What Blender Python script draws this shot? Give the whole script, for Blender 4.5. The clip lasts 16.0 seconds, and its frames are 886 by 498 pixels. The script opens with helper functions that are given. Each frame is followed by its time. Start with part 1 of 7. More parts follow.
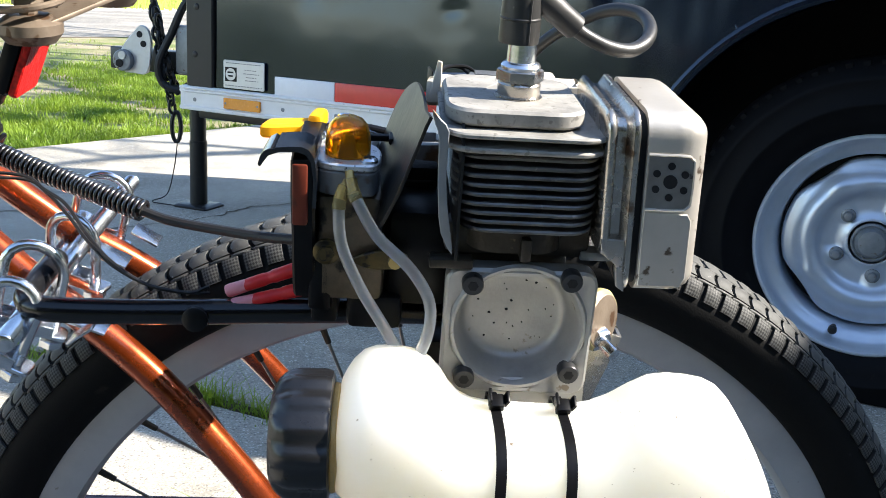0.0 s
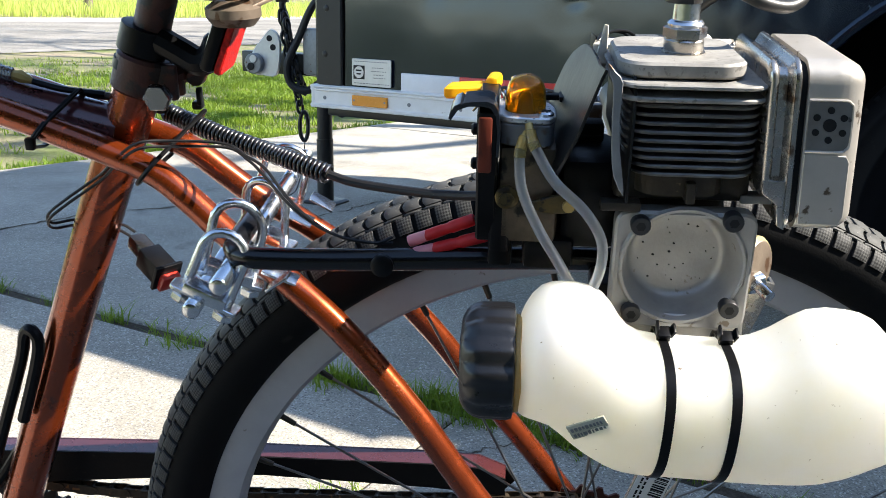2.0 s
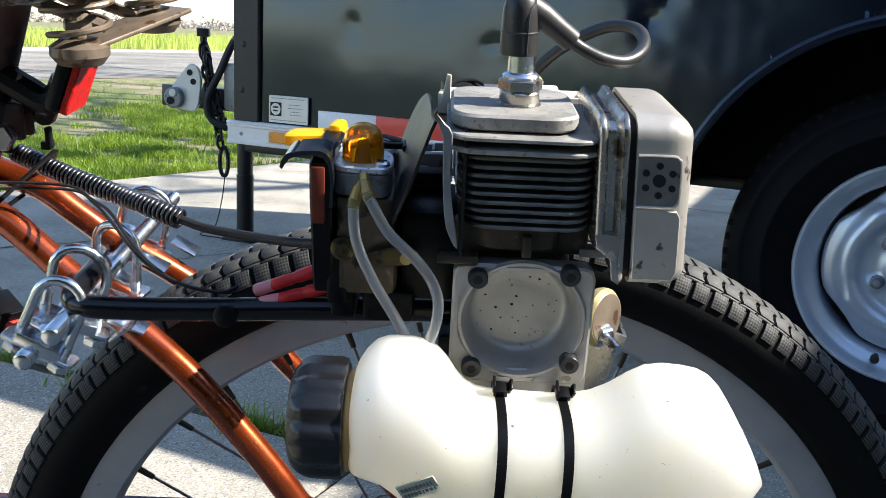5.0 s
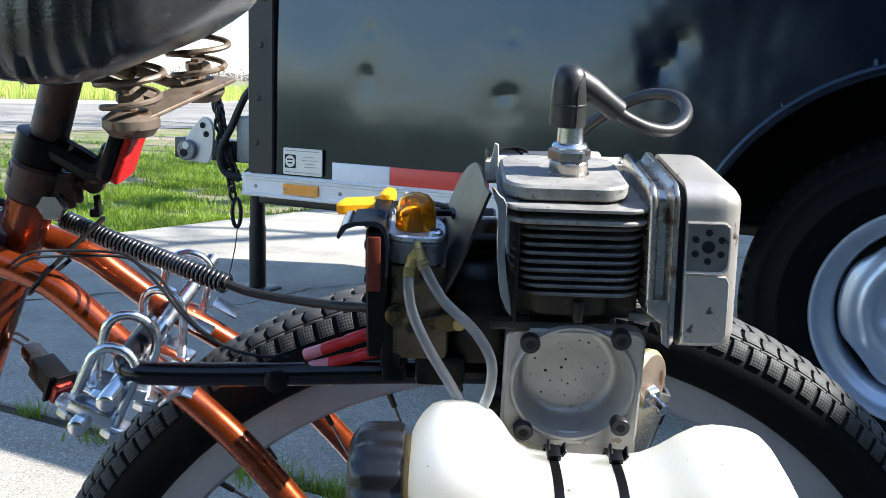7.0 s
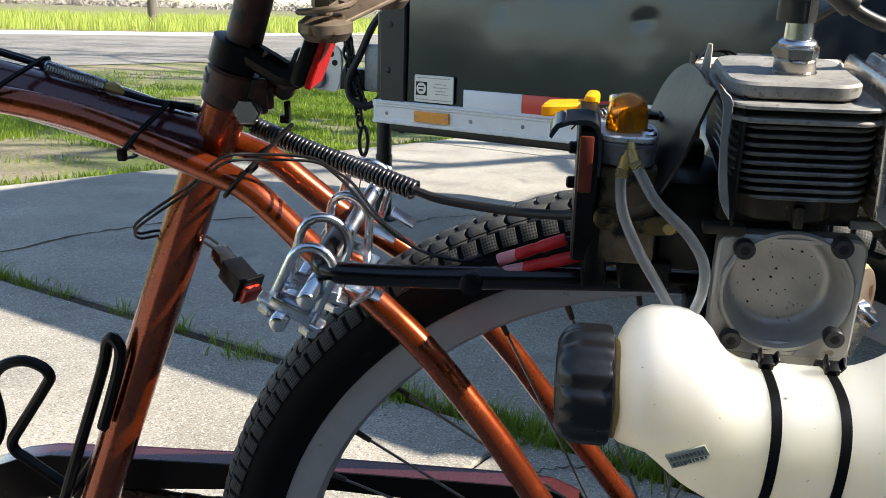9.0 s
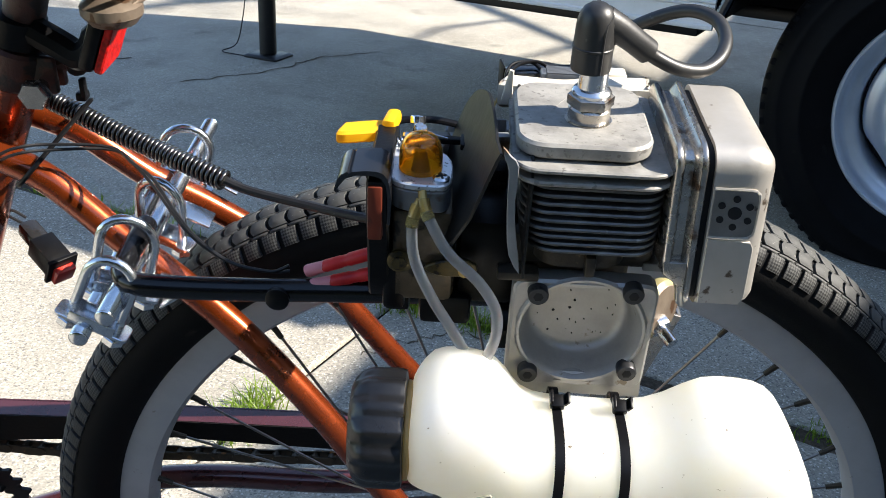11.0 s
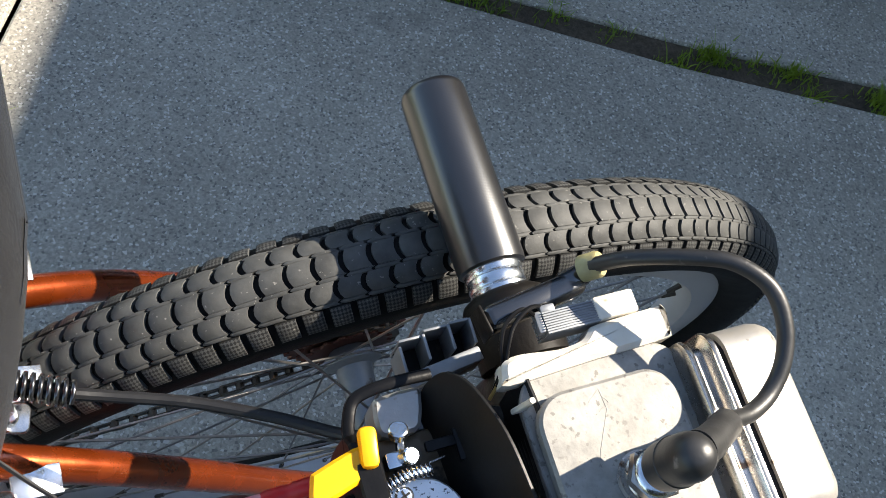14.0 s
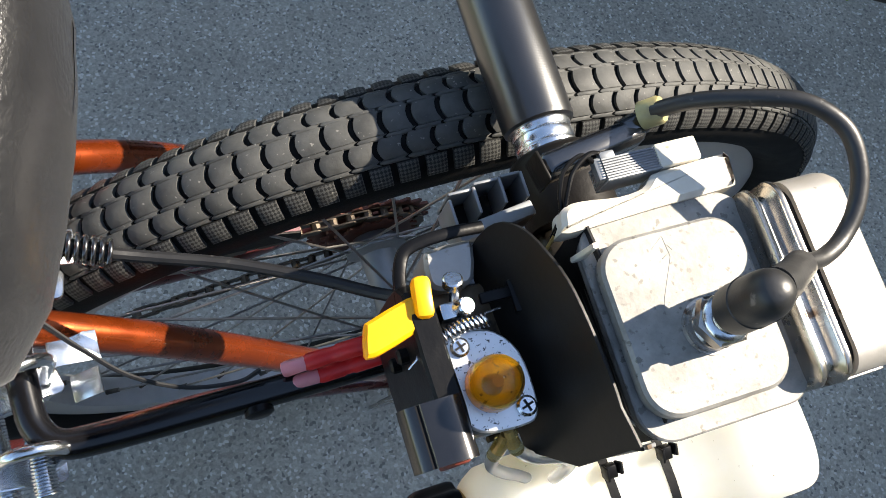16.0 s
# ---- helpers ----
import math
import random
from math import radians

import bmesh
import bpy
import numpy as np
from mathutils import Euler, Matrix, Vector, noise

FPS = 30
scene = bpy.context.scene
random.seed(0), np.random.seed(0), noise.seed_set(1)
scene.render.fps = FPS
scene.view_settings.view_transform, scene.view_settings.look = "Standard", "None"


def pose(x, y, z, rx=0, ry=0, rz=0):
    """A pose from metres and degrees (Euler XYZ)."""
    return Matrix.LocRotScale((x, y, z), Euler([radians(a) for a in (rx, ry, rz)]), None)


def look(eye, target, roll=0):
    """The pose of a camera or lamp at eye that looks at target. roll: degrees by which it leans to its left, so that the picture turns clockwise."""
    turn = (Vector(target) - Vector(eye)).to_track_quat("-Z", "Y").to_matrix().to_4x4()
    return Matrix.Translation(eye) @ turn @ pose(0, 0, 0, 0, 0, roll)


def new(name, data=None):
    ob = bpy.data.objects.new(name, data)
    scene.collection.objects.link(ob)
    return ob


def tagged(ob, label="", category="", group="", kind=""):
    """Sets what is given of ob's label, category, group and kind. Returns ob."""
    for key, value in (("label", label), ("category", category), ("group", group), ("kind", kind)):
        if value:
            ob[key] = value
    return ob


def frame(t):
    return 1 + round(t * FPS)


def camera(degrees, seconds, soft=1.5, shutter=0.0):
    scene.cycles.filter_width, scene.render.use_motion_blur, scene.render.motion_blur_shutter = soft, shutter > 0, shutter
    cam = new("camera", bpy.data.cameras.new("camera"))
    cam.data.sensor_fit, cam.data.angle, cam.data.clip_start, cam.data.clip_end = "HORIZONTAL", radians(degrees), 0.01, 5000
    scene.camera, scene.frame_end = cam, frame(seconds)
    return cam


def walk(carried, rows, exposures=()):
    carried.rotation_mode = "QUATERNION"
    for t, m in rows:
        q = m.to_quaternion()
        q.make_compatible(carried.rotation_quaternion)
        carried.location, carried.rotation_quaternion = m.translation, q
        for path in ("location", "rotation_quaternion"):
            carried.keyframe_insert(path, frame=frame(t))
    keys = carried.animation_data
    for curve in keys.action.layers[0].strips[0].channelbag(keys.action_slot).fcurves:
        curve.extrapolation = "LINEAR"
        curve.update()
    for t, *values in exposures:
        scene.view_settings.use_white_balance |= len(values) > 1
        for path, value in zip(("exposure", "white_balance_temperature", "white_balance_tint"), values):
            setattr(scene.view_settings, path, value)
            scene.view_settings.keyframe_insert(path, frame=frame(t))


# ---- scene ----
from mathutils.bvhtree import BVHTree
cam = camera(50.5, 16.0, soft=0.7)
PATH = [
    (0, (-0.043, -0.623, 0.769), (0.068, 1.308, 0.26), 3.4),
    (0.5, (-0.047, -0.642, 0.761), (0.067, 1.296, 0.28), 3.2),
    (1, (-0.044, -0.65, 0.757), (0.019, 1.29, 0.274), 2.8),
    (1.5, (-0.048, -0.659, 0.756), (-0.045, 1.28, 0.265), 2.2),
    (2, (-0.07, -0.672, 0.755), (-0.199, 1.255, 0.237), 1.2),
    (2.5, (-0.092, -0.674, 0.749), (-0.326, 1.236, 0.205), 1.4),
    (3, (-0.08, -0.672, 0.752), (-0.304, 1.24, 0.21), 1.7),
    (3.5, (-0.057, -0.664, 0.753), (-0.207, 1.261, 0.229), 2.3),
    (4, (-0.035, -0.656, 0.755), (-0.105, 1.274, 0.236), 2.7),
    (4.2, (-0.029, -0.656, 0.756), (-0.06, 1.277, 0.242), 3.2),
    (6.3, (-0.026, -0.664, 0.768), (-0.002, 1.31, 0.45), 2.4),
    (6.5, (-0.028, -0.665, 0.769), (-0.01, 1.309, 0.448), 2.5),
    (7, (-0.048, -0.665, 0.771), (-0.055, 1.305, 0.427), 1.9),
    (7.5, (-0.085, -0.681, 0.773), (-0.231, 1.285, 0.433), 0.9),
    (8, (-0.112, -0.69, 0.773), (-0.419, 1.256, 0.428), 0.2),
    (8.5, (-0.113, -0.682, 0.759), (-0.426, 1.247, 0.334), 0.9),
    (9, (-0.091, -0.668, 0.754), (-0.329, 1.257, 0.267), 1.7),
    (9.5, (-0.068, -0.658, 0.753), (-0.235, 1.274, 0.26), 1.8),
    (10, (-0.053, -0.648, 0.75), (-0.162, 1.288, 0.258), 2.1),
    (10.2, (-0.049, -0.645, 0.75), (-0.14, 1.289, 0.249), 2.4),
    (12.3, (-0.047, -0.451, 1.046), (0.031, 0.757, -0.546), 3.5),
    (12.5, (-0.038, -0.411, 1.038), (0.041, 0.722, -0.609), 3.2),
    (13, (-0.044, -0.353, 1.029), (0.054, 0.667, -0.689), 2.3),
    (13.5, (-0.089, -0.326, 1.026), (0.267, 0.603, -0.709), 12.2),
    (14, (-0.136, -0.294, 1.032), (0.455, 0.579, -0.667), 17.6),
    (14.5, (-0.139, -0.292, 1.015), (0.489, 0.528, -0.697), 19.2),
    (15, (-0.157, -0.302, 1.008), (0.512, 0.474, -0.71), 22.2),
    (15.5, (-0.164, -0.297, 1.005), (0.486, 0.425, -0.744), 23.2),
    (16, (-0.154, -0.303, 1.005), (0.394, 0.419, -0.778), 20.1),
]
# the clip's own exposure drifts as bright tank, shade and sky come and go
EXPOSURES = ((0, 1.86, 6550, 10), (1, 1.88, 6550, 10), (1.5, 1.79, 6550, 10), (2, 1.66, 6600, 10), (2.5, 1.6, 6600, 10), (3.5, 1.5, 6600, 10), (4.2, 1.43, 6600, 10), (6.3, 1.55, 6050, 10), (7, 1.59, 6050, 10), (7.5, 1.54, 6250, 10), (8, 1.43, 6450, 10), (8.5, 1.32, 6650, 10), (9, 1.23, 6750, 10), (9.5, 1.35, 6600, 10), (10.2, 1.43, 6600, 10), (12.3, 1.54, 6750, 10), (13, 1.45, 6950, 10), (13.5, 1.41, 7000, 10), (14, 1.5, 6950, 10), (15, 1.64, 6950, 10), (16, 1.58, 7100, 10))
walk(cam, [(t, look(e, g, r)) for t, e, g, r in PATH], EXPOSURES)

# ---- world, sun, exposure ----
SUN_ELEV, SUN_AZ = 38.5, (1.0, -0.08)
world = bpy.data.worlds.new("world")
scene.world = world
world.use_nodes = True
wn, wl = world.node_tree.nodes, world.node_tree.links
sky = wn.new("ShaderNodeTexSky")
sky.sky_type = "NISHITA"
sky.sun_disc = False
sky.sun_elevation = radians(SUN_ELEV)
sky.sun_rotation = math.atan2(SUN_AZ[0], SUN_AZ[1])
sky.air_density, sky.dust_density, sky.ozone_density = 1.0, 0.3, 1.5
wn["Background"].inputs["Strength"].default_value = 0.12
wl.new(sky.outputs["Color"], wn["Background"].inputs["Color"])
sun_dir = Vector((SUN_AZ[0], SUN_AZ[1], math.tan(radians(SUN_ELEV)) * math.hypot(*SUN_AZ))).normalized()
sun = new("sun", bpy.data.lights.new("sun", "SUN"))
sun.data.energy, sun.data.angle, sun.data.color = 5.0, radians(0.55), (1.0, 0.94, 0.85)
sun.matrix_world = look(sun_dir * 30, (0, 0, 0))


# ---- materials ----
def mat(name, c1, c2=None, rough=0.5, metal=0.0, scale=40.0, bump=0.0, bscale=None, rvar=0.1, spots=None, coat=0.0, spec=0.5, detail=6.0, contrast=0.25, island=0.0, stretch=None):
    """A Principled material with two scales of variation: colour c1 to c2 by noise, roughness wear, fine relief, spots=(colour, scale, amount)."""
    m = bpy.data.materials.new(name)
    m.use_nodes = True
    n, l = m.node_tree.nodes, m.node_tree.links
    b = n["Principled BSDF"]
    c2 = c2 or tuple(min(1, v * 0.75) for v in c1)
    tc = n.new("ShaderNodeTexCoord")
    vec = tc.outputs["Object"]
    if stretch:
        mp = n.new("ShaderNodeMapping")
        mp.inputs["Scale"].default_value = stretch
        l.new(vec, mp.inputs["Vector"])
        vec = mp.outputs["Vector"]
    nz = n.new("ShaderNodeTexNoise")
    nz.inputs["Scale"].default_value, nz.inputs["Detail"].default_value, nz.inputs["Roughness"].default_value = scale, detail, 0.62
    l.new(vec, nz.inputs["Vector"])
    rp = n.new("ShaderNodeValToRGB")
    rp.color_ramp.elements[0].position, rp.color_ramp.elements[1].position = 0.5 - contrast, 0.5 + contrast
    rp.color_ramp.elements[0].color, rp.color_ramp.elements[1].color = (*c2, 1), (*c1, 1)
    l.new(nz.outputs["Fac"], rp.inputs["Fac"])
    col = rp.outputs["Color"]
    if island:
        oi = n.new("ShaderNodeNewGeometry")
        hs = n.new("ShaderNodeHueSaturation")
        mr = n.new("ShaderNodeMapRange")
        mr.inputs["To Min"].default_value, mr.inputs["To Max"].default_value = 1 - island, 1 + island
        l.new(oi.outputs["Random Per Island"], mr.inputs["Value"])
        l.new(mr.outputs["Result"], hs.inputs["Value"])
        l.new(col, hs.inputs["Color"])
        col = hs.outputs["Color"]
    if spots:
        n2 = n.new("ShaderNodeTexNoise")
        n2.inputs["Scale"].default_value, n2.inputs["Detail"].default_value = spots[1], 4
        l.new(vec, n2.inputs["Vector"])
        r2 = n.new("ShaderNodeValToRGB")
        r2.color_ramp.elements[0].position, r2.color_ramp.elements[1].position = 1 - spots[2] - 0.06, 1 - spots[2]
        l.new(n2.outputs["Fac"], r2.inputs["Fac"])
        mx = n.new("ShaderNodeMix")
        mx.data_type = "RGBA"
        mx.inputs["B"].default_value = (*spots[0], 1)
        l.new(r2.outputs["Color"], mx.inputs["Factor"])
        l.new(col, mx.inputs["A"])
        col = mx.outputs["Result"]
    l.new(col, b.inputs["Base Color"])
    rr = n.new("ShaderNodeMapRange")
    rr.inputs["To Min"].default_value, rr.inputs["To Max"].default_value = max(0.02, rough - rvar), min(1, rough + rvar)
    l.new(nz.outputs["Fac"], rr.inputs["Value"])
    l.new(rr.outputs["Result"], b.inputs["Roughness"])
    b.inputs["Metallic"].default_value = metal
    b.inputs["Specular IOR Level"].default_value = spec
    b.inputs["Coat Weight"].default_value = coat
    b.inputs["Coat Roughness"].default_value = 0.1
    if bump:
        n3 = n.new("ShaderNodeTexNoise")
        n3.inputs["Scale"].default_value, n3.inputs["Detail"].default_value = bscale or scale * 6, 5
        l.new(vec, n3.inputs["Vector"])
        bp = n.new("ShaderNodeBump")
        bp.inputs["Strength"].default_value, bp.inputs["Distance"].default_value = bump, 0.0012
        l.new(n3.outputs["Fac"], bp.inputs["Height"])
        l.new(bp.outputs["Normal"], b.inputs["Normal"])
    return m


def translucent(name, c1, c2, amount, scale=30, rough=0.35, spots=None):
    """Thin plastic that lets light through: Principled mixed with Translucent."""
    m = mat(name, c1, c2, rough=rough, scale=scale, bump=0.05, spots=spots)
    n, l = m.node_tree.nodes, m.node_tree.links
    b, out = n["Principled BSDF"], n["Material Output"]
    tr = n.new("ShaderNodeBsdfTranslucent")
    src = b.inputs["Base Color"].links[0].from_socket
    l.new(src, tr.inputs["Color"])
    mx = n.new("ShaderNodeMixShader")
    mx.inputs["Fac"].default_value = amount
    l.new(b.outputs["BSDF"], mx.inputs[1])
    l.new(tr.outputs["BSDF"], mx.inputs[2])
    l.new(mx.outputs["Shader"], out.inputs["Surface"])
    return m


def clear(name, colour, rough=0.05, ior=1.42, trans=1.0):
    m = mat(name, colour, colour, rough=rough, rvar=0.02)
    b = m.node_tree.nodes["Principled BSDF"]
    b.inputs["Transmission Weight"].default_value = trans
    b.inputs["IOR"].default_value = ior
    return m


COPPER = mat("copper_paint", (0.31, 0.052, 0.009), (0.22, 0.037, 0.007), rough=0.27, metal=0.75, scale=60, rvar=0.08, coat=0.8, spots=((0.08, 0.024, 0.014), 55, 0.27), bump=0.03)
PLUM = mat("brown_plum_paint", (0.1, 0.026, 0.028), (0.068, 0.018, 0.019), rough=0.28, metal=0.35, scale=40, coat=0.9, spots=((0.24, 0.15, 0.14), 90, 0.23))
POSTPAINT = mat("flaking_post_paint", (0.085, 0.025, 0.014), (0.045, 0.014, 0.009), rough=0.5, scale=90, bump=0.25, spots=((0.02, 0.012, 0.01), 70, 0.42))
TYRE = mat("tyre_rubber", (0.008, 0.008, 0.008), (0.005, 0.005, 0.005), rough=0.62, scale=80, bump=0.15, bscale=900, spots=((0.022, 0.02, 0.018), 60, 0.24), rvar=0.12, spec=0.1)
RIMGREY = mat("grey_rim_paint", (0.4, 0.4, 0.41), (0.33, 0.33, 0.34), rough=0.42, metal=0.1, scale=50, spots=((0.2, 0.18, 0.16), 120, 0.24))
STEEL = mat("dull_spoke_steel", (0.3, 0.29, 0.28), (0.2, 0.18, 0.16), rough=0.35, metal=0.9, scale=120)
NIPPLE = mat("tarnished_brass_nipple", (0.06, 0.05, 0.035), (0.035, 0.03, 0.025), rough=0.5, metal=0.5, scale=300)
ZINC = mat("zinc_plated_steel", (0.72, 0.74, 0.76), (0.55, 0.58, 0.62), rough=0.24, metal=1.0, scale=90, bump=0.06, spots=((0.5, 0.46, 0.4), 110, 0.3))
ALU = mat("cast_aluminium", (0.4, 0.393, 0.375), (0.3, 0.293, 0.276), rough=0.42, metal=0.55, scale=70, bump=0.1, bscale=500, spots=((0.2, 0.165, 0.125), 160, 0.26))
ALUTOP = mat("scuffed_aluminium_head", (0.32, 0.307, 0.28), (0.2, 0.191, 0.174), rough=0.62, metal=0.25, scale=95, bump=0.12, bscale=420, spots=((0.16, 0.15, 0.134), 330, 0.33), contrast=0.15)
FIN = mat("sooty_cooling_fin", (0.19, 0.185, 0.175), (0.07, 0.068, 0.066), rough=0.36, metal=0.6, scale=80, bump=0.2, spots=((0.36, 0.345, 0.315), 170, 0.27))
MUFF = mat("heat_stained_steel", (0.5, 0.47, 0.425), (0.39, 0.36, 0.315), rough=0.38, metal=0.5, scale=35, bump=0.1, bscale=260, spots=((0.09, 0.065, 0.045), 130, 0.29))
CHROMED = mat("bright_pressed_steel", (0.5, 0.475, 0.44), (0.36, 0.33, 0.29), rough=0.27, metal=0.95, scale=60, bump=0.05, spots=((0.16, 0.1, 0.065), 90, 0.31))
BLACKTUBE = mat("black_gloss_bar", (0.006, 0.006, 0.007), (0.004, 0.004, 0.005), rough=0.22, scale=60, spec=0.45)
BLACKSATIN = mat("black_satin_metal", (0.010, 0.010, 0.011), (0.007, 0.007, 0.008), rough=0.24, scale=50, rvar=0.03, spec=1.0, coat=0.5)
BLACKPL = mat("black_plastic", (0.0055, 0.0055, 0.006), (0.0035, 0.0035, 0.004), rough=0.36, scale=80, bump=0.08, spots=((0.022, 0.021, 0.02), 140, 0.22), spec=0.17)
SHIELDGREY = mat("dull_black_shield", (0.0115, 0.0112, 0.0112), (0.0075, 0.0073, 0.0073), rough=0.44, scale=40, bump=0.1, spots=((0.025, 0.024, 0.022), 60, 0.24), spec=0.24)
DARKCAST = mat("oily_dark_casting", (0.055, 0.045, 0.034), (0.013, 0.0113, 0.009), rough=0.4, metal=0.25, scale=60, bump=0.25, spots=((0.2, 0.155, 0.09), 130, 0.27), spec=0.3)
RUBBER = mat("matt_black_rubber", (0.012, 0.012, 0.013), (0.008, 0.008, 0.009), rough=0.5, scale=90, bump=0.1, spots=((0.05, 0.047, 0.043), 150, 0.28), spec=0.4)
BOOT = mat("worn_rubber_boot", (0.03, 0.029, 0.028), (0.015, 0.015, 0.015), rough=0.42, scale=60, bump=0.08, spots=((0.12, 0.11, 0.1), 160, 0.27))
AMBER = clear("amber_rubber_dome", (0.9, 0.48, 0.03), rough=0.06, ior=1.35, trans=0.92)
HOSE = translucent("clear_fuel_hose", (0.99, 0.995, 1.0), (0.95, 0.96, 0.97), 0.24, scale=60, rough=0.04)
hose_gloss = HOSE.node_tree.nodes["Principled BSDF"].inputs["Roughness"]
HOSE.node_tree.links.remove(hose_gloss.links[0])
hose_gloss.default_value = 0.06
HOSE.node_tree.nodes["Principled BSDF"].inputs["Transmission Weight"].default_value = 0.95
HOSE.node_tree.nodes["Principled BSDF"].inputs["IOR"].default_value = 1.5
CARBBROWN = mat("oily_brown_casting", (0.15, 0.112, 0.072), (0.05, 0.038, 0.026), rough=0.35, metal=0.35, scale=70, bump=0.2, spots=((0.015, 0.012, 0.009), 90, 0.36), spec=0.4)
HOSEEND = clear("fuel_stained_hose", (0.9, 0.72, 0.3), rough=0.1, ior=1.35, trans=0.85)
TANK = translucent("milky_tank_plastic", (0.97, 0.966, 0.955), (0.955, 0.9, 0.73), 0.45, scale=14, spots=((0.26, 0.19, 0.11), 330, 0.236))
tb = TANK.node_tree.nodes["Principled BSDF"]
tb.inputs["Subsurface Weight"].default_value = 1.0
tb.inputs["Subsurface Radius"].default_value = (1.0, 0.96, 0.88)
tb.inputs["Subsurface Scale"].default_value = 0.03
NECK = translucent("fuel_stained_neck", (0.75, 0.55, 0.25), (0.6, 0.4, 0.14), 0.4, scale=90)
YELLOW = translucent("yellow_lever_plastic", (0.97, 0.58, 0.015), (0.93, 0.5, 0.012), 0.35, scale=60)
REDPL = translucent("red_crimp_plastic", (0.72, 0.03, 0.03), (0.6, 0.02, 0.025), 0.3, scale=80)
PINKPL = translucent("pink_crimp_sleeve", (0.85, 0.38, 0.42), (0.75, 0.28, 0.32), 0.35, scale=80)
ORANGERED = mat("orange_red_plastic", (0.14, 0.027, 0.013), (0.09, 0.017, 0.009), rough=0.45, scale=60, spots=((0.05, 0.016, 0.011), 80, 0.34), spec=0.25)
IVORY = mat("ivory_plastic", (0.68, 0.635, 0.55), (0.55, 0.49, 0.39), rough=0.5, scale=60, bump=0.1, spots=((0.28, 0.2, 0.11), 110, 0.26))
PRIMER = mat("speckled_bright_plate", (0.72, 0.73, 0.74), (0.6, 0.61, 0.62), rough=0.34, metal=0.7, scale=90, spots=((0.06, 0.06, 0.06), 700, 0.33))
# steel darkened to stand for the shade of a recessed outlet
OUTLETDARK = mat("recess_darkened_steel", (0.26, 0.25, 0.24), (0.17, 0.16, 0.15), rough=0.4, metal=0.7, scale=90, spots=((0.03, 0.027, 0.025), 120, 0.3))
OXIDE = mat("black_oxide_steel", (0.06, 0.06, 0.062), (0.035, 0.035, 0.036), rough=0.36, metal=0.6, scale=120, spots=((0.02, 0.018, 0.016), 150, 0.3))
CLIPBLACK = mat("shiny_black_clip", (0.009, 0.009, 0.010), (0.006, 0.006, 0.007), rough=0.2, scale=90, spec=0.7, spots=((0.04, 0.037, 0.034), 140, 0.25))
CAPBLACK = mat("glossy_cap_plastic", (0.010, 0.0105, 0.012), (0.007, 0.007, 0.008), rough=0.3, scale=90, bump=0.08, spots=((0.03, 0.028, 0.026), 120, 0.24), spec=0.5)
TARNIVORY = mat("yellowed_collar", (0.42, 0.37, 0.17), (0.25, 0.21, 0.1), rough=0.4, scale=120, spots=((0.08, 0.055, 0.03), 150, 0.3))
TARNISH = mat("tarnished_brass", (0.12, 0.085, 0.028), (0.03, 0.023, 0.011), rough=0.35, metal=0.6, scale=140, spots=((0.02, 0.016, 0.012), 160, 0.4))
BRASS = mat("yellowed_fitting", (0.5, 0.36, 0.12), (0.35, 0.24, 0.08), rough=0.35, metal=0.5, scale=100)
LEATHER = mat("black_vinyl", (0.016, 0.016, 0.017), (0.010, 0.010, 0.011), rough=0.25, scale=150, bump=0.22, bscale=650, rvar=0.05, spec=0.6)
LEATHER.node_tree.nodes["Principled BSDF"].inputs["Sheen Weight"].default_value = 0.08
LEATHER.node_tree.nodes["Principled BSDF"].inputs["Sheen Roughness"].default_value = 0.5
RUSTSTEEL = mat("dusty_saddle_steel", (0.26, 0.21, 0.16), (0.16, 0.12, 0.09), rough=0.5, metal=0.6, scale=70, bump=0.1, spots=((0.1, 0.055, 0.03), 90, 0.36))
TRAILERBLACK = mat("black_trailer_paint", (0.005, 0.008, 0.016), (0.003, 0.005, 0.011), rough=0.17, scale=9, rvar=0.04, coat=0.35, spec=0.6, spots=((0.014, 0.013, 0.011), 30, 0.2))
TRAILERBLACK.node_tree.nodes["Principled BSDF"].inputs["Specular Tint"].default_value = (0.72, 0.86, 1.0, 1)
TRAILERBLACK.node_tree.nodes["Principled BSDF"].inputs["Coat Tint"].default_value = (0.8, 0.9, 1.0, 1)
WHITEALU = mat("white_trim_aluminium", (0.78, 0.78, 0.77), (0.7, 0.7, 0.68), rough=0.35, scale=30, spots=((0.45, 0.42, 0.38), 90, 0.24))
TAPEWHITE = mat("white_reflective_tape", (0.75, 0.76, 0.78), (0.7, 0.71, 0.73), rough=0.35, scale=60, bump=0.05)
TAPERED = mat("red_reflective_tape", (0.62, 0.035, 0.025), (0.55, 0.03, 0.02), rough=0.35, scale=60, bump=0.05)
PLATE = mat("stamped_label_plate", (0.62, 0.62, 0.6), (0.54, 0.54, 0.52), rough=0.4, metal=0.3, scale=60)
# black for print, and for shapes that stand for the dark of holes
INKHOLE = mat("print_and_hole_black", (0.014, 0.014, 0.015), (0.008, 0.008, 0.009), rough=0.55, scale=200, spec=0.2)
AMBERREF = mat("amber_reflector", (0.8, 0.3, 0.01), (0.7, 0.24, 0.01), rough=0.25, scale=200, bump=0.3, coat=0.5)
WHEELSILVER = mat("silver_wheel_paint", (0.55, 0.6, 0.68), (0.48, 0.53, 0.6), rough=0.34, metal=0.6, scale=25, rvar=0.06, spots=((0.27, 0.26, 0.25), 80, 0.17))
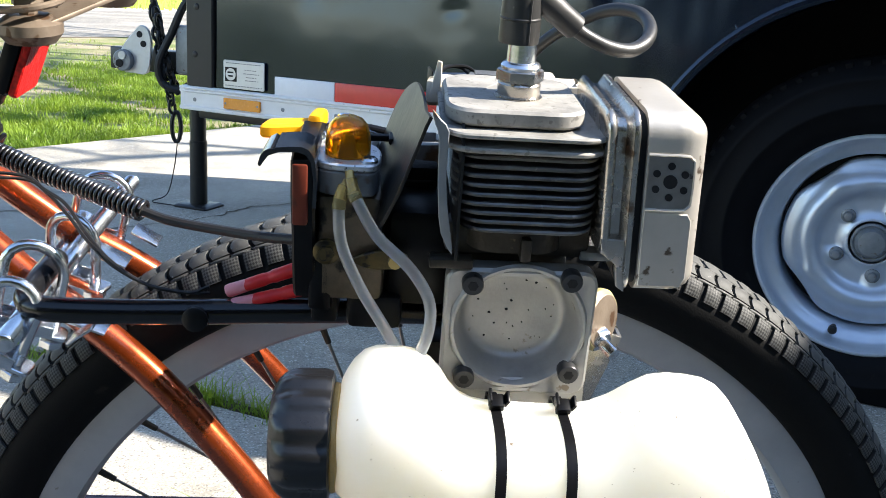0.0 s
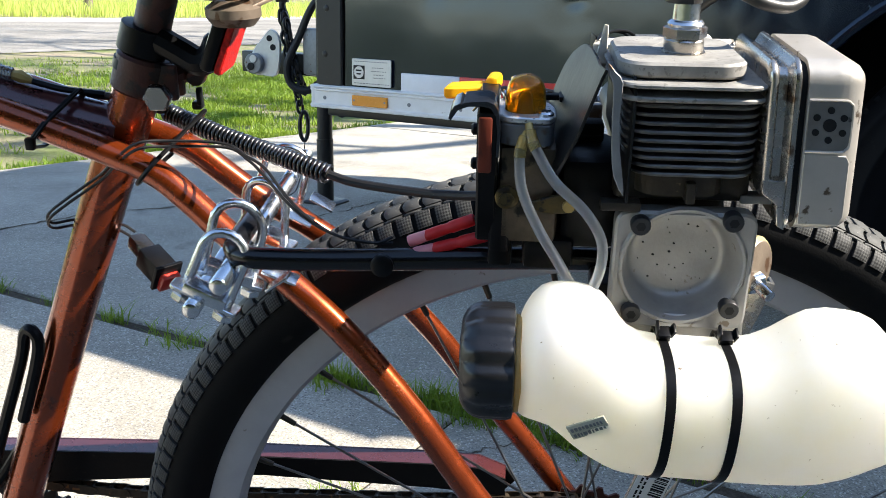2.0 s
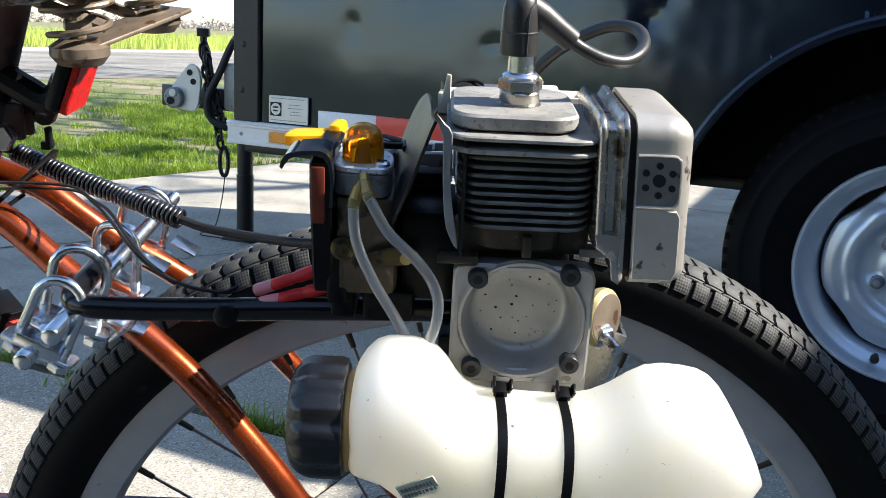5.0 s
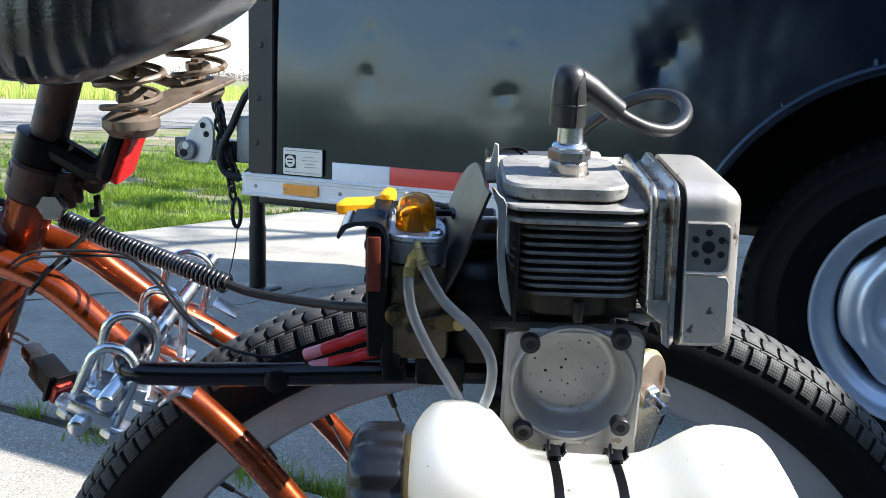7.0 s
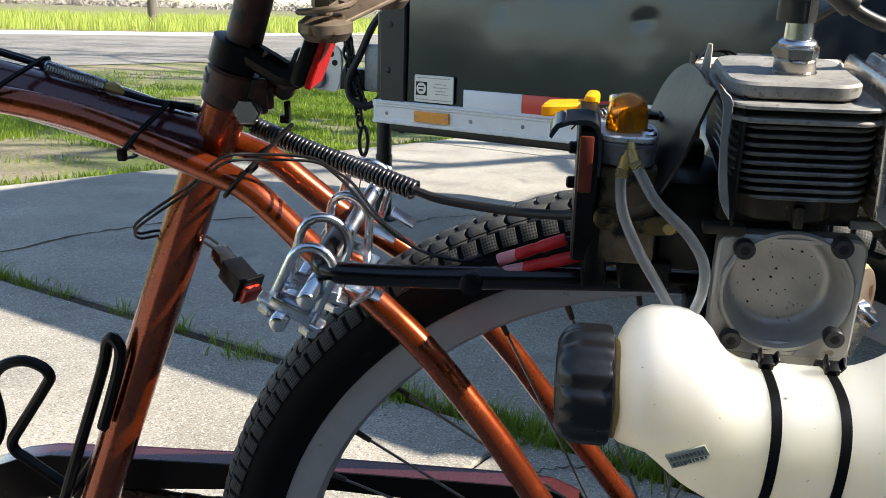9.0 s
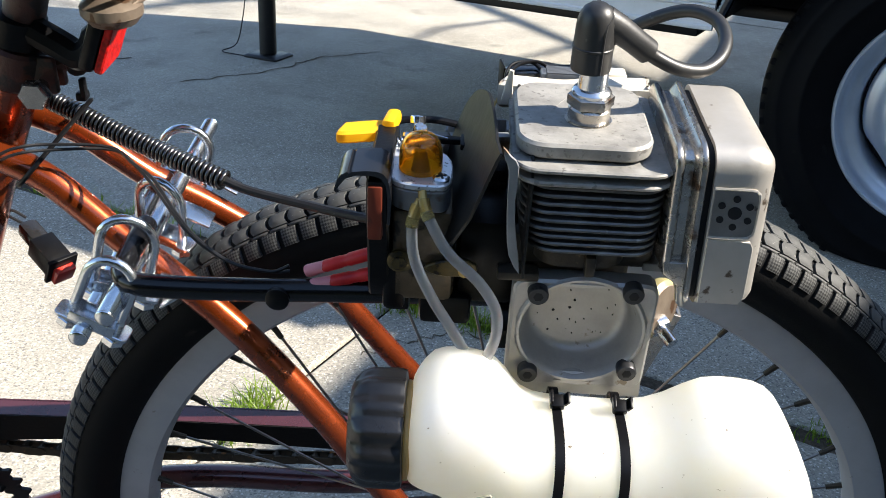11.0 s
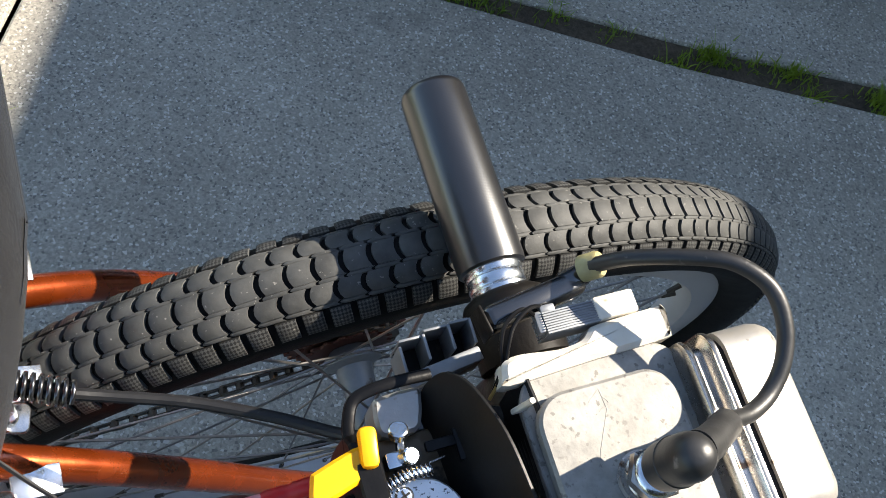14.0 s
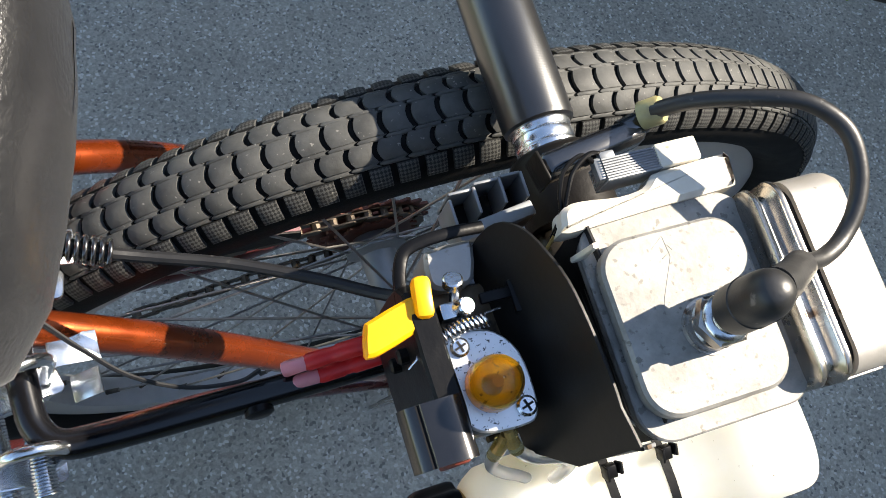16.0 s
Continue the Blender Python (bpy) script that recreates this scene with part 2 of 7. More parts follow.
TRAILERTYRE = mat("trailer_tyre_rubber", (0.006, 0.006, 0.0068), (0.004, 0.004, 0.0047), rough=0.55, scale=30, bump=0.15, bscale=200, spots=((0.009, 0.0088, 0.0085), 40, 0.28), spec=0.06)
JACKBLACK = mat("black_jack_paint", (0.010, 0.010, 0.011), (0.006, 0.006, 0.007), rough=0.42, scale=40, spots=((0.035, 0.026, 0.02), 60, 0.26), spec=0.4)
GREYSTEEL = mat("weathered_grey_steel", (0.26, 0.27, 0.28), (0.17, 0.18, 0.19), rough=0.5, metal=0.5, scale=50, spots=((0.12, 0.08, 0.05), 60, 0.3))
STICKER = mat("faded_sticker", (0.45, 0.45, 0.36), (0.36, 0.36, 0.28), rough=0.6, scale=160)
PAPER = mat("silver_sticker", (0.66, 0.67, 0.68), (0.6, 0.6, 0.61), rough=0.4, scale=90)
# near-black for greasy parts and for parts whose shade is put into colour
SHADEDBLACK = mat("shaded_greasy_black", (0.010, 0.0085, 0.007), (0.006, 0.005, 0.0045), rough=0.5, scale=60, bump=0.2, spots=((0.03, 0.022, 0.015), 90, 0.26), spec=0.15)
CHAIN = mat("oily_chain_steel", (0.1, 0.075, 0.05), (0.05, 0.04, 0.03), rough=0.4, metal=0.7, scale=200, spots=((0.28, 0.14, 0.05), 150, 0.3))
RUSTRED = mat("rusty_sprocket", (0.12, 0.035, 0.02), (0.06, 0.025, 0.018), rough=0.55, metal=0.4, scale=120)


# turned steel: fine rings round the roller
ROLLER = mat("turned_black_steel", (0.010, 0.010, 0.011), (0.007, 0.007, 0.008), rough=0.31, scale=50, rvar=0.03, spec=1.0)
rn, rl = ROLLER.node_tree.nodes, ROLLER.node_tree.links
rt = rn.new("ShaderNodeTexCoord")
rw = rn.new("ShaderNodeTexWave")
rw.bands_direction = "Y"
rw.inputs["Scale"].default_value, rw.inputs["Distortion"].default_value = 420, 0.0
rl.new(rt.outputs["Object"], rw.inputs["Vector"])
rb = rn.new("ShaderNodeBump")
rb.inputs["Strength"].default_value, rb.inputs["Distance"].default_value = 0.25, 0.00002
rl.new(rw.outputs["Fac"], rb.inputs["Height"])
rl.new(rb.outputs["Normal"], rn["Principled BSDF"].inputs["Normal"])

# ---- helpers for shapes ----
BASE = {}


def thing(name, label, category, base=(0, 0, 0), m=None, group="", kind=""):
    ob = new(name)
    ob.empty_display_size = 0.02
    ob.matrix_world = (m or Matrix()) @ Matrix.Translation(base)
    BASE[ob.name] = Vector(base)
    return tagged(ob, label, category, group, kind)


def part(name, bm, material, parent, label="", smooth=35, kind=""):
    me = bpy.data.meshes.new(name)
    root = parent
    while root and root.parent:
        root = root.parent
    bm.transform(Matrix.Translation(-BASE.get(root.name, Vector()) if root else Vector()))
    bmesh.ops.recalc_face_normals(bm, faces=bm.faces)
    bm.to_mesh(me)
    bm.free()
    for mt in material if isinstance(material, (list, tuple)) else [material]:
        me.materials.append(mt)
    if smooth:
        me.polygons.foreach_set("use_smooth", [True] * len(me.polygons))
        me.set_sharp_from_angle(angle=radians(smooth))
    ob = new(name, me)
    ob.parent = parent
    return tagged(ob, label, kind=kind)


def solid(name, bm, material, label, category, kind="", smooth=35, group="", m=None):
    """A thing that is one mesh."""
    ob = part(name, bm, material, None, label, smooth)
    if m:
        ob.matrix_world = m
    return tagged(ob, "", category, group, kind)


def box(bm, c, s, bevel=0.0, seg=2, m=None):
    mm = (m or Matrix()) @ Matrix.Translation(c) @ Matrix.Diagonal((*s, 1))
    r = bmesh.ops.create_cube(bm, size=1, matrix=mm)
    if bevel:
        es = list({e for v in r["verts"] for e in v.link_edges})
        bmesh.ops.bevel(bm, geom=es, offset=bevel, segments=seg, affect="EDGES", profile=0.5)
    return bm


def spline(pts, n=8):
    """Catmull-Rom points through pts."""
    p = [Vector(q) for q in pts]
    p = [p[0] * 2 - p[1]] + p + [p[-1] * 2 - p[-2]]
    out = []
    for i in range(1, len(p) - 2):
        a, b, c, d = p[i - 1:i + 3]
        for k in range(n):
            t = k / n
            out.append(0.5 * (2 * b + (c - a) * t + (2 * a - 5 * b + 4 * c - d) * t * t + (3 * b - a - 3 * c + d) * t ** 3))
    return out + [p[-2]]


def tube(bm, pts, r, n=12, caps=True, closed=False, squash=1.0):
    """A round bar swept along pts; r is one radius or one a point."""
    pts = [Vector(p) for p in pts]
    k = len(pts)
    rs = r if isinstance(r, (list, tuple)) else [r] * k
    tang = []
    for i in range(k):
        a, b = (pts[i - 1], pts[(i + 1) % k]) if closed else (pts[max(i - 1, 0)], pts[min(i + 1, k - 1)])
        tang.append((b - a).normalized())
    up = Vector((0, 0, 1)) if abs(tang[0].z) < 0.9 else Vector((0, 1, 0))
    x = tang[0].cross(up).normalized()
    rings = []
    for i in range(k):
        x = (x - tang[i] * x.dot(tang[i])).normalized()
        y = tang[i].cross(x)
        rings.append([bm.verts.new(pts[i] + (x * math.cos(2 * math.pi * j / n) + y * math.sin(2 * math.pi * j / n) * squash) * rs[i]) for j in range(n)])
    for i in range(k if closed else k - 1):
        a, b = rings[i], rings[(i + 1) % k]
        for j in range(n):
            bm.faces.new((a[j], a[(j + 1) % n], b[(j + 1) % n], b[j]))
    if caps and not closed:
        bm.faces.new(rings[0][::-1])
        bm.faces.new(rings[-1])
    return bm


def axis(o, d, up=(0, 0, 1)):
    """A matrix at o whose z runs along d."""
    return Matrix.Translation(o) @ Vector(d).to_track_quat("Z", "Y").to_matrix().to_4x4()


def lathe(bm, prof, m=None, n=24, closed=False, flute=None):
    """Profile of (radius, height) turned about m's z. flute=(count, depth): ribbed radius."""
    m = m or Matrix()
    rings = []
    for r, h in prof:
        ring = []
        for j in range(n):
            a = 2 * math.pi * j / n
            q = r if not flute else r - flute[1] * (0.5 + 0.5 * math.cos(flute[0] * a)) * (1 if r > flute[2] else 0)
            ring.append(bm.verts.new(m @ Vector((q * math.cos(a), q * math.sin(a), h))))
        rings.append(ring)
    k = len(rings)
    for i in range(k if closed else k - 1):
        a, b = rings[i], rings[(i + 1) % k]
        for j in range(n):
            bm.faces.new((a[j], a[(j + 1) % n], b[(j + 1) % n], b[j]))
    if not closed:
        for ring, rev in ((rings[0], True), (rings[-1], False)):
            bm.faces.new(ring[::-1] if rev else ring)
    return bm


def rrect(x0, x1, y0, y1, r, n=5):
    out = []
    for cx, cy, a0 in ((x1 - r, y1 - r, 0), (x0 + r, y1 - r, 90), (x0 + r, y0 + r, 180), (x1 - r, y0 + r, 270)):
        for k in range(n + 1):
            a = radians(a0 + 90 * k / n)
            out.append((cx + r * math.cos(a), cy + r * math.sin(a)))
    return out


def inset(poly, d):
    """The closed outline, moved inwards by d (outline runs counter-clockwise)."""
    k, out = len(poly), []
    for i in range(k):
        a, b, c = Vector(poly[i - 1]), Vector(poly[i]), Vector(poly[(i + 1) % k])
        t = (c - a).normalized()
        out.append((b.x - t.y * d, b.y + t.x * d))
    return out


def loft(bm, layers, m=None, caps=True):
    """Layers of (outline, height): outlines with one count of points, joined into a skin."""
    m = m or Matrix()
    rings = [[bm.verts.new(m @ Vector((x, y, h))) for x, y in poly] for poly, h in layers]
    k = len(rings[0])
    for a, b in zip(rings, rings[1:]):
        for j in range(k):
            bm.faces.new((a[j], a[(j + 1) % k], b[(j + 1) % k], b[j]))
    if caps:
        bm.faces.new(rings[0][::-1])
        bm.faces.new(rings[-1])
    return bm


def slab(bm, poly, h0, h1, edge=0.0008, m=None):
    """A plate of the outline from h0 to h1 with softened edges."""
    return loft(bm, [(inset(poly, edge), h0), (poly, h0 + edge), (poly, h1 - edge), (inset(poly, edge), h1)], m)


def even(poly, n):
    """The closed outline with n points at even steps along it."""
    pts = [Vector(p) for p in poly] + [Vector(poly[0])]
    total = sum((b - a).length for a, b in zip(pts, pts[1:]))
    out, i, left = [], 0, 0.0
    for k in range(n):
        want = total * k / n
        while left + (pts[i + 1] - pts[i]).length < want:
            left += (pts[i + 1] - pts[i]).length
            i += 1
        q = pts[i].lerp(pts[i + 1], (want - left) / max(1e-9, (pts[i + 1] - pts[i]).length))
        out.append((q.x, q.y))
    return out


def smooth_outline(pts, n=4):
    k = len(pts)
    out = []
    for i in range(k):
        a, b, c, d = (Vector(pts[(i + j) % k]) for j in (-1, 0, 1, 2))
        for q in range(n):
            t = q / n
            v = 0.5 * (2 * b + (c - a) * t + (2 * a - 5 * b + 4 * c - d) * t * t + (3 * b - a - 3 * c + d) * t ** 3)
            out.append((v.x, v.y))
    return out


XZ = Matrix(((1, 0, 0, 0), (0, 0, -1, 0), (0, 1, 0, 0), (0, 0, 0, 1)))  # outline x, z; height runs towards -y
YZ = Matrix(((0, 0, 1, 0), (1, 0, 0, 0), (0, 1, 0, 0), (0, 0, 0, 1)))  # outline y, z; height runs towards +x


def hexnut(bm, o, d, r, h, n=6):
    return lathe(bm, [(r * 0.9, 0), (r, h * 0.15), (r, h * 0.85), (r * 0.9, h)], axis(o, d), n)


def cap_screw(name, o, d, r, h, parent, material=None):
    """A socket head screw: head with a hexagon hole."""
    m = axis(o, d)
    bm = bmesh.new()
    lathe(bm, [(r, -h * 0.2), (r, h * 0.85), (r * 0.9, h), (r * 0.5, h)], m, 18)
    bm.faces.ensure_lookup_table()
    screw = part(name, bm, material or OXIDE, parent, "black oily socket screw")
    bm = bmesh.new()
    lathe(bm, [(r * 0.5, h * 0.99), (r * 0.5, h * 1.01), (r * 0.42, h * 1.005), (r * 0.40, h * 0.45)], m, 6)
    # flat black hexagon stands for the shade in the socket
    lathe(bm, [(r * 0.47, h * 1.0), (r * 0.47, h * 1.03)], m, 6)
    part("hex_socket", bm, INKHOLE, screw)
    return screw


LEAN = 8.32
BIKE = pose(0, 0, 0, LEAN, 0, 0)


# ---- ground, pavement, road, grass ----
def blend_ground(name, a, b, scale, lo, hi, fine, bump, rough=0.9):
    """Ground of two mixed colours (patches of scale), each with fine grain of amount fine."""
    m = bpy.data.materials.new(name)
    m.use_nodes = True
    n, l = m.node_tree.nodes, m.node_tree.links
    p = n["Principled BSDF"]
    tc = n.new("ShaderNodeTexCoord")
    big = n.new("ShaderNodeTexNoise")
    big.inputs["Scale"].default_value, big.inputs["Detail"].default_value, big.inputs["Roughness"].default_value = scale, 6, 0.6
    l.new(tc.outputs["Object"], big.inputs["Vector"])
    rp = n.new("ShaderNodeValToRGB")
    rp.color_ramp.elements[0].position, rp.color_ramp.elements[1].position = lo, hi
    rp.color_ramp.elements[0].color, rp.color_ramp.elements[1].color = (*a, 1), (*b, 1)
    l.new(big.outputs["Fac"], rp.inputs["Fac"])
    sm = n.new("ShaderNodeTexNoise")
    sm.inputs["Scale"].default_value, sm.inputs["Detail"].default_value, sm.inputs["Roughness"].default_value = fine[0], 8, 0.75
    l.new(tc.outputs["Object"], sm.inputs["Vector"])
    mr = n.new("ShaderNodeMapRange")
    mr.inputs["From Min"].default_value, mr.inputs["From Max"].default_value = 0.3, 0.7
    mr.inputs["To Min"].default_value, mr.inputs["To Max"].default_value = 1 - fine[1], 1 + fine[1]
    l.new(sm.outputs["Fac"], mr.inputs["Value"])
    mu = n.new("ShaderNodeVectorMath")
    mu.operation = "SCALE"
    l.new(rp.outputs["Color"], mu.inputs[0])
    l.new(mr.outputs["Result"], mu.inputs["Scale"])
    l.new(mu.outputs["Vector"], p.inputs["Base Color"])
    p.inputs["Roughness"].default_value = rough
    p.inputs["Specular IOR Level"].default_value = 0.25
    bp = n.new("ShaderNodeBump")
    bp.inputs["Strength"].default_value, bp.inputs["Distance"].default_value = bump, 0.01
    l.new(sm.outputs["Fac"], bp.inputs["Height"])
    l.new(bp.outputs["Normal"], p.inputs["Normal"])
    return m


def concrete(name):
    """Old broom-finished concrete: pale cement, stains and fine light and dark aggregate."""
    m = blend_ground(name, (0.256, 0.235, 0.196), (0.41, 0.38, 0.32), 2.6, 0.3, 0.7, (240, 0.24), 0.25)
    n, l = m.node_tree.nodes, m.node_tree.links
    p = n["Principled BSDF"]
    src = p.inputs["Base Color"].links[0].from_socket
    tc = n["Texture Coordinate"]
    vo = n.new("ShaderNodeTexVoronoi")
    vo.inputs["Scale"].default_value = 330
    l.new(tc.outputs["Object"], vo.inputs["Vector"])
    wn_ = n.new("ShaderNodeTexWhiteNoise")
    l.new(vo.outputs["Position"], wn_.inputs["Vector"])
    r1 = n.new("ShaderNodeValToRGB")
    r1.color_ramp.elements[0].position, r1.color_ramp.elements[1].position = 0.915, 0.95
    l.new(wn_.outputs["Value"], r1.inputs["Fac"])
    m1 = n.new("ShaderNodeMix")
    m1.data_type = "RGBA"
    m1.inputs["B"].default_value = (0.54, 0.515, 0.46, 1)
    l.new(r1.outputs["Color"], m1.inputs["Factor"])
    cell = n.new("ShaderNodeMapRange")
    cell.inputs["To Min"].default_value, cell.inputs["To Max"].default_value = 0.74, 1.2
    l.new(wn_.outputs["Value"], cell.inputs["Value"])
    grain = n.new("ShaderNodeVectorMath")
    grain.operation = "SCALE"
    l.new(src, grain.inputs[0])
    l.new(cell.outputs["Result"], grain.inputs["Scale"])
    l.new(grain.outputs["Vector"], m1.inputs["A"])
    r2 = n.new("ShaderNodeValToRGB")
    r2.color_ramp.elements[0].position, r2.color_ramp.elements[1].position = 0.05, 0.08
    r2.color_ramp.elements[0].color, r2.color_ramp.elements[1].color = (1, 1, 1, 1), (0, 0, 0, 1)
    l.new(wn_.outputs["Value"], r2.inputs["Fac"])
    m2 = n.new("ShaderNodeMix")
    m2.data_type = "RGBA"
    m2.inputs["B"].default_value = (0.175, 0.163, 0.146, 1)
    l.new(r2.outputs["Color"], m2.inputs["Factor"])
    l.new(m1.outputs["Result"], m2.inputs["A"])
    st = n.new("ShaderNodeTexNoise")
    st.inputs["Scale"].default_value, st.inputs["Detail"].default_value = 5.0, 5
    l.new(tc.outputs["Object"], st.inputs["Vector"])
    r3 = n.new("ShaderNodeValToRGB")
    r3.color_ramp.elements[0].position, r3.color_ramp.elements[1].position = 0.62, 0.78
    l.new(st.outputs["Fac"], r3.inputs["Fac"])
    m3 = n.new("ShaderNodeMix")
    m3.data_type = "RGBA"
    m3.inputs["B"].default_value = (0.15, 0.14, 0.12, 1)
    l.new(r3.outputs["Color"], m3.inputs["Factor"])
    l.new(m2.outputs["Result"], m3.inputs["A"])
    l.new(m3.outputs["Result"], p.inputs["Base Color"])
    return m


CONCRETE = concrete("old_concrete")
TURF = blend_ground("patchy_turf", (0.27, 0.22, 0.15), (0.12, 0.15, 0.04), 0.7, 0.4, 0.58, (60, 0.5), 0.8)
DIRT = blend_ground("joint_dirt", (0.07, 0.055, 0.04), (0.14, 0.11, 0.078), 8, 0.35, 0.65, (120, 0.5), 0.9)
# darker gravel patches stand for dappled tree shade
GRAVEL = blend_ground("grey_gravel", (0.16, 0.15, 0.13), (0.27, 0.25, 0.22), 0.7, 0.35, 0.65, (25, 0.5), 0.6)
PALEROAD = blend_ground("pale_road", (0.52, 0.5, 0.46), (0.6, 0.58, 0.54), 0.5, 0.3, 0.7, (14, 0.25), 0.4)
STUCCO = blend_ground("plain_stucco", (0.4, 0.37, 0.32), (0.46, 0.43, 0.37), 1.5, 0.3, 0.7, (70, 0.15), 0.4)
BLADE = translucent("grass_blade", (0.27, 0.36, 0.03), (0.1, 0.19, 0.015), 0.4, scale=2.5, rough=0.5)
WEED = translucent("field_weed", (0.5, 0.55, 0.12), (0.36, 0.45, 0.08), 0.45, scale=0.6, rough=0.6)
# haze over the distance is put into this pale twig colour
TWIG = mat("hazed_far_twigs", (0.36, 0.32, 0.28), (0.26, 0.235, 0.21), rough=0.9, scale=0.3)
POLEWOOD = mat("weathered_pole_wood", (0.16, 0.13, 0.1), (0.1, 0.08, 0.065), rough=0.85, scale=12, bump=0.4, stretch=(1, 1, 0.15))


def flat(name, pts, z, material, label, category):
    bm = bmesh.new()
    bm.faces.new([bm.verts.new((x, y, z)) for x, y in pts])
    return solid(name, bm, material, label, category, "structure", smooth=0)


flat("ground", [(-2500, -2500), (2500, -2500), (2500, 2500), (-2500, 2500)], -0.03, TURF, "patchy spring turf with bare brown earth", "ground")
# unseen patch of dark turf, added to darken the trailer panel's reflection
DARKTURF = blend_ground("dark_reflected_turf", (0.05, 0.06, 0.02), (0.08, 0.1, 0.03), 1.2, 0.35, 0.65, (60, 0.5), 0.8)
flat("reflected_lawn", [(-40, -40), (9, -40), (9, -3.5), (-2.0, 0.3), (-4.5, 2.2), (-13, 3.5), (-70, 3.5), (-70, -40)], -0.026, DARKTURF, "unseen dark green lawn added for the trailer's reflection", "lawn")
flat("road", [(-11.5, 2.8), (-7.0, 9.5), (-5.35, 12.3), (2, 23), (40, 72), (10, 72), (-9.5, 24), (-14.4, 19.9), (-23.5, 14.4)], -0.022, GRAVEL, "grey gravel verge with patchy shade put into its colour", "road")
flat("road_far", [(-23.5, 14.4), (-14.4, 19.9), (-9.5, 24), (10, 72), (0, 78), (-9.5, 28.2), (-15.8, 22.8), (-25, 17.2)], -0.02, PALEROAD, "pale sunlit asphalt road beyond the verge", "road")

# concrete drive: joint line J through J0 along ju, slabs counted across it along jv
J0 = Vector((0.009, 0.891, 0))
ju, jv = Vector((0.898, -0.441, 0)).normalized(), Vector((0.441, 0.898, 0)).normalized()


def on_drive(a, b, z=0.0):
    p = J0 + ju * a + jv * b
    return Vector((p.x, p.y, z))


pavement = thing("pavement", "old cracked concrete drive with weedy joints", "pavement", kind="structure")


def slab_piece(quad):
    poly = quad
    bm = bmesh.new()
    k = len(poly)
    rings = []
    for d, z in ((0.0, -0.1), (0.0, -0.006), (0.002, -0.0018), (0.006, 0.0)):
        rings.append([bm.verts.new(on_drive(*q, z)) for q in inset(poly, d)])
    for r0, r1 in zip(rings, rings[1:]):
        for j in range(k):
            bm.faces.new((r0[j], r0[(j + 1) % k], r1[(j + 1) % k], r1[j]))
    bm.faces.new(rings[-1])
    part("slab", bm, CONCRETE, pavement, smooth=0)


def edged(a0, a1, b0, b1, left=None):
    """A slab's outline; left: its left edge's places at b0 and b1."""
    l0, l1 = left or (a0, a0)
    return [(l0, b0), (a1, b0), (a1, b1), (l1, b1)]


for lo, hi, lefts in ((0.022, 3.2, (-3.22, -2.6)), (3.22, 6.4, (-2.6, -2.1))):
    first = edged(0, 1.6, lo, hi, lefts)
    if lo < 1:
        first = [(lefts[0], 0.022), (-0.1, 0.022), (0.45, -0.012), (0.85, -0.036), (1.6, -0.04)] + first[2:]
    slab_piece(first)
    slab_piece(edged(1.615, 4.0, lo - 0.06 if lo < 1 else lo, hi))
    slab_piece(edged(4.015, 8.0, lo, hi))
for lo, hi in ((-3.3, -0.022),):
    for a0, a1 in ((-3.2, -0.164), (-0.156, 2.9), (2.908, 6.0)):
        near = edged(a0, a1, lo, hi)
        if a0 == -0.156:
            near = near[:2] + [(a1, -0.11), (1.2, -0.1), (0.8, -0.086), (0.45, -0.052), (0.0, -0.023), (a0, hi)]
        elif a0 > 0:
            near = edged(a0, a1, lo, -0.11)
        slab_piece(near)

# dirt in the joints
bm = bmesh.new()
for a0, a1, b0, b1 in ((-3.3, 8.0, -0.3, 0.05), (-0.19, -0.13, -3.3, 0.0)):
    bm.faces.new([bm.verts.new(on_drive(a, b, -0.009)) for a, b in ((a0, b0), (a1, b0), (a1, b1), (a0, b1))])
solid("joint_soil", bm, DIRT, "dark damp soil filling the slab joints", "soil", "stuff", smooth=0)


def crack(pts, w, seed):
    rng = random.Random(seed)
    line = spline([(*p, 0) for p in pts], 10)
    bm = bmesh.new()
    left, right = [], []
    for i, p in enumerate(line):
        t = (line[min(i + 1, len(line) - 1)] - line[max(i - 1, 0)]).normalized()
        side = Vector((-t.y, t.x, 0))
        q = p + side * rng.uniform(-0.012, 0.012)
        ww = w * rng.uniform(0.5, 1.3)
        left.append(bm.verts.new((q + side * ww).to_tuple()[:2] + (0.0015,)))
        right.append(bm.verts.new((q - side * ww).to_tuple()[:2] + (0.0015,)))
    for i in range(len(line) - 1):
        bm.faces.new((left[i], right[i], right[i + 1], left[i + 1]))
    solid("crack", bm, DIRT, "thin dark crack across the concrete", "crack", "structure", smooth=0)


crack([(-2.25, 1.3), (-1.93, 1.72), (-1.785, 1.932), (-1.659, 2.215), (-1.48, 2.442), (-1.2, 2.62)], 0.007, 3)
crack([(-0.95, 2.35), (-0.7, 2.55), (-0.55, 2.78), (-0.35, 2.9)], 0.004, 5)
crack([(-0.19, 0.75), (-0.13, 0.79), (-0.05, 0.83), (0.03, 0.83), (0.08, 0.81)], 0.0022, 7)


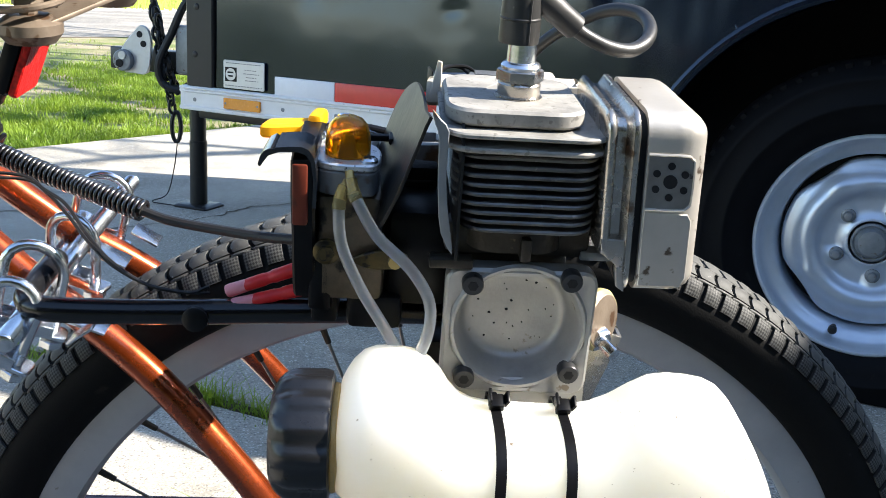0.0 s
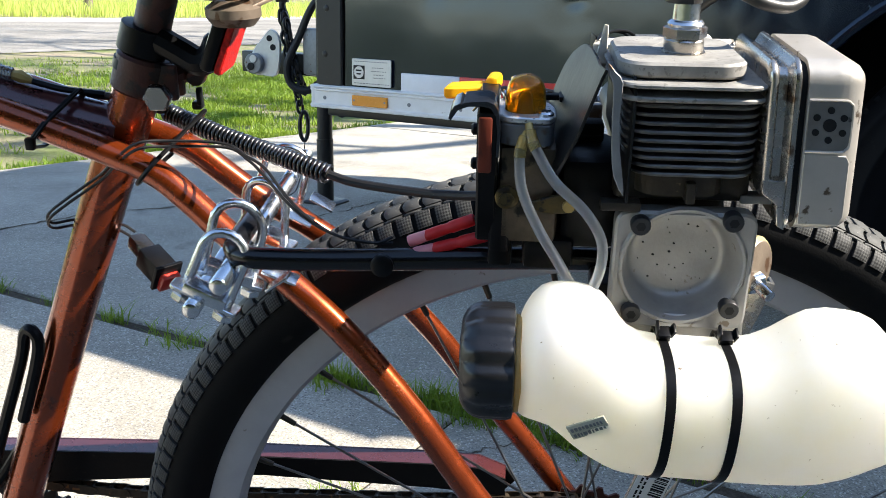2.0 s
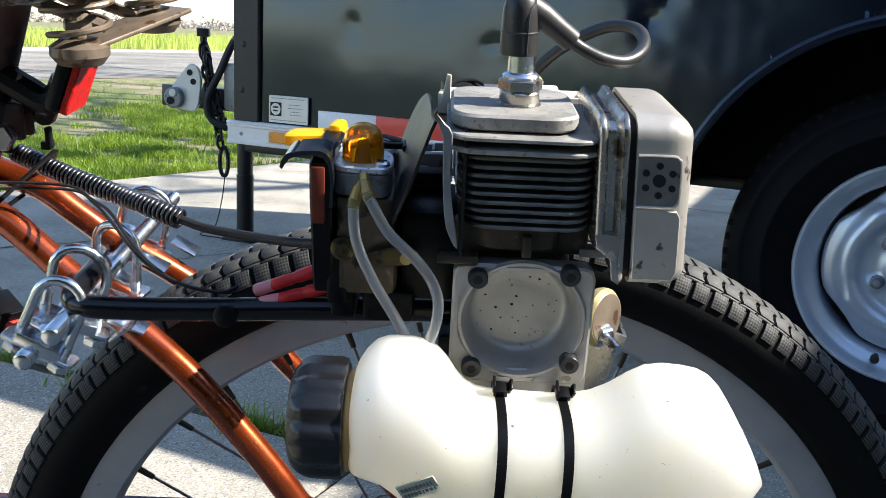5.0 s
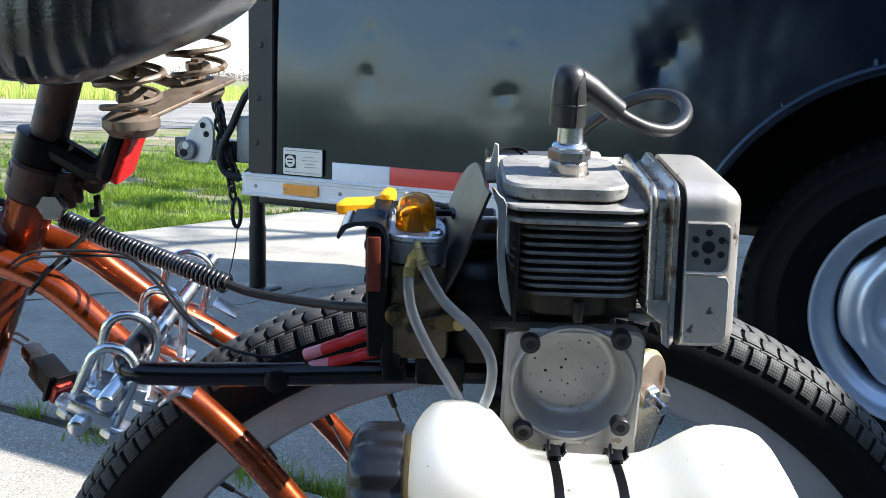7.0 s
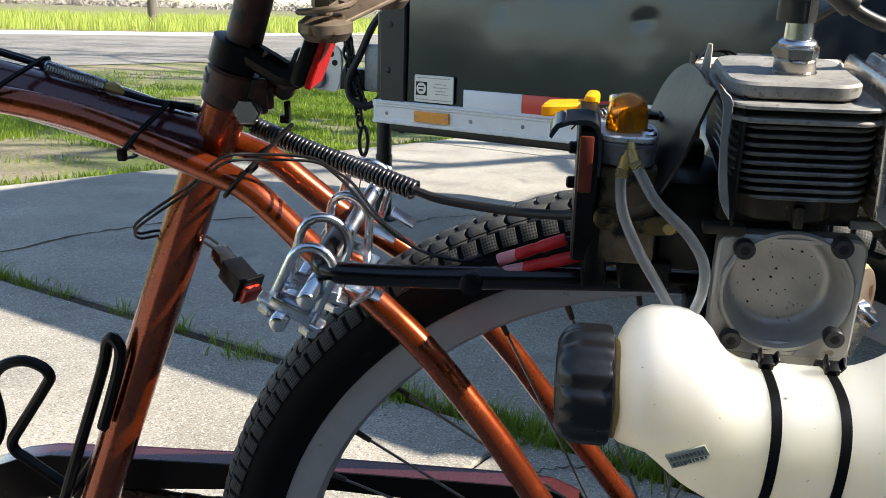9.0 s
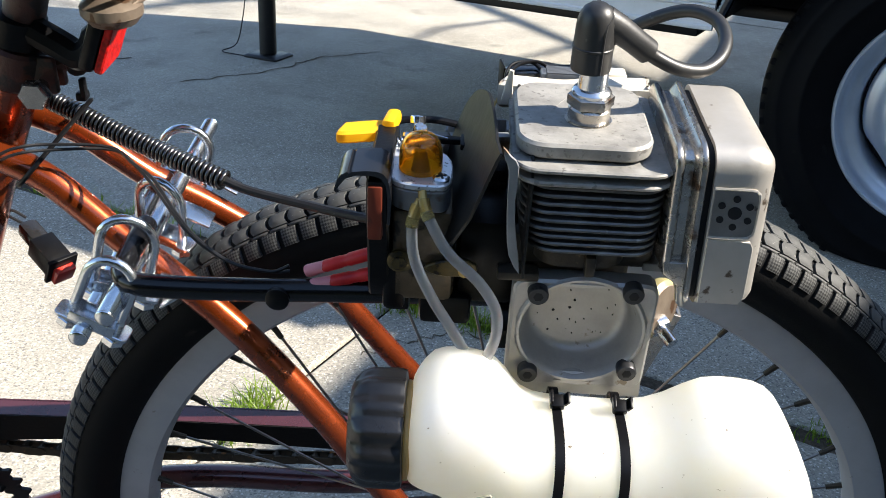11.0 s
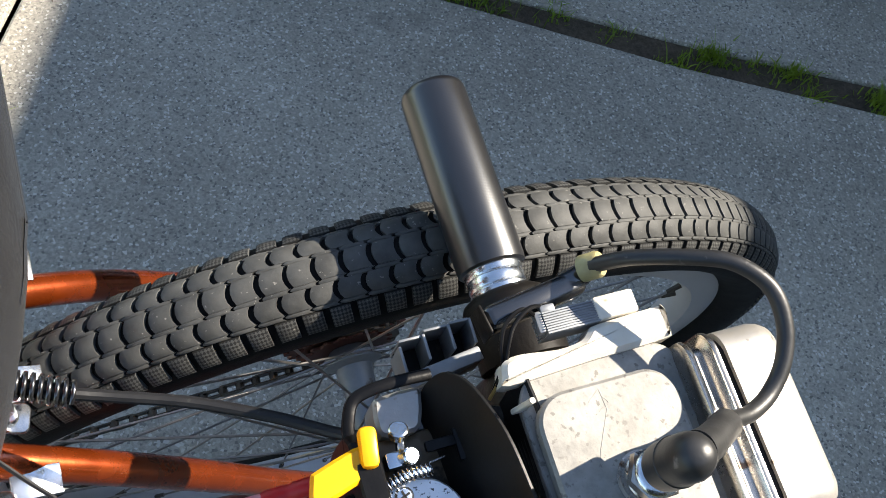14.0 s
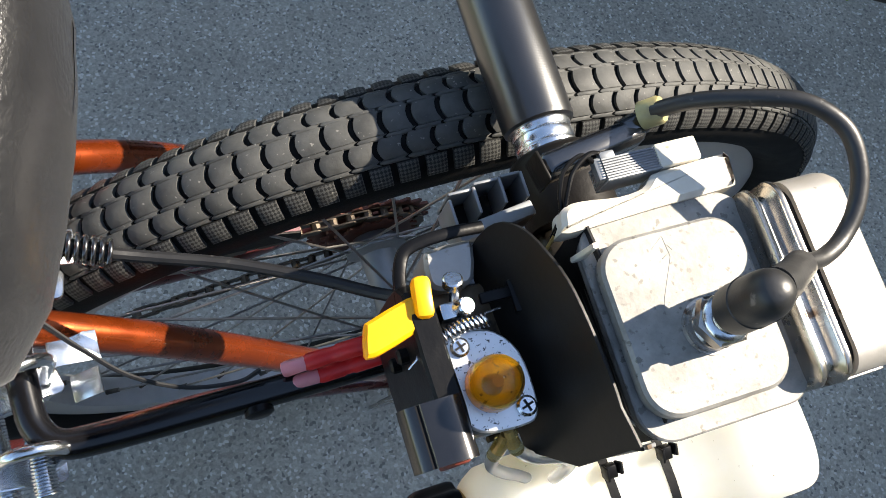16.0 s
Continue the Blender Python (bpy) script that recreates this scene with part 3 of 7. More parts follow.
def blades(name, spots, hlo, hhi, w, material, label, category, seed, lean=0.5, per=1, spread=0.0):
    """Grass as one mesh: at each spot, per bent blades of two triangles."""
    rng = np.random.default_rng(seed)
    p = np.repeat(np.asarray(spots, float), per, 0)
    k = len(p)
    p[:, :2] += rng.normal(0, 1, (k, 2)) * spread
    h = rng.uniform(hlo, hhi, k)
    az, ln, fa = rng.uniform(0, 2 * np.pi, k), np.abs(rng.normal(0, lean, k)), rng.uniform(0, np.pi, k)
    side = np.stack([np.cos(fa), np.sin(fa), 0 * fa], 1) * (w * rng.uniform(0.6, 1.3, k))[:, None]
    bend = np.stack([np.cos(az), np.sin(az), 0 * az], 1) * (h * ln)[:, None]
    up = np.zeros((k, 3))
    up[:, 2] = h
    v = np.stack([p - side, p + side, p + up * 0.6 + bend * 0.35 + side * 0.8, p + up * 0.6 + bend * 0.35 - side * 0.8, p + up + bend], 1).reshape(-1, 3)
    base = np.arange(k)[:, None] * 5
    faces = np.concatenate([base + [0, 1, 2, 3]], 0).tolist() + (base + [3, 2, 4]).tolist()
    me = bpy.data.meshes.new(name)
    me.from_pydata(v.tolist(), [], faces)
    me.materials.append(material)
    ob = new(name, me)
    return tagged(ob, label, category, "", "stuff")


rng = np.random.default_rng(11)
CLUMPS = ((-0.39, 1.06, 30), (-0.21, 0.99, 60), (-0.13, 0.97, 30), (-0.07, 0.915, 55), (0.035, 0.862, 40), (0.1, 0.83, 60), (0.163, 0.8, 40), (-0.757, 1.226, 20))
tufts = []
for a, n_, s in ((-1.87, 44, 0.04), (-1.72, 18, 0.03), (-1.55, 10, 0.02), (-1.32, 9, 0.025), (-1.1, 14, 0.03), (-0.95, 5, 0.02), (-0.72, 12, 0.025), (-0.47, 40, 0.04), (-0.33, 24, 0.035), (-0.2, 30, 0.035), (-0.07, 18, 0.03), (0.1, 16, 0.03), (0.27, 16, 0.03)):
    for _ in range(n_):
        tufts.append(on_drive(a + rng.normal(0, s), rng.normal(0, 0.012), -0.012))
for b, n_ in ((-0.47, 52), (-0.42, 34), (-0.05, 8)):
    for _ in range(n_):
        tufts.append(on_drive(-0.16 + rng.normal(0, 0.014), b + rng.normal(0, 0.03), -0.012))
low = []
# the joint widens towards the trailer; low weeds hold to its edges
for a, b, n_ in ((0.445, -0.03, 40), (0.5, -0.04, 16), (0.6, -0.03, 12), (0.69, -0.045, 8), (0.8, -0.083, 16), (0.856, -0.048, 42), (0.92, -0.046, 8), (0.986, -0.046, 34), (1.02, -0.09, 16), (1.145, -0.065, 60), (1.16, -0.095, 40), (1.35, -0.06, 30)):
    for _ in range(n_):
        low.append(on_drive(a + rng.normal(0, 0.016), b + rng.normal(0, 0.008), -0.009))
for x, y, n_ in CLUMPS:
    for _ in range(n_):
        tufts.append(Vector((x + rng.normal(0, 0.03), y + rng.normal(0, 0.012), -0.008)))
blades("joint_grass", [tuple(t) for t in tufts], 0.01, 0.058, 0.0013, BLADE, "thin green weeds growing out of the slab joints", "weeds", 4, lean=0.8, per=5, spread=0.01)

blades("joint_weeds", [tuple(t) for t in low], 0.006, 0.026, 0.0012, BLADE, "low green weeds along the widened slab joint", "weeds", 9, lean=0.9, per=4, spread=0.007)

# lawn beside the drive, thinner where the earth is bare
spots = []
while len(spots) < 48000:
    b, a = rng.uniform(-1.0, 11), 0
    edge = -3.24 + 0.195 * max(b, 0)
    a = edge - abs(rng.normal(0, 2.2)) - 0.02
    q = on_drive(a, b, -0.03)
    cover = noise.noise((q.x * 0.65, q.y * 0.65, 3.1)) + 0.45 * noise.noise((q.x * 3.1, q.y * 3.1, 1.7))
    if cover + rng.normal(0, 0.08) > 0.07 or a > edge - 0.1:
        spots.append(tuple(q))
blades("lawn", spots, 0.015, 0.06, 0.003, BLADE, "short patchy green lawn with bare earth", "lawn", 5, lean=0.7, per=3, spread=0.03)
spots = []
for _ in range(26000):
    s_, d_ = rng.uniform(-45, 60), abs(rng.normal(0, 12))
    q = Vector((-12.5, 25.6)) + Vector((0.77, 0.64)) * s_ + Vector((-0.64, 0.77)) * (d_ + 0.4)
    spots.append((q.x, q.y, -0.03))
blades("field_weeds", spots, 0.12, 0.55, 0.012, WEED, "tall bright weeds along the far field", "weeds", 6, lean=0.35, per=3, spread=0.15)

# far hedge of bare shrubs
hv, hf = [], []
for i in range(260):
    ang = radians(rng.uniform(-10, 75))
    d_ = rng.uniform(240, 330)
    c = Vector((-math.sin(ang) * d_, math.cos(ang) * d_, 0))
    hgt = rng.uniform(1.5, 4.0) * (1.7 if rng.random() < 0.1 else 1)
    for _ in range(260):
        o = c + Vector((rng.normal(0, 2.4), rng.normal(0, 2.4), abs(rng.normal(0, 0.34)) * hgt))
        s_ = rng.uniform(0.12, 0.4)
        k = len(hv)
        for _ in range(3):
            hv.append((o + Vector(rng.normal(0, s_, 3))).to_tuple())
        hf.append((k, k + 1, k + 2))
me = bpy.data.meshes.new("far_shrubs")
me.from_pydata(hv, [], hf)
me.materials.append(TWIG)
tagged(new("far_shrubs", me), "distant bare brown shrubs on the horizon, paled for haze", "shrubs", "", "stuff")

pole_at = Vector((-14.3, 31.0, -0.03))
pole = thing("utility_pole", "weathered wooden utility pole standing in the field weeds", "pole", pole_at)
bm = bmesh.new()
tube(bm, [pole_at, pole_at + Vector((0, 0, 4)), pole_at + Vector((0.02, 0, 8.0))], [0.16, 0.14, 0.11], 12)
part("shaft", bm, POLEWOOD, pole)
for dx in (-0.35, 0.2):
    bm = bmesh.new()
    tube(bm, [pole_at + Vector((0, -0.1, 1.85)), pole_at + Vector((dx * 0.5, -0.1, 1.78)), pole_at + Vector((dx, -0.1, 1.82)), pole_at + Vector((dx * 1.05, -0.1, 1.55))], 0.035, 8)
    part("bracket", bm, JACKBLACK, pole, "dark hanging bracket")

# unseen wall, added and sized so that its shade lies over the drive
wd = Vector((0.4, 0.9165, 0))
w0 = Vector((3.05, 0.46, 0))
bm = bmesh.new()
mw = Matrix.Translation(w0 + wd * 0.9 + Vector((0, 0, 1.29))) @ Matrix.Rotation(math.atan2(wd.y, wd.x), 4, "Z")
box(bm, (0, -0.1, 0), (10.2, 0.2, 2.62), 0.01, m=mw)
solid("shade_wall_east", bm, STUCCO, "unseen plain stucco wall added to shade the drive", "wall", "structure")

DARKWALL = mat("dark_unseen_wall", (0.022, 0.02, 0.019), (0.013, 0.012, 0.012), rough=0.8, scale=3, bump=0.3, bscale=40, spec=0.1, stretch=(6, 1, 0.3))
# unseen wall behind the camera, added dark to darken the trailer panel's reflection
bm = bmesh.new()
box(bm, (0.2, -5.6, 1.95), (11.6, 0.2, 3.96), 0.01)
solid("reflected_wall_south", bm, DARKWALL, "unseen dark wall added for the trailer's reflection", "wall", "structure")


def limb(bm, rng, p, d, r, length, depth):
    """A bare limb: bends, thins and forks."""
    pts, rs = [p], [r]
    n_ = 4
    for i in range(n_):
        d = (d + Vector(rng.normal(0, 0.13, 3)) + Vector((0, 0, 0.03))).normalized()
        p = p + d * length / n_
        pts.append(p)
        rs.append(r * (1 - 0.45 * (i + 1) / n_))
        if depth > 0 and i > 0:
            for _ in range(1 if i < n_ - 1 else 2):
                side = Vector(rng.normal(0, 1, 3))
                side = (side - d * side.dot(d)).normalized()
                limb(bm, rng, p, (d + side * rng.uniform(0.5, 1.0)).normalized(), rs[-1] * 0.65, length * rng.uniform(0.55, 0.8), depth - 1)
    tube(bm, pts, rs, 6 if depth > 1 else 4, caps=False)


BARK = mat("grey_tree_bark", (0.16, 0.13, 0.1), (0.09, 0.075, 0.06), rough=0.9, scale=10, bump=0.6, bscale=60, stretch=(1, 1, 0.3))
# unseen trees, added to streak lawn and drive with branch shade
for tx, ty, th, seed in ((3.6, 4.9, 5.2, 24), (4.6, 5.6, 8.0, 21), (6.0, 9.8, 10.0, 22), (2.6, 14.0, 9.0, 23)):
    tree = thing("tree", "unseen bare tree added behind the trailer to cast branch shade", "tree", (tx, ty, -0.03))
    trng = np.random.default_rng(seed)
    bm = bmesh.new()
    tube(bm, [(tx, ty, -0.1), (tx, ty, 0.3), (tx + 0.05, ty, th * 0.45)], [0.26, 0.2, 0.16], 12)
    part("trunk", bm, BARK, tree)
    bm = bmesh.new()
    for j in range(5):
        a = 2 * math.pi * j / 5 + seed
        limb(bm, trng, Vector((tx + 0.05, ty, th * 0.44)), Vector((math.cos(a) * 0.6, math.sin(a) * 0.6, 1)).normalized(), 0.09, th * 0.6, 3)
    part("crown", bm, BARK, tree, kind="stuff")


# ---- trailer: its own axes run back along the side (x), into the trailer (y) and up ----
TU = Vector((0.89, -0.456, 0)).normalized()
TRAILER = Matrix.Translation((-0.596, 1.91, 0)) @ Matrix.Rotation(math.atan2(TU.y, TU.x), 4, "Z")
TL, TW, TZ0, TZ1 = 2.75, 1.5, 0.455, 1.7
WS, WZ, AZ, AR = 1.69, 0.331, 0.345, 0.5
trailer = thing("cargo_trailer", "black enclosed cargo trailer with dented glossy side panel", "trailer", (0, 0, 0), TRAILER)


def side_skin():
    """The side sheet: a fine grid with dents pressed in, the wheel arch cut out."""
    dents = [(0.368, 0.897, 0.008, 0.004), (0.385, 0.902, 0.007, 0.005), (0.373, 0.785, 0.016, 0.006), (0.372, 0.752, 0.022, 0.003), (0.385, 0.80, 0.07, 0.002), (0.768, 0.884, 0.009, 0.005), (0.756, 0.748, 0.015, 0.008), (0.745, 0.715, 0.04, 0.002), (1.157, 0.875, 0.018, 0.01), (1.115, 0.82, 0.02, 0.012), (1.13, 0.84, 0.05, 0.004), (1.25, 0.80, 0.10, 0.005), (1.30, 0.93, 0.12, 0.006), (0.57, 0.95, 0.16, 0.006), (0.22, 1.0, 0.12, 0.004), (0.95, 0.80, 0.14, -0.006), (0.6, 0.66, 0.2, -0.004), (0.47, 0.99, 0.009, 0.003), (0.83, 0.62, 0.008, 0.002)]
    bm = bmesh.new()
    nx, nz = 300, 130
    x0, x1 = 0.09, TL
    grid = {}
    for i in range(nx + 1):
        for k in range(nz + 1):
            x, z = x0 + (x1 - x0) * i / nx, TZ0 + 0.055 + (TZ1 - TZ0 - 0.055) * k / nz
            dx, dz = x - WS, z - AZ
            r = math.hypot(dx, dz)
            if r < AR + 0.03:
                if r < AR - 0.03:
                    continue
                x, z = WS + dx / r * AR, AZ + dz / r * AR
                if z < TZ0 + 0.055:
                    continue
            y = 0.0
            wx, wz = x + 0.014 * noise.noise((x * 22, z * 22, 5.0)), z + 0.014 * noise.noise((x * 22, z * 22, 9.0))
            for cx, cz, s, d in dents:
                y += (0.26 if s < 0.03 else 0.6) * d * math.exp(-((wx - cx) ** 2 * 1.5 + (wz - cz) ** 2) / (2 * s * s))
            y += 0.014 * (z - 0.51) + 0.004 * noise.noise((x * 1.7, z * 2.3, 0.4)) + 0.0022 * noise.noise((x * 5, z * 4.4, 2.4))
            grid[i, k] = bm.verts.new((x, y, z))
    for i in range(nx):
        for k in range(nz):
            q = [grid.get(c) for c in ((i, k), (i + 1, k), (i + 1, k + 1), (i, k + 1))]
            q = [v for v in q if v]
            if len(q) >= 3 and len({tuple(round(c, 5) for c in v.co) for v in q}) == len(q):
                bm.faces.new(q)
    return bm


part("side_panel", side_skin(), TRAILERBLACK, trailer, "glossy black sheet with pressed-in dents", smooth=60)
bm = bmesh.new()
loft(bm, [(rrect(0.0, 0.086, TZ0 + 0.058, TZ1, 0.012), -0.02), (rrect(0.0, 0.086, TZ0 + 0.058, TZ1, 0.012), 0.003), (rrect(0.004, 0.082, TZ0 + 0.062, TZ1 - 0.004, 0.01), 0.007)], XZ)
part("corner_post", bm, JACKBLACK, trailer, "dark riveted corner post")
for z in (0.6, 0.72, 0.86, 0.98, 1.1, 1.3, 1.5):
    bm = bmesh.new()
    lathe(bm, [(0.009, 0), (0.008, 0.002), (0.004, 0.0035)], axis((0.043 + 0.015 * math.sin(z * 40), -0.0068, z), (0, -1, 0)), 10)
    part("rivet", bm, JACKBLACK, trailer)
# hull: front, far side, roof, floor
bm = bmesh.new()
box(bm, (0.012, TW / 2 + 0.012, (TZ0 + TZ1) / 2 + 0.03), (0.02, TW - 0.03, TZ1 - TZ0 - 0.07), 0.004)
part("front_wall", bm, JACKBLACK, trailer)
bm = bmesh.new()
box(bm, (TL / 2, TW - 0.01, (TZ0 + TZ1) / 2), (TL, 0.02, TZ1 - TZ0), 0.004)
part("far_wall", bm, JACKBLACK, trailer)
bm = bmesh.new()
box(bm, (TL - 0.01, TW / 2, (TZ0 + TZ1) / 2), (0.02, TW - 0.05, TZ1 - TZ0 - 0.01), 0.004)
part("rear_door", bm, JACKBLACK, trailer)
bm = bmesh.new()
box(bm, (TL / 2, TW / 2, TZ1 + 0.006), (TL + 0.01, TW + 0.01, 0.02), 0.006)
part("roof", bm, JACKBLACK, trailer)
bm = bmesh.new()
box(bm, (0.58, TW / 2, TZ0 - 0.012), (1.16, TW - 0.08, 0.03), 0.004)
box(bm, (2.47, TW / 2, TZ0 - 0.012), (0.5, TW - 0.08, 0.03), 0.004)
box(bm, (1.69, TW / 2, TZ0 - 0.012), (1.08, TW - 0.7, 0.03), 0.004)
part("floor", bm, JACKBLACK, trailer)
# wheel arch: rolled lip and the dark housing behind
bm = bmesh.new()
arc = [(WS + AR * math.cos(a), 0.0, AZ + AR * math.sin(a)) for a in np.linspace(radians(14), radians(166), 40)]
tube(bm, [(x, -0.004, z) for x, _, z in arc], 0.012, 10)
part("arch_lip", bm, TRAILERBLACK, trailer, "rolled black arch lip")
bm = bmesh.new()
v0 = [bm.verts.new((x, 0.006, z)) for x, _, z in arc]
v1 = [bm.verts.new((x, 0.32, z)) for x, _, z in arc]
for i in range(len(arc) - 1):
    bm.faces.new((v0[i], v0[i + 1], v1[i + 1], v1[i]))
bm.faces.new(v1)
part("wheel_housing", bm, TRAILERTYRE, trailer, "black wheel housing", smooth=60)


def rail(x0, x1):
    """The white ribbed bottom rail, extruded along the side."""
    prof = [(0.0, 0.455), (-0.012, 0.455), (-0.014, 0.458), (-0.014, 0.464), (-0.010, 0.467), (-0.010, 0.500), (-0.014, 0.503), (-0.014, 0.506), (-0.011, 0.508), (-0.015, 0.511), (-0.015, 0.514), (-0.010, 0.517), (0.0, 0.518)]
    bm = bmesh.new()
    a = [bm.verts.new((x0, y, z)) for y, z in prof]
    b = [bm.verts.new((x1, y, z)) for y, z in prof]
    k = len(prof)
    for i in range(k):
        bm.faces.new((a[i], a[(i + 1) % k], b[(i + 1) % k], b[i]))
    bm.faces.new(a)
    bm.faces.new(b[::-1])
    return bm


bottom_rail = part("bottom_rail", rail(-0.006, 1.2), WHITEALU, trailer, "white ribbed aluminium rail", smooth=20)
bm = rail(0, 1.5)
bm.transform(Matrix.Translation((-0.006, -0.0105, 0)) @ Matrix.Rotation(radians(90), 4, "Z") @ Matrix.Scale(-1, 4, (0, 1, 0)))
part("front_rail", bm, WHITEALU, trailer, smooth=20)
for x in (0.03, 0.305, 0.46, 0.62, 0.78, 0.95, 1.12):
    bm = bmesh.new()
    lathe(bm, [(0.0055, 0), (0.005, 0.0015), (0.0025, 0.0025)], axis((x, -0.010, 0.483), (0, -1, 0)), 10)
    part("screw", bm, GREYSTEEL, bottom_rail)
bm = bmesh.new()
slab(bm, rrect(0.126, 0.239, 0.469, 0.497, 0.003), 0.010, 0.016, 0.001, XZ)
reflector = part("side_reflector", bm, AMBERREF, trailer, "small amber side reflector")
for x in (0.133, 0.232):
    bm = bmesh.new()
    lathe(bm, [(0.003, 0), (0.0026, 0.001)], axis((x, -0.016, 0.483), (0, -1, 0)), 8)
    part("screw", bm, GREYSTEEL, reflector)
# striped tape
x = 0.277
for w, material, word in ((0.175, TAPEWHITE, "white reflective tape"), (0.275, TAPERED, "red reflective tape"), (0.175, TAPEWHITE, "white reflective tape"), (0.24, TAPERED, "red reflective tape")):
    bm = bmesh.new()
    box(bm, (x + w / 2, -0.004, 0.538), (w - 0.001, 0.006, 0.05), 0.0008)
    part("tape", bm, material, trailer, word)
    x += w
# stamped plate: name ring in a dark square, rows of writing as bars
bm = bmesh.new()
slab(bm, rrect(0.119, 0.245, 0.522, 0.593, 0.004), 0.002, 0.0062, 0.001, XZ)
plate = part("label_plate", bm, PLATE, trailer, "white stamped data plate")
bm = bmesh.new()
box(bm, (0.143, -0.0064, 0.5575), (0.036, 0.0012, 0.036))
part("emblem", bm, INKHOLE, plate)
bm = bmesh.new()
lathe(bm, [(0.0155, 0), (0.0155, 0.0008)], axis((0.143, -0.007, 0.5575), (0, -1, 0)), 24)
part("emblem", bm, PLATE, plate)
for z_, xa, xb in ((0.5625, 0.134, 0.152), (0.5535, 0.136, 0.15)):
    bm = bmesh.new()
    box(bm, ((xa + xb) / 2, -0.0082, z_), (xb - xa, 0.0009, 0.004))
    part("print_bar", bm, INKHOLE, plate)
for z_, xa, xb in ((0.586, 0.128, 0.236), (0.571, 0.186, 0.222), (0.562, 0.182, 0.228), (0.553, 0.19, 0.224), (0.545, 0.188, 0.226), (0.529, 0.126, 0.238)):
    t = xa
    rr_ = random.Random(int(z_ * 1e4))
    while t < xb:
        w = rr_.uniform(0.004, 0.009)
        bm = bmesh.new()
        box(bm, (t + w / 2, -0.0064, z_), (min(w, xb - t), 0.0009, 0.0022))
        part("print_bar", bm, GREYSTEEL, plate)
        t += w + 0.0022

# trailer wheel
wheel = trailer
wm = axis((WS, 0.15, WZ), (0, -1, 0))  # z runs outwards
RIMUP = Matrix.Diagonal((1.055, 1.055, 1, 1))
bm = bmesh.new()
TYREPROF = [(0.222, -0.08), (0.25, -0.1), (0.3, -0.108), (0.36, -0.104), (0.41, -0.085), (0.43, -0.06), (0.43, 0.055), (0.424, 0.068), (0.414, 0.079), (0.4, 0.09), (0.388, 0.0965), (0.385, 0.0985), (0.372, 0.1025), (0.369, 0.1015), (0.35, 0.1055), (0.32, 0.108), (0.317, 0.11), (0.31, 0.11), (0.307, 0.1075), (0.28, 0.1035), (0.255, 0.095), (0.24, 0.085), (0.231, 0.076), (0.224, 0.07)]
TYREPROF = [(0.224 + (r - 0.224) * 0.7816 if r > 0.224 else r, h) for r, h in TYREPROF]


def settle(bm):
    """The tyre's weight flattens it on the concrete."""
    for v in bm.verts:
        v.co.z = max(v.co.z, 0.003)


lathe(bm, TYREPROF, wm, 120, closed=True)
settle(bm)
tyre_ = part("wheel_tyre", bm, TRAILERTYRE, wheel, "black trailer tyre", smooth=50)
for j in range(72):
    a = 2 * math.pi * j / 72
    bm = bmesh.new()
    box(bm, (0.3725, 0, 0.077), (0.014, 0.015, 0.012), 0.002, 1, m=wm @ Matrix.Rotation(a, 4, "Z"))
    settle(bm)
    part("shoulder_lug", bm, TRAILERTYRE, tyre_)
bm = bmesh.new()
lathe(bm, [(0.2, -0.07), (0.214, 0.07), (0.22, 0.078), (0.2215, 0.083), (0.219, 0.086), (0.2145, 0.086), (0.211, 0.0815), (0.2075, 0.07), (0.204, 0.0605), (0.198, 0.054), (0.189, 0.0495), (0.182, 0.045), (0.1785, 0.036), (0.1765, 0.018), (0.175, -0.008), (0.174, -0.02)], wm @ RIMUP, 96)
part("wheel_rim", bm, WHEELSILVER, wheel, "silver painted steel rim", smooth=40)
# flat black disc, added so that the wheel's slots look shaded
bm = bmesh.new()
lathe(bm, [(0.1735, -0.016), (0.1, -0.0155), (0.05, -0.015)], wm @ RIMUP, 48)
part("wheel_back", bm, INKHOLE, wheel, "black disc standing for the shade behind the slots")
bm = bmesh.new()
prof = [(0.1705, -0.004), (0.1705, 0.02), (0.1685, 0.0255), (0.163, 0.0285), (0.154, 0.03), (0.146, 0.033), (0.139, 0.039), (0.132, 0.0455), (0.1245, 0.0495), (0.1165, 0.0495), (0.109, 0.0455), (0.1025, 0.037), (0.096, 0.029), (0.0895, 0.0245), (0.081, 0.023), (0.07, 0.023), (0.058, 0.0235), (0.051, 0.026), (0.0465, 0.029), (0.0435, 0.0285), (0.042, 0.005)]
rings = []
NA = 160
for r, h in prof:
    ring = []
    for j in range(NA):
        a = 2 * math.pi * j / NA
        rr_, hh = r, h
        slot = max(0.0, math.cos(4 * (a - 0.72))) ** 1.5
        if r > 0.152:
            rr_ = r - 0.0125 * slot * (r - 0.152) / 0.018
        # four pressed nubs on the crown, five pockets between the nuts
        if 0.1 < r < 0.15:
            nub = max(0.0, math.cos(4 * (a - 0.72) + 0.4)) ** 6 * math.exp(-((r - 0.137) / 0.012) ** 2)
            hh += 0.0085 * nub
        if 0.052 < r < 0.1:
            hh += 0.009 * max(0.0, math.cos(5 * a + 0.63)) ** 1.5 * math.exp(-((r - 0.078) / 0.014) ** 2) - 0.003
        ring.append(bm.verts.new(wm @ RIMUP @ Vector((rr_ * math.cos(a), rr_ * math.sin(a), hh))))
    rings.append(ring)
for r0, r1 in zip(rings, rings[1:]):
    for j in range(NA):
        bm.faces.new((r0[j], r0[(j + 1) % NA], r1[(j + 1) % NA], r1[j]))
disc = part("wheel_disc", bm, WHEELSILVER, wheel, "pressed silver wheel disc", smooth=50)
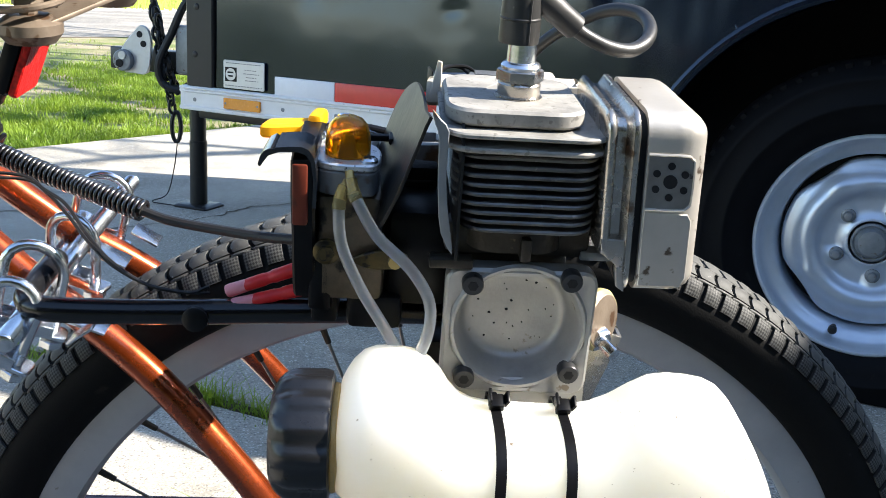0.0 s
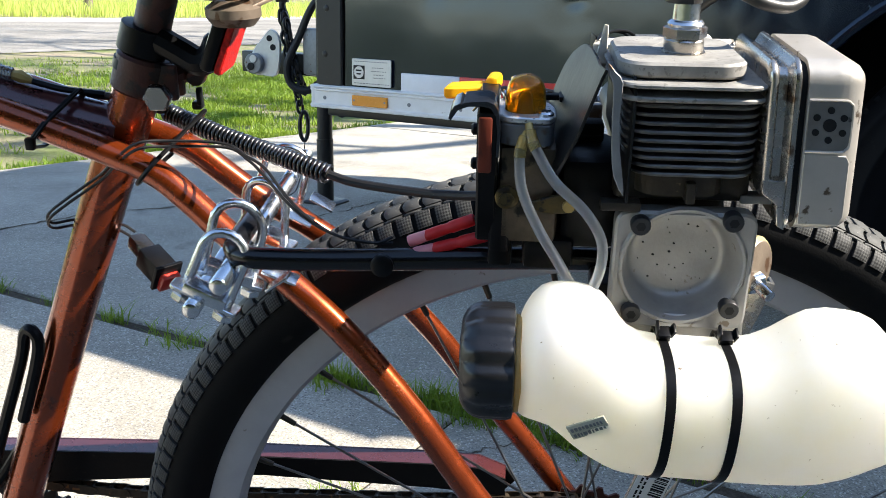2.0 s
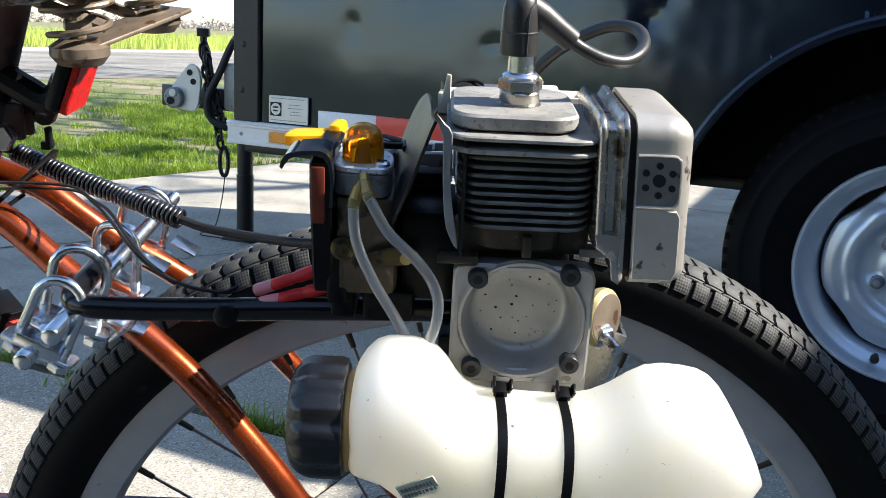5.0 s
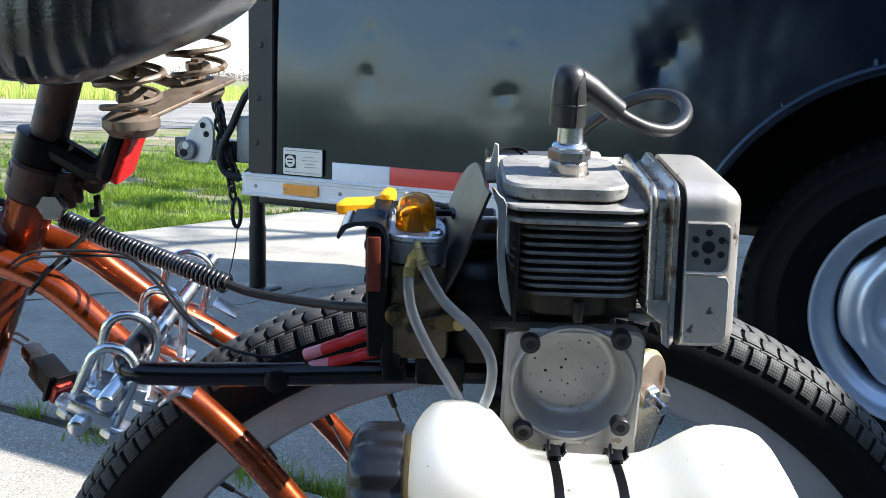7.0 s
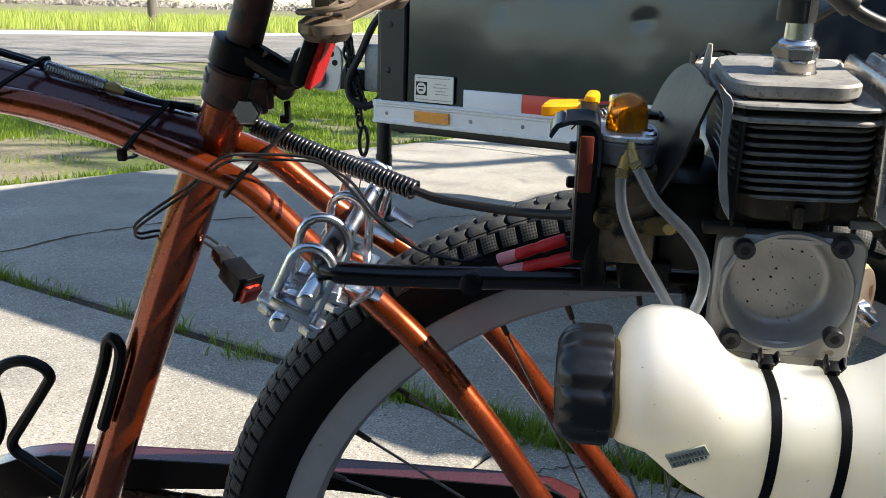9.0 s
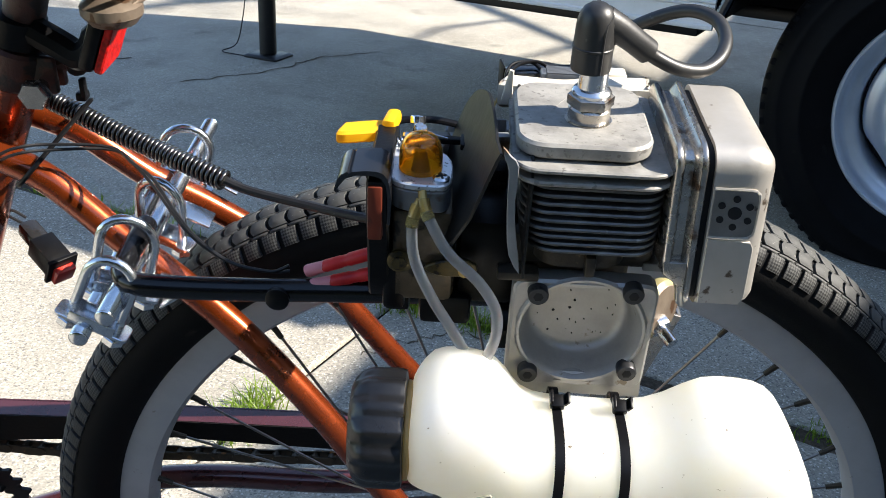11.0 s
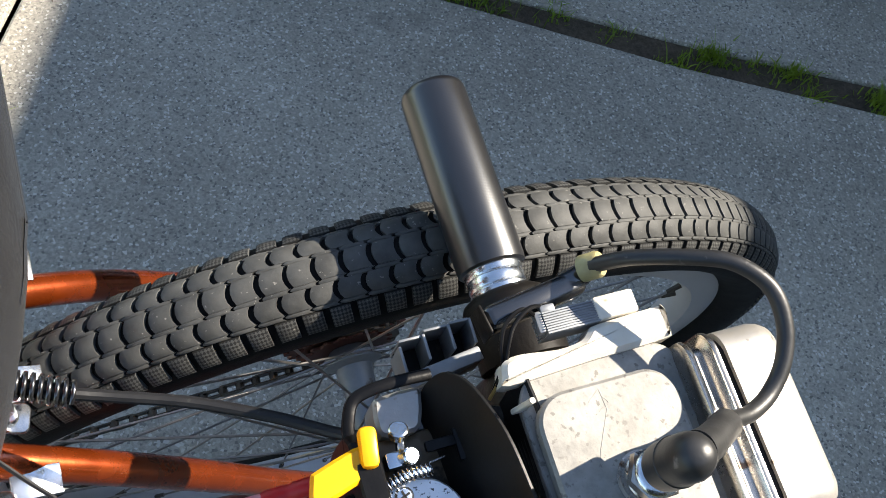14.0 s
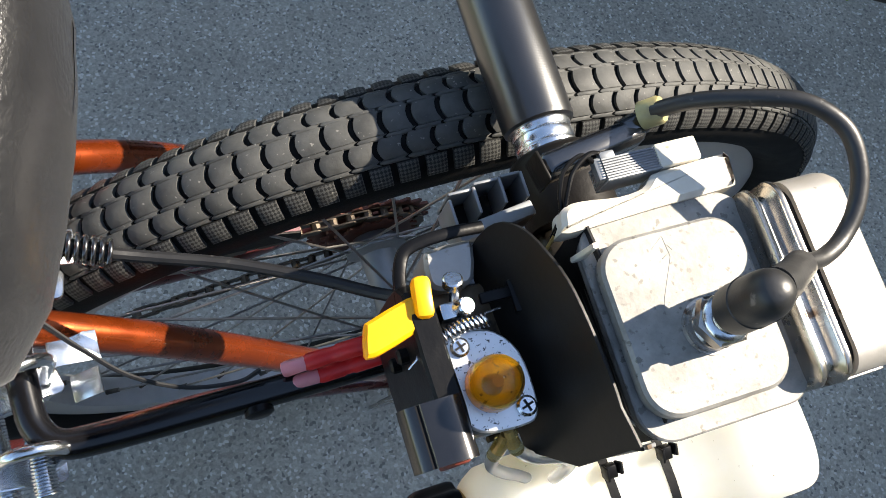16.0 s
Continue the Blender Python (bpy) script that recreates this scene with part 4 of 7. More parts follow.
for j in range(5):
    a = 2 * math.pi * (j + 0.5) / 5 - 0.126 + 0.62
    bm = bmesh.new()
    o = wm @ Vector((0.073 * math.cos(a), 0.073 * math.sin(a), 0.023))
    lathe(bm, [(0.0155, 0), (0.0145, 0.006), (0.0105, 0.007), (0.0105, 0.015), (0.008, 0.019), (0.004, 0.02)], axis(o, (0, -1, 0)), 12)
    part("lug_nut", bm, GREYSTEEL, disc, "steel lug nut")
bm = bmesh.new()
lathe(bm, [(0.041, -0.01), (0.041, 0.03), (0.037, 0.034), (0.033, 0.032), (0.031, 0.04), (0.026, 0.046), (0.012, 0.048)], wm, 32)
part("hub_cap", bm, GREYSTEEL, wheel, "grey dust cap")
bm = bmesh.new()
tube(bm, [wm @ Vector((-0.045, -0.188, 0.05)), wm @ Vector((-0.046, -0.187, 0.078))], 0.006, 10)
lathe(bm, [(0.009, 0), (0.0095, 0.012), (0.006, 0.016)], axis(wm @ Vector((-0.046, -0.187, 0.072)), (0, -1, 0)), 12)
part("valve", bm, RUBBER, wheel, "black rubber valve")

# far wheel and axle, seen under the floor
fm = axis((WS, TW - 0.15, WZ), (0, 1, 0))
bm = bmesh.new()
lathe(bm, TYREPROF, fm, 60, closed=True)
settle(bm)
part("wheel_tyre", bm, TRAILERTYRE, trailer, smooth=50)
bm = bmesh.new()
lathe(bm, [(0.214, -0.07), (0.2, -0.05), (0.18, 0.0), (0.1, 0.01), (0.05, 0.02)], fm, 40)
part("wheel_rim", bm, WHEELSILVER, trailer, smooth=50)
bm = bmesh.new()
tube(bm, [(WS, 0.2, WZ), (WS, TW - 0.2, WZ)], 0.035, 12)
part("axle", bm, JACKBLACK, trailer)

# tongue jack, tongue and coupler in front
jack = thing("tongue_jack", "black tubular trailer jack with square foot on the concrete", "jack", (-0.745, 2.75, 0))
jp = Vector((-0.745, 2.75, 0))
bm = bmesh.new()
tube(bm, [jp + Vector((0, 0, 0.012)), jp + Vector((0, 0, 0.24))], 0.031, 20)
part("inner_tube", bm, JACKBLACK, jack)
bm = bmesh.new()
tube(bm, [jp + Vector((0, 0, 0.22)), jp + Vector((0, 0, 0.75))], 0.028, 20)
part("outer_tube", bm, JACKBLACK, jack)
bm = bmesh.new()
loft(bm, [(rrect(-0.07, 0.07, -0.06, 0.06, 0.01), 0.0), (rrect(-0.07, 0.07, -0.06, 0.06, 0.01), 0.006), (rrect(-0.06, 0.06, -0.05, 0.05, 0.01), 0.012)], Matrix.Translation(jp) @ Matrix.Rotation(-0.4, 4, "Z"))
part("foot", bm, JACKBLACK, jack)
bm = bmesh.new()
tube(bm, spline([jp + Vector((0.03, -0.02, 0.36)), jp + Vector((0.07, -0.03, 0.33)), jp + Vector((0.085, -0.03, 0.37)), jp + Vector((0.06, -0.03, 0.4))], 6), 0.008, 8)
part("hook", bm, JACKBLACK, jack)
tongue = thing("trailer_tongue", "black trailer tongue with grey coupler hanging chains and cables", "trailer tongue", (-0.9, 2.85, 0.5))
bm = bmesh.new()
c0, tdir = Vector((-0.25, 2.58, 0.50)), -TU
box(bm, (0, 0, 0), (0.08, 1.0, 0.08), 0.006, m=Matrix.Translation(c0 + tdir * 0.45) @ Matrix.Rotation(math.atan2(tdir.y, tdir.x) - math.pi / 2, 4, "Z"))
part("beam", bm, JACKBLACK, tongue)
q0 = c0 + tdir * 0.62
bm = bmesh.new()
box(bm, (0, 0, 0), (0.10, 0.10, 0.17), 0.012, m=Matrix.Translation(q0 + Vector((0.03, -0.03, 0.05))) @ Matrix.Rotation(-0.46, 4, "Z"))
part("junction_box", bm, GREYSTEEL, tongue, "grey steel junction box")
q1 = Vector((-0.995, 2.86, 0.545))
bm = bmesh.new()
mq = Matrix.Translation(q1 + Vector((0.015, 0, -0.012))) @ Matrix.Rotation(-0.3, 4, "Z") @ Matrix.Scale(0.72, 4)
poly = smooth_outline([(0.06, -0.1), (0.085, 0.02), (0.075, 0.1), (0.03, 0.13), (-0.015, 0.09), (-0.075, 0.02), (-0.10, -0.05), (-0.07, -0.10), (-0.02, -0.105)], 3)
slab(bm, poly, 0.0, 0.02, 0.003, mq @ XZ)
lock = part("coupler_plate", bm, PLATE, tongue, "pale grey coupler plate with two holes")
# holes are black discs that stand for their shade
for x_, z_ in ((0.025, 0.085), (0.045, 0.04)):
    bm = bmesh.new()
    lathe(bm, [(0.0115, 0), (0.0115, 0.0025)], axis(mq @ Vector((x_, -0.0195, z_)), mq.to_3x3() @ Vector((0, -1, 0))), 16)
    part("hole", bm, INKHOLE, lock)
bm = bmesh.new()
lathe(bm, [(0.038, 0), (0.038, 0.022), (0.034, 0.026), (0.02, 0.026)], axis(mq @ Vector((-0.06, -0.015, -0.045)), mq.to_3x3() @ Vector((0, -1, 0))), 24)
part("coupler_lock", bm, GREYSTEEL, lock, "round grey lock")
for x_, z_, mm in ((-0.055, -0.02, PLATE), (-0.07, -0.06, INKHOLE)):
    bm = bmesh.new()
    lathe(bm, [(0.014, 0), (0.014, 0.006)], axis(mq @ Vector((x_, -0.05, z_)), mq.to_3x3() @ Vector((0, -1, 0))), 16)
    part("lock_face", bm, mm, lock)


def link_chain(parent, a, b, sag, n, r, w, material):
    pts = [Vector(a).lerp(Vector(b), i / n) - Vector((0, 0, sag * 4 * (i / n) * (1 - i / n))) for i in range(n + 1)]
    for i in range(n):
        d = (pts[i + 1] - pts[i])
        mm = axis((pts[i] + pts[i + 1]) / 2, d) @ Matrix.Rotation(radians(90 * (i % 2) + 20), 4, "Z")
        L = d.length * 0.78
        loop = [mm @ Vector((w * math.cos(t), 0, L * math.sin(t))) for t in np.linspace(0, 2 * math.pi, 13)[:-1]]
        bm = bmesh.new()
        tube(bm, loop, r, 6, closed=True)
        part("chain_link", bm, material, parent)


link_chain(tongue, (-0.90, 2.83, 0.66), (-0.85, 2.82, 0.33), 0.0, 11, 0.006, 0.014, JACKBLACK)
link_chain(tongue, (-0.91, 2.84, 0.68), (-0.83, 2.81, 0.40), 0.03, 10, 0.006, 0.014, JACKBLACK)
link_chain(tongue, (-0.92, 2.85, 0.69), (-0.88, 2.82, 0.48), 0.03, 8, 0.006, 0.014, JACKBLACK)
bm = bmesh.new()
tube(bm, [Vector((-0.838, 2.82, 0.275)) + Vector((0.016 * math.cos(t), 0, 0.055 * math.sin(t))) for t in np.linspace(0, 2 * math.pi, 15)[:-1]], 0.008, 8, closed=True)
part("snap_hook", bm, JACKBLACK, tongue)
bm = bmesh.new()
tube(bm, spline([(-0.70, 2.80, 0.80), (-0.79, 2.80, 0.72), (-0.85, 2.81, 0.60), (-0.895, 2.81, 0.50), (-0.88, 2.81, 0.43), (-0.82, 2.8, 0.41), (-0.77, 2.8, 0.44)], 6), 0.014, 10)
part("cable", bm, RUBBER, tongue, "thick black cable")
bm = bmesh.new()
tube(bm, spline([(-0.91, 2.86, 0.60), (-0.905, 2.86, 0.66), (-0.92, 2.86, 0.71), (-0.915, 2.86, 0.74)], 6), 0.013, 8)
box(bm, (-0.92, 2.86, 0.74), (0.045, 0.03, 0.03), 0.004)
part("coupler_lever", bm, JACKBLACK, tongue)
bm = bmesh.new()
tube(bm, spline([(-0.835, 2.82, 0.22), (-0.845, 2.81, 0.13), (-0.87, 2.8, 0.03), (-0.92, 2.78, 0.004), (-0.86, 2.74, 0.004), (-0.80, 2.72, 0.004)], 6), 0.002, 6)
part("breakaway_wire", bm, INKHOLE, tongue)


# ---- bicycle, in its own upright axes; BIKE leans it on its stand ----
HUB = Vector((0, 0, 0.335))
bicycle = thing("bicycle", "copper-orange cruiser bicycle leaning on its stand", "bicycle", (0, 0, 0), BIKE)


def bar(name, pts, r, material, parent, label="", n=14, smooth=8, **kw):
    bm = bmesh.new()
    tube(bm, spline(pts, smooth) if len(pts) > 2 else pts, r, n, **kw)
    return part(name, bm, material, parent, label)


bar("seat_tube", [(-0.2955, 0, 0.712), (-0.346, 0, 0.59), (-0.471, 0, 0.275)], 0.0145, COPPER, bicycle, "copper-orange seat tube", n=20)
bar("seat_post", [(-0.266, 0, 0.80), (-0.2955, 0, 0.712)], 0.0112, POSTPAINT, bicycle, "flaking dark brown seat post", n=20)
bm = bmesh.new()
lathe(bm, [(0.0148, -0.012), (0.0166, -0.010), (0.0166, 0.010), (0.0148, 0.012)], axis((-0.2955, 0, 0.714), (0.1, 0, 0.29)), 20)
box(bm, (-0.279, -0.006, 0.710), (0.016, 0.006, 0.022), 0.002)
box(bm, (-0.279, 0.006, 0.710), (0.016, 0.006, 0.022), 0.002)
clamp = part("seat_clamp", bm, POSTPAINT, bicycle)
bm = bmesh.new()
tube(bm, [(-0.279, -0.022, 0.704), (-0.279, 0.02, 0.706)], 0.004, 10)
hexnut(bm, (-0.279, -0.016, 0.704), (0, -1, 0), 0.0085, 0.008)
part("clamp_bolt", bm, CHROMED, clamp, "worn bright clamp bolt")
bm = bmesh.new()
tube(bm, spline([(-0.278, 0.008, 0.712), (-0.268, 0.01, 0.714), (-0.262, 0.004, 0.712)], 5), 0.007, 10)
part("clamp_lever", bm, POSTPAINT, clamp)
bar("top_tube", [(-0.312, 0, 0.6755), (-0.353, 0, 0.6852), (-0.411, 0, 0.6992), (-0.4436, 0, 0.7072), (-0.51, 0, 0.7215), (-0.66, 0, 0.75), (-0.86, 0, 0.77)], 0.0165, PLUM, bicycle, "brown plum top tube", n=20)
stay = [(-0.09, 0.0635, 0.47), (-0.123, 0.058, 0.517), (-0.166, 0.05, 0.567), (-0.205, 0.042, 0.6), (-0.238, 0.035, 0.623), (-0.26, 0.031, 0.642), (-0.281, 0.029, 0.659), (-0.309, 0.027, 0.671), (-0.337, 0.026, 0.681), (-0.36, 0.0257, 0.6895), (-0.382, 0.0255, 0.6965), (-0.41, 0.025, 0.7025), (-0.44, 0.025, 0.707), (-0.5, 0.0245, 0.7155), (-0.6, 0.024, 0.728), (-0.86, 0.022, 0.74)]
for sgn in (-1, 1):
    side = [(x, sgn * y, z) for x, y, z in [(0.0, 0.071, 0.345), (-0.045, 0.069, 0.408)] + stay]
    bar("seat_stay", side, 0.0087, COPPER, bicycle, "curved copper-orange stay", n=16, smooth=6)
    bar("chain_stay", [(0.0, sgn * 0.071, 0.335), (-0.12, sgn * 0.054, 0.334), (-0.23, sgn * 0.053, 0.333), (-0.3, sgn * 0.047, 0.328), (-0.345, sgn * 0.034, 0.318), (-0.40, sgn * 0.027, 0.3), (-0.476, sgn * 0.02, 0.275)], 0.0098, PLUM, bicycle, "brown plum chain stay", n=16, smooth=6)
    bm = bmesh.new()
    slab(bm, smooth_outline([(0.018, 0.325), (0.02, 0.345), (0.004, 0.358), (-0.02, 0.362), (-0.026, 0.342), (-0.02, 0.326), (0.0, 0.318)], 3), sgn * 0.071 - 0.003, sgn * 0.071 + 0.003, 0.0006, XZ)
    part("dropout", bm, PLUM, bicycle)
bm = bmesh.new()
lathe(bm, [(0.0, -0.036), (0.02, -0.036), (0.021, -0.034), (0.021, 0.034), (0.02, 0.036)], axis((-0.476, 0, 0.275), (0, -1, 0)), 24)
part("bottom_bracket", bm, PLUM, bicycle)
bar("down_tube", [(-0.476, 0, 0.275), (-0.6, 0, 0.42), (-0.72, 0, 0.6), (-0.86, 0, 0.755)], 0.016, PLUM, bicycle)
bar("head_tube", [(-0.85, 0, 0.70), (-0.89, 0, 0.83)], 0.02, PLUM, bicycle)
# zip ties on the frame
def hull(circles, n=28):
    """Outline in y, z that hugs the circles (y, z, r)."""
    out = []
    for t in np.linspace(0, 2 * math.pi, n + 1)[:-1]:
        u = Vector((math.cos(t), math.sin(t)))
        y, z, r = max(circles, key=lambda c: c[0] * u.x + c[1] * u.y + c[2])
        out.append((y + u.x * r, z + u.y * r))
    return out


for x, slope, circles in ((-0.344, 0.8, [(0, 0.6832, 0.0172), (-0.026, 0.6822, 0.0096), (-0.005, 0.7005, 0.0032)]), (-0.456, 1.1, [(0, 0.71, 0.0172), (-0.025, 0.7095, 0.0096)])):
    bm = bmesh.new()
    loop = hull(circles)
    for dx in (-0.0018, 0.0):
        tube(bm, [Vector((x + dx + (z - 0.69) * slope, y, z)) for y, z in loop], 0.0011, 6, closed=True)
    box(bm, (x - 0.003 + (circles[1][1] - 0.69) * slope, -0.0372, circles[1][1] - 0.004), (0.0055, 0.0045, 0.0075), 0.001)
    part("zip_tie", bm, BLACKPL, bicycle, "black nylon tie")
# tie that gathers both stays and the throttle sleeve
for x, circles in ((-0.287, [(-0.0285, 0.6625, 0.0098), (0.0285, 0.6625, 0.0098), (0.008, 0.683, 0.006)]),):
    bm = bmesh.new()
    tube(bm, [Vector((x + (z - 0.66) * 0.9, y, z)) for y, z in hull(circles, 40)], 0.0015, 6, closed=True)
    box(bm, (x + 0.024, 0.004, 0.694), (0.006, 0.0075, 0.005), 0.001)
    box(bm, (x + 0.026, 0.002, 0.7), (0.003, 0.005, 0.011), 0.0006)
    part("zip_tie", bm, BLACKPL, bicycle, "worn black nylon tie")
# tension spring along the top tube
bm = bmesh.new()
s0, s1 = Vector((-0.413, -0.004, 0.7225)), Vector((-0.375, -0.004, 0.7115))
dd = (s1 - s0).normalized()
mm = axis(s0, dd)
tube(bm, [mm @ Vector((0.0038 * math.cos(t), 0.0038 * math.sin(t), (s1 - s0).length * t / (2 * math.pi * 22))) for t in np.linspace(0, 2 * math.pi * 22, 22 * 10)], 0.0008, 5)
part("cable_spring", bm, ZINC, bicycle, "thin bright coil spring")
bar("brake_cable", [(-0.53, -0.004, 0.748), (-0.45, -0.006, 0.733), (-0.413, -0.004, 0.7225)], 0.0016, BLACKPL, bicycle, n=6)
bar("brake_cable", [(-0.365, -0.004, 0.7085), (-0.345, -0.002, 0.703), (-0.322, 0.004, 0.699)], 0.0022, BLACKPL, bicycle, n=6)
bm = bmesh.new()
tube(bm, [(-0.375, -0.004, 0.7115), (-0.370, -0.004, 0.7105), (-0.363, -0.004, 0.708)], [0.003, 0.0042, 0.002], 8)
part("spring_sleeve", bm, BRASS, bicycle, "yellowed plastic sleeve")

# chain guard, ring, chain, sprocket
outer = [(-0.60, 0.335), (-0.575, 0.36), (-0.548, 0.376), (-0.515, 0.39), (-0.488, 0.396), (-0.419, 0.400), (-0.337, 0.403), (-0.253, 0.405), (-0.12, 0.4065), (-0.083, 0.405), (-0.062, 0.396), (-0.054, 0.383), (-0.062, 0.374), (-0.104, 0.3835), (-0.254, 0.380), (-0.34, 0.374), (-0.423, 0.367), (-0.47, 0.37), (-0.52, 0.355), (-0.56, 0.325)]
# shade inside the guard is put into this black colour
bm = bmesh.new()
slab(bm, outer[::-1], -0.058, -0.056, 0.0005, XZ)
guard = part("chain_guard", bm, SHADEDBLACK, bicycle, "chain guard, its inside blackened for shade", smooth=20)
bm = bmesh.new()
top = [Vector((x, 0, z)) for x, z in outer[:11]]
a = [bm.verts.new((p.x, 0.040, p.z)) for p in top]
b = [bm.verts.new((p.x, 0.0585, p.z)) for p in top]
c = [bm.verts.new((p.x, 0.0585, p.z - 0.002)) for p in top]
d = [bm.verts.new((p.x, 0.040, p.z - 0.002)) for p in top]
for i in range(len(top) - 1):
    for q0, q1 in ((a, b), (b, c), (c, d), (d, a)):
        bm.faces.new((q0[i], q0[i + 1], q1[i + 1], q1[i]))
part("guard_flange", bm, PLUM, guard, "dark plum top of the guard")
# black lip stands for the shade below the flange
bm = bmesh.new()
for i in range(2, len(top) - 1):
    p0, p1 = top[i], top[i + 1]
    z0, z1 = (min(p.z - 0.008, float(np.interp(p.x, (-0.55, -0.418, -0.336, -0.256, -0.197, -0.117, -0.06), (0.345, 0.3717, 0.38, 0.388, 0.3895, 0.3847, 0.381)))) for p in (p0, p1))
    quad = [bm.verts.new(q) for q in ((p0.x, 0.0395, p0.z), (p1.x, 0.0395, p1.z), (p1.x, 0.0395, z1), (p0.x, 0.0395, z0), (p0.x, 0.041, p0.z), (p1.x, 0.041, p1.z), (p1.x, 0.041, z1), (p0.x, 0.041, z0))]
    for ids in ((0, 1, 2, 3), (7, 6, 5, 4), (0, 4, 5, 1), (3, 2, 6, 7)):
        bm.faces.new([quad[q] for q in ids])
part("guard_lip", bm, SHADEDBLACK, guard, "lip blackened to carry the guard's shade")
BB = Vector((-0.476, 0.046, 0.275))
bm = bmesh.new()
poly = []
for j in range(46):
    for q, r in ((0.0, 0.0885), (0.3, 0.0885), (0.55, 0.0945), (0.75, 0.0945)):
        t = 2 * math.pi * (j + q) / 46
        poly.append((r * math.cos(t), r * math.sin(t)))
ring0 = [bm.verts.new((BB.x + x, BB.y, BB.z + z)) for x, z in poly]
ring1 = [bm.verts.new((BB.x + x * 0.83, BB.y, BB.z + z * 0.83)) for x, z in poly]
ring2 = [bm.verts.new((BB.x + x, BB.y + 0.003, BB.z + z)) for x, z in poly]
ring3 = [bm.verts.new((BB.x + x * 0.83, BB.y + 0.003, BB.z + z * 0.83)) for x, z in poly]
k = len(poly)
for i in range(k):
    j = (i + 1) % k
    for p0, p1 in ((ring0, ring1), (ring1, ring3), (ring3, ring2), (ring2, ring0)):
        bm.faces.new((p0[i], p0[j], p1[j], p1[i]))
for j in range(5):
    t = 2 * math.pi * j / 5 + 0.5
    tube(bm, [BB + Vector((0.018 * math.cos(t), 0.0015, 0.018 * math.sin(t))), BB + Vector((0.05 * math.cos(t + 0.12), 0.0015, 0.05 * math.sin(t + 0.12))), BB + Vector((0.076 * math.cos(t), 0.0015, 0.076 * math.sin(t)))], [0.007, 0.005, 0.007], 8, squash=0.4)
lathe(bm, [(0.02, -0.004), (0.02, 0.006)], axis(BB, (0, 1, 0)), 20)
part("chainring", bm, RUBBER, bicycle, "black toothed chainring", smooth=20)
bm = bmesh.new()
tube(bm, [BB + Vector((0, 0.02, 0)), BB + Vector((-0.06, 0.024, 0.05)), BB + Vector((-0.12, 0.028, 0.1))], [0.013, 0.009, 0.01], 10, squash=0.7)
part("crank", bm, GREYSTEEL, bicycle)
bm = bmesh.new()
tube(bm, [(-0.476, -0.04, 0.275), (-0.43, -0.05, 0.22), (-0.39, -0.055, 0.16)], [0.013, 0.009, 0.01], 10, squash=0.7)
part("crank", bm, GREYSTEEL, bicycle)


def plates(path, pitch, y0):
    """Roller chain links along a path in the x-z plane: side plates and rollers as one strand."""
    pts = spline(path, 40)
    run, out = 0.0, [pts[0]]
    for p, q in zip(pts, pts[1:]):
        run += (q - p).length
        if run >= pitch:
            out.append(q)
            run = 0
    bm = bmesh.new()
    for i in range(len(out) - 1):
        p, q = out[i], out[i + 1]
        ang = math.atan2(q.z - p.z, q.x - p.x)
        w = 0.0035 if i % 2 else 0.0025
        for s in (-1, 1):
            mm = Matrix.Translation(((p.x + q.x) / 2, y0 + s * w, (p.z + q.z) / 2)) @ Matrix.Rotation(-ang, 4, "Y")
            poly_ = []
            for cx in (-1, 1):
                for t in np.linspace(-90, 90, 5):
                    a_ = radians(t + (180 if cx < 0 else 0))
                    poly_.append((cx * pitch / 2 + 0.0042 * math.cos(a_), 0.0042 * math.sin(a_)))
            loft(bm, [(poly_, -0.0006), (poly_, 0.0006)], mm @ XZ)
        lathe(bm, [(0.0038, -0.003), (0.0038, 0.003)], axis((p.x, y0, p.z), (0, 1, 0)), 8)
    return bm


part("chain", plates([(-0.476, 0, 0.369), (-0.42, 0, 0.362), (-0.346, 0, 0.359), (-0.264, 0, 0.363), (-0.117, 0, 0.368), (-0.04, 0, 0.374), (0.0, 0, 0.374), (0.03, 0, 0.36), (0.039, 0, 0.335), (0.03, 0, 0.31), (0.0, 0, 0.296), (-0.1, 0, 0.275), (-0.3, 0, 0.22), (-0.476, 0, 0.181), (-0.54, 0, 0.205)], 0.0127, 0.047), CHAIN, bicycle, "oily rusty roller chain", kind="stuff")
for y0, r, t_ in ((0.047, 0.037, 18), (0.0515, 0.046, 22), (0.0425, 0.032, 16)):
    bm = bmesh.new()
    poly = []
    for j in range(t_):
        for q, rr_ in ((0.0, r), (0.3, r), (0.5, r + 0.005), (0.75, r + 0.005)):
            t = 2 * math.pi * (j + q) / t_
            poly.append((rr_ * math.cos(t), HUB.z + rr_ * math.sin(t)))
    loft(bm, [(poly, -y0 - 0.001), (poly, -y0 + 0.001)], XZ)
    part("sprocket", bm, RUSTRED, bicycle, "rust-red toothed sprocket", smooth=20)
# derailleur arm beside the axle
bm = bmesh.new()
tube(bm, [(0.0, 0.066, 0.33), (0.015, 0.07, 0.30), (-0.005, 0.06, 0.255)], [0.012, 0.01, 0.008], 8, squash=0.5)
part("derailleur", bm, RUBBER, bicycle)

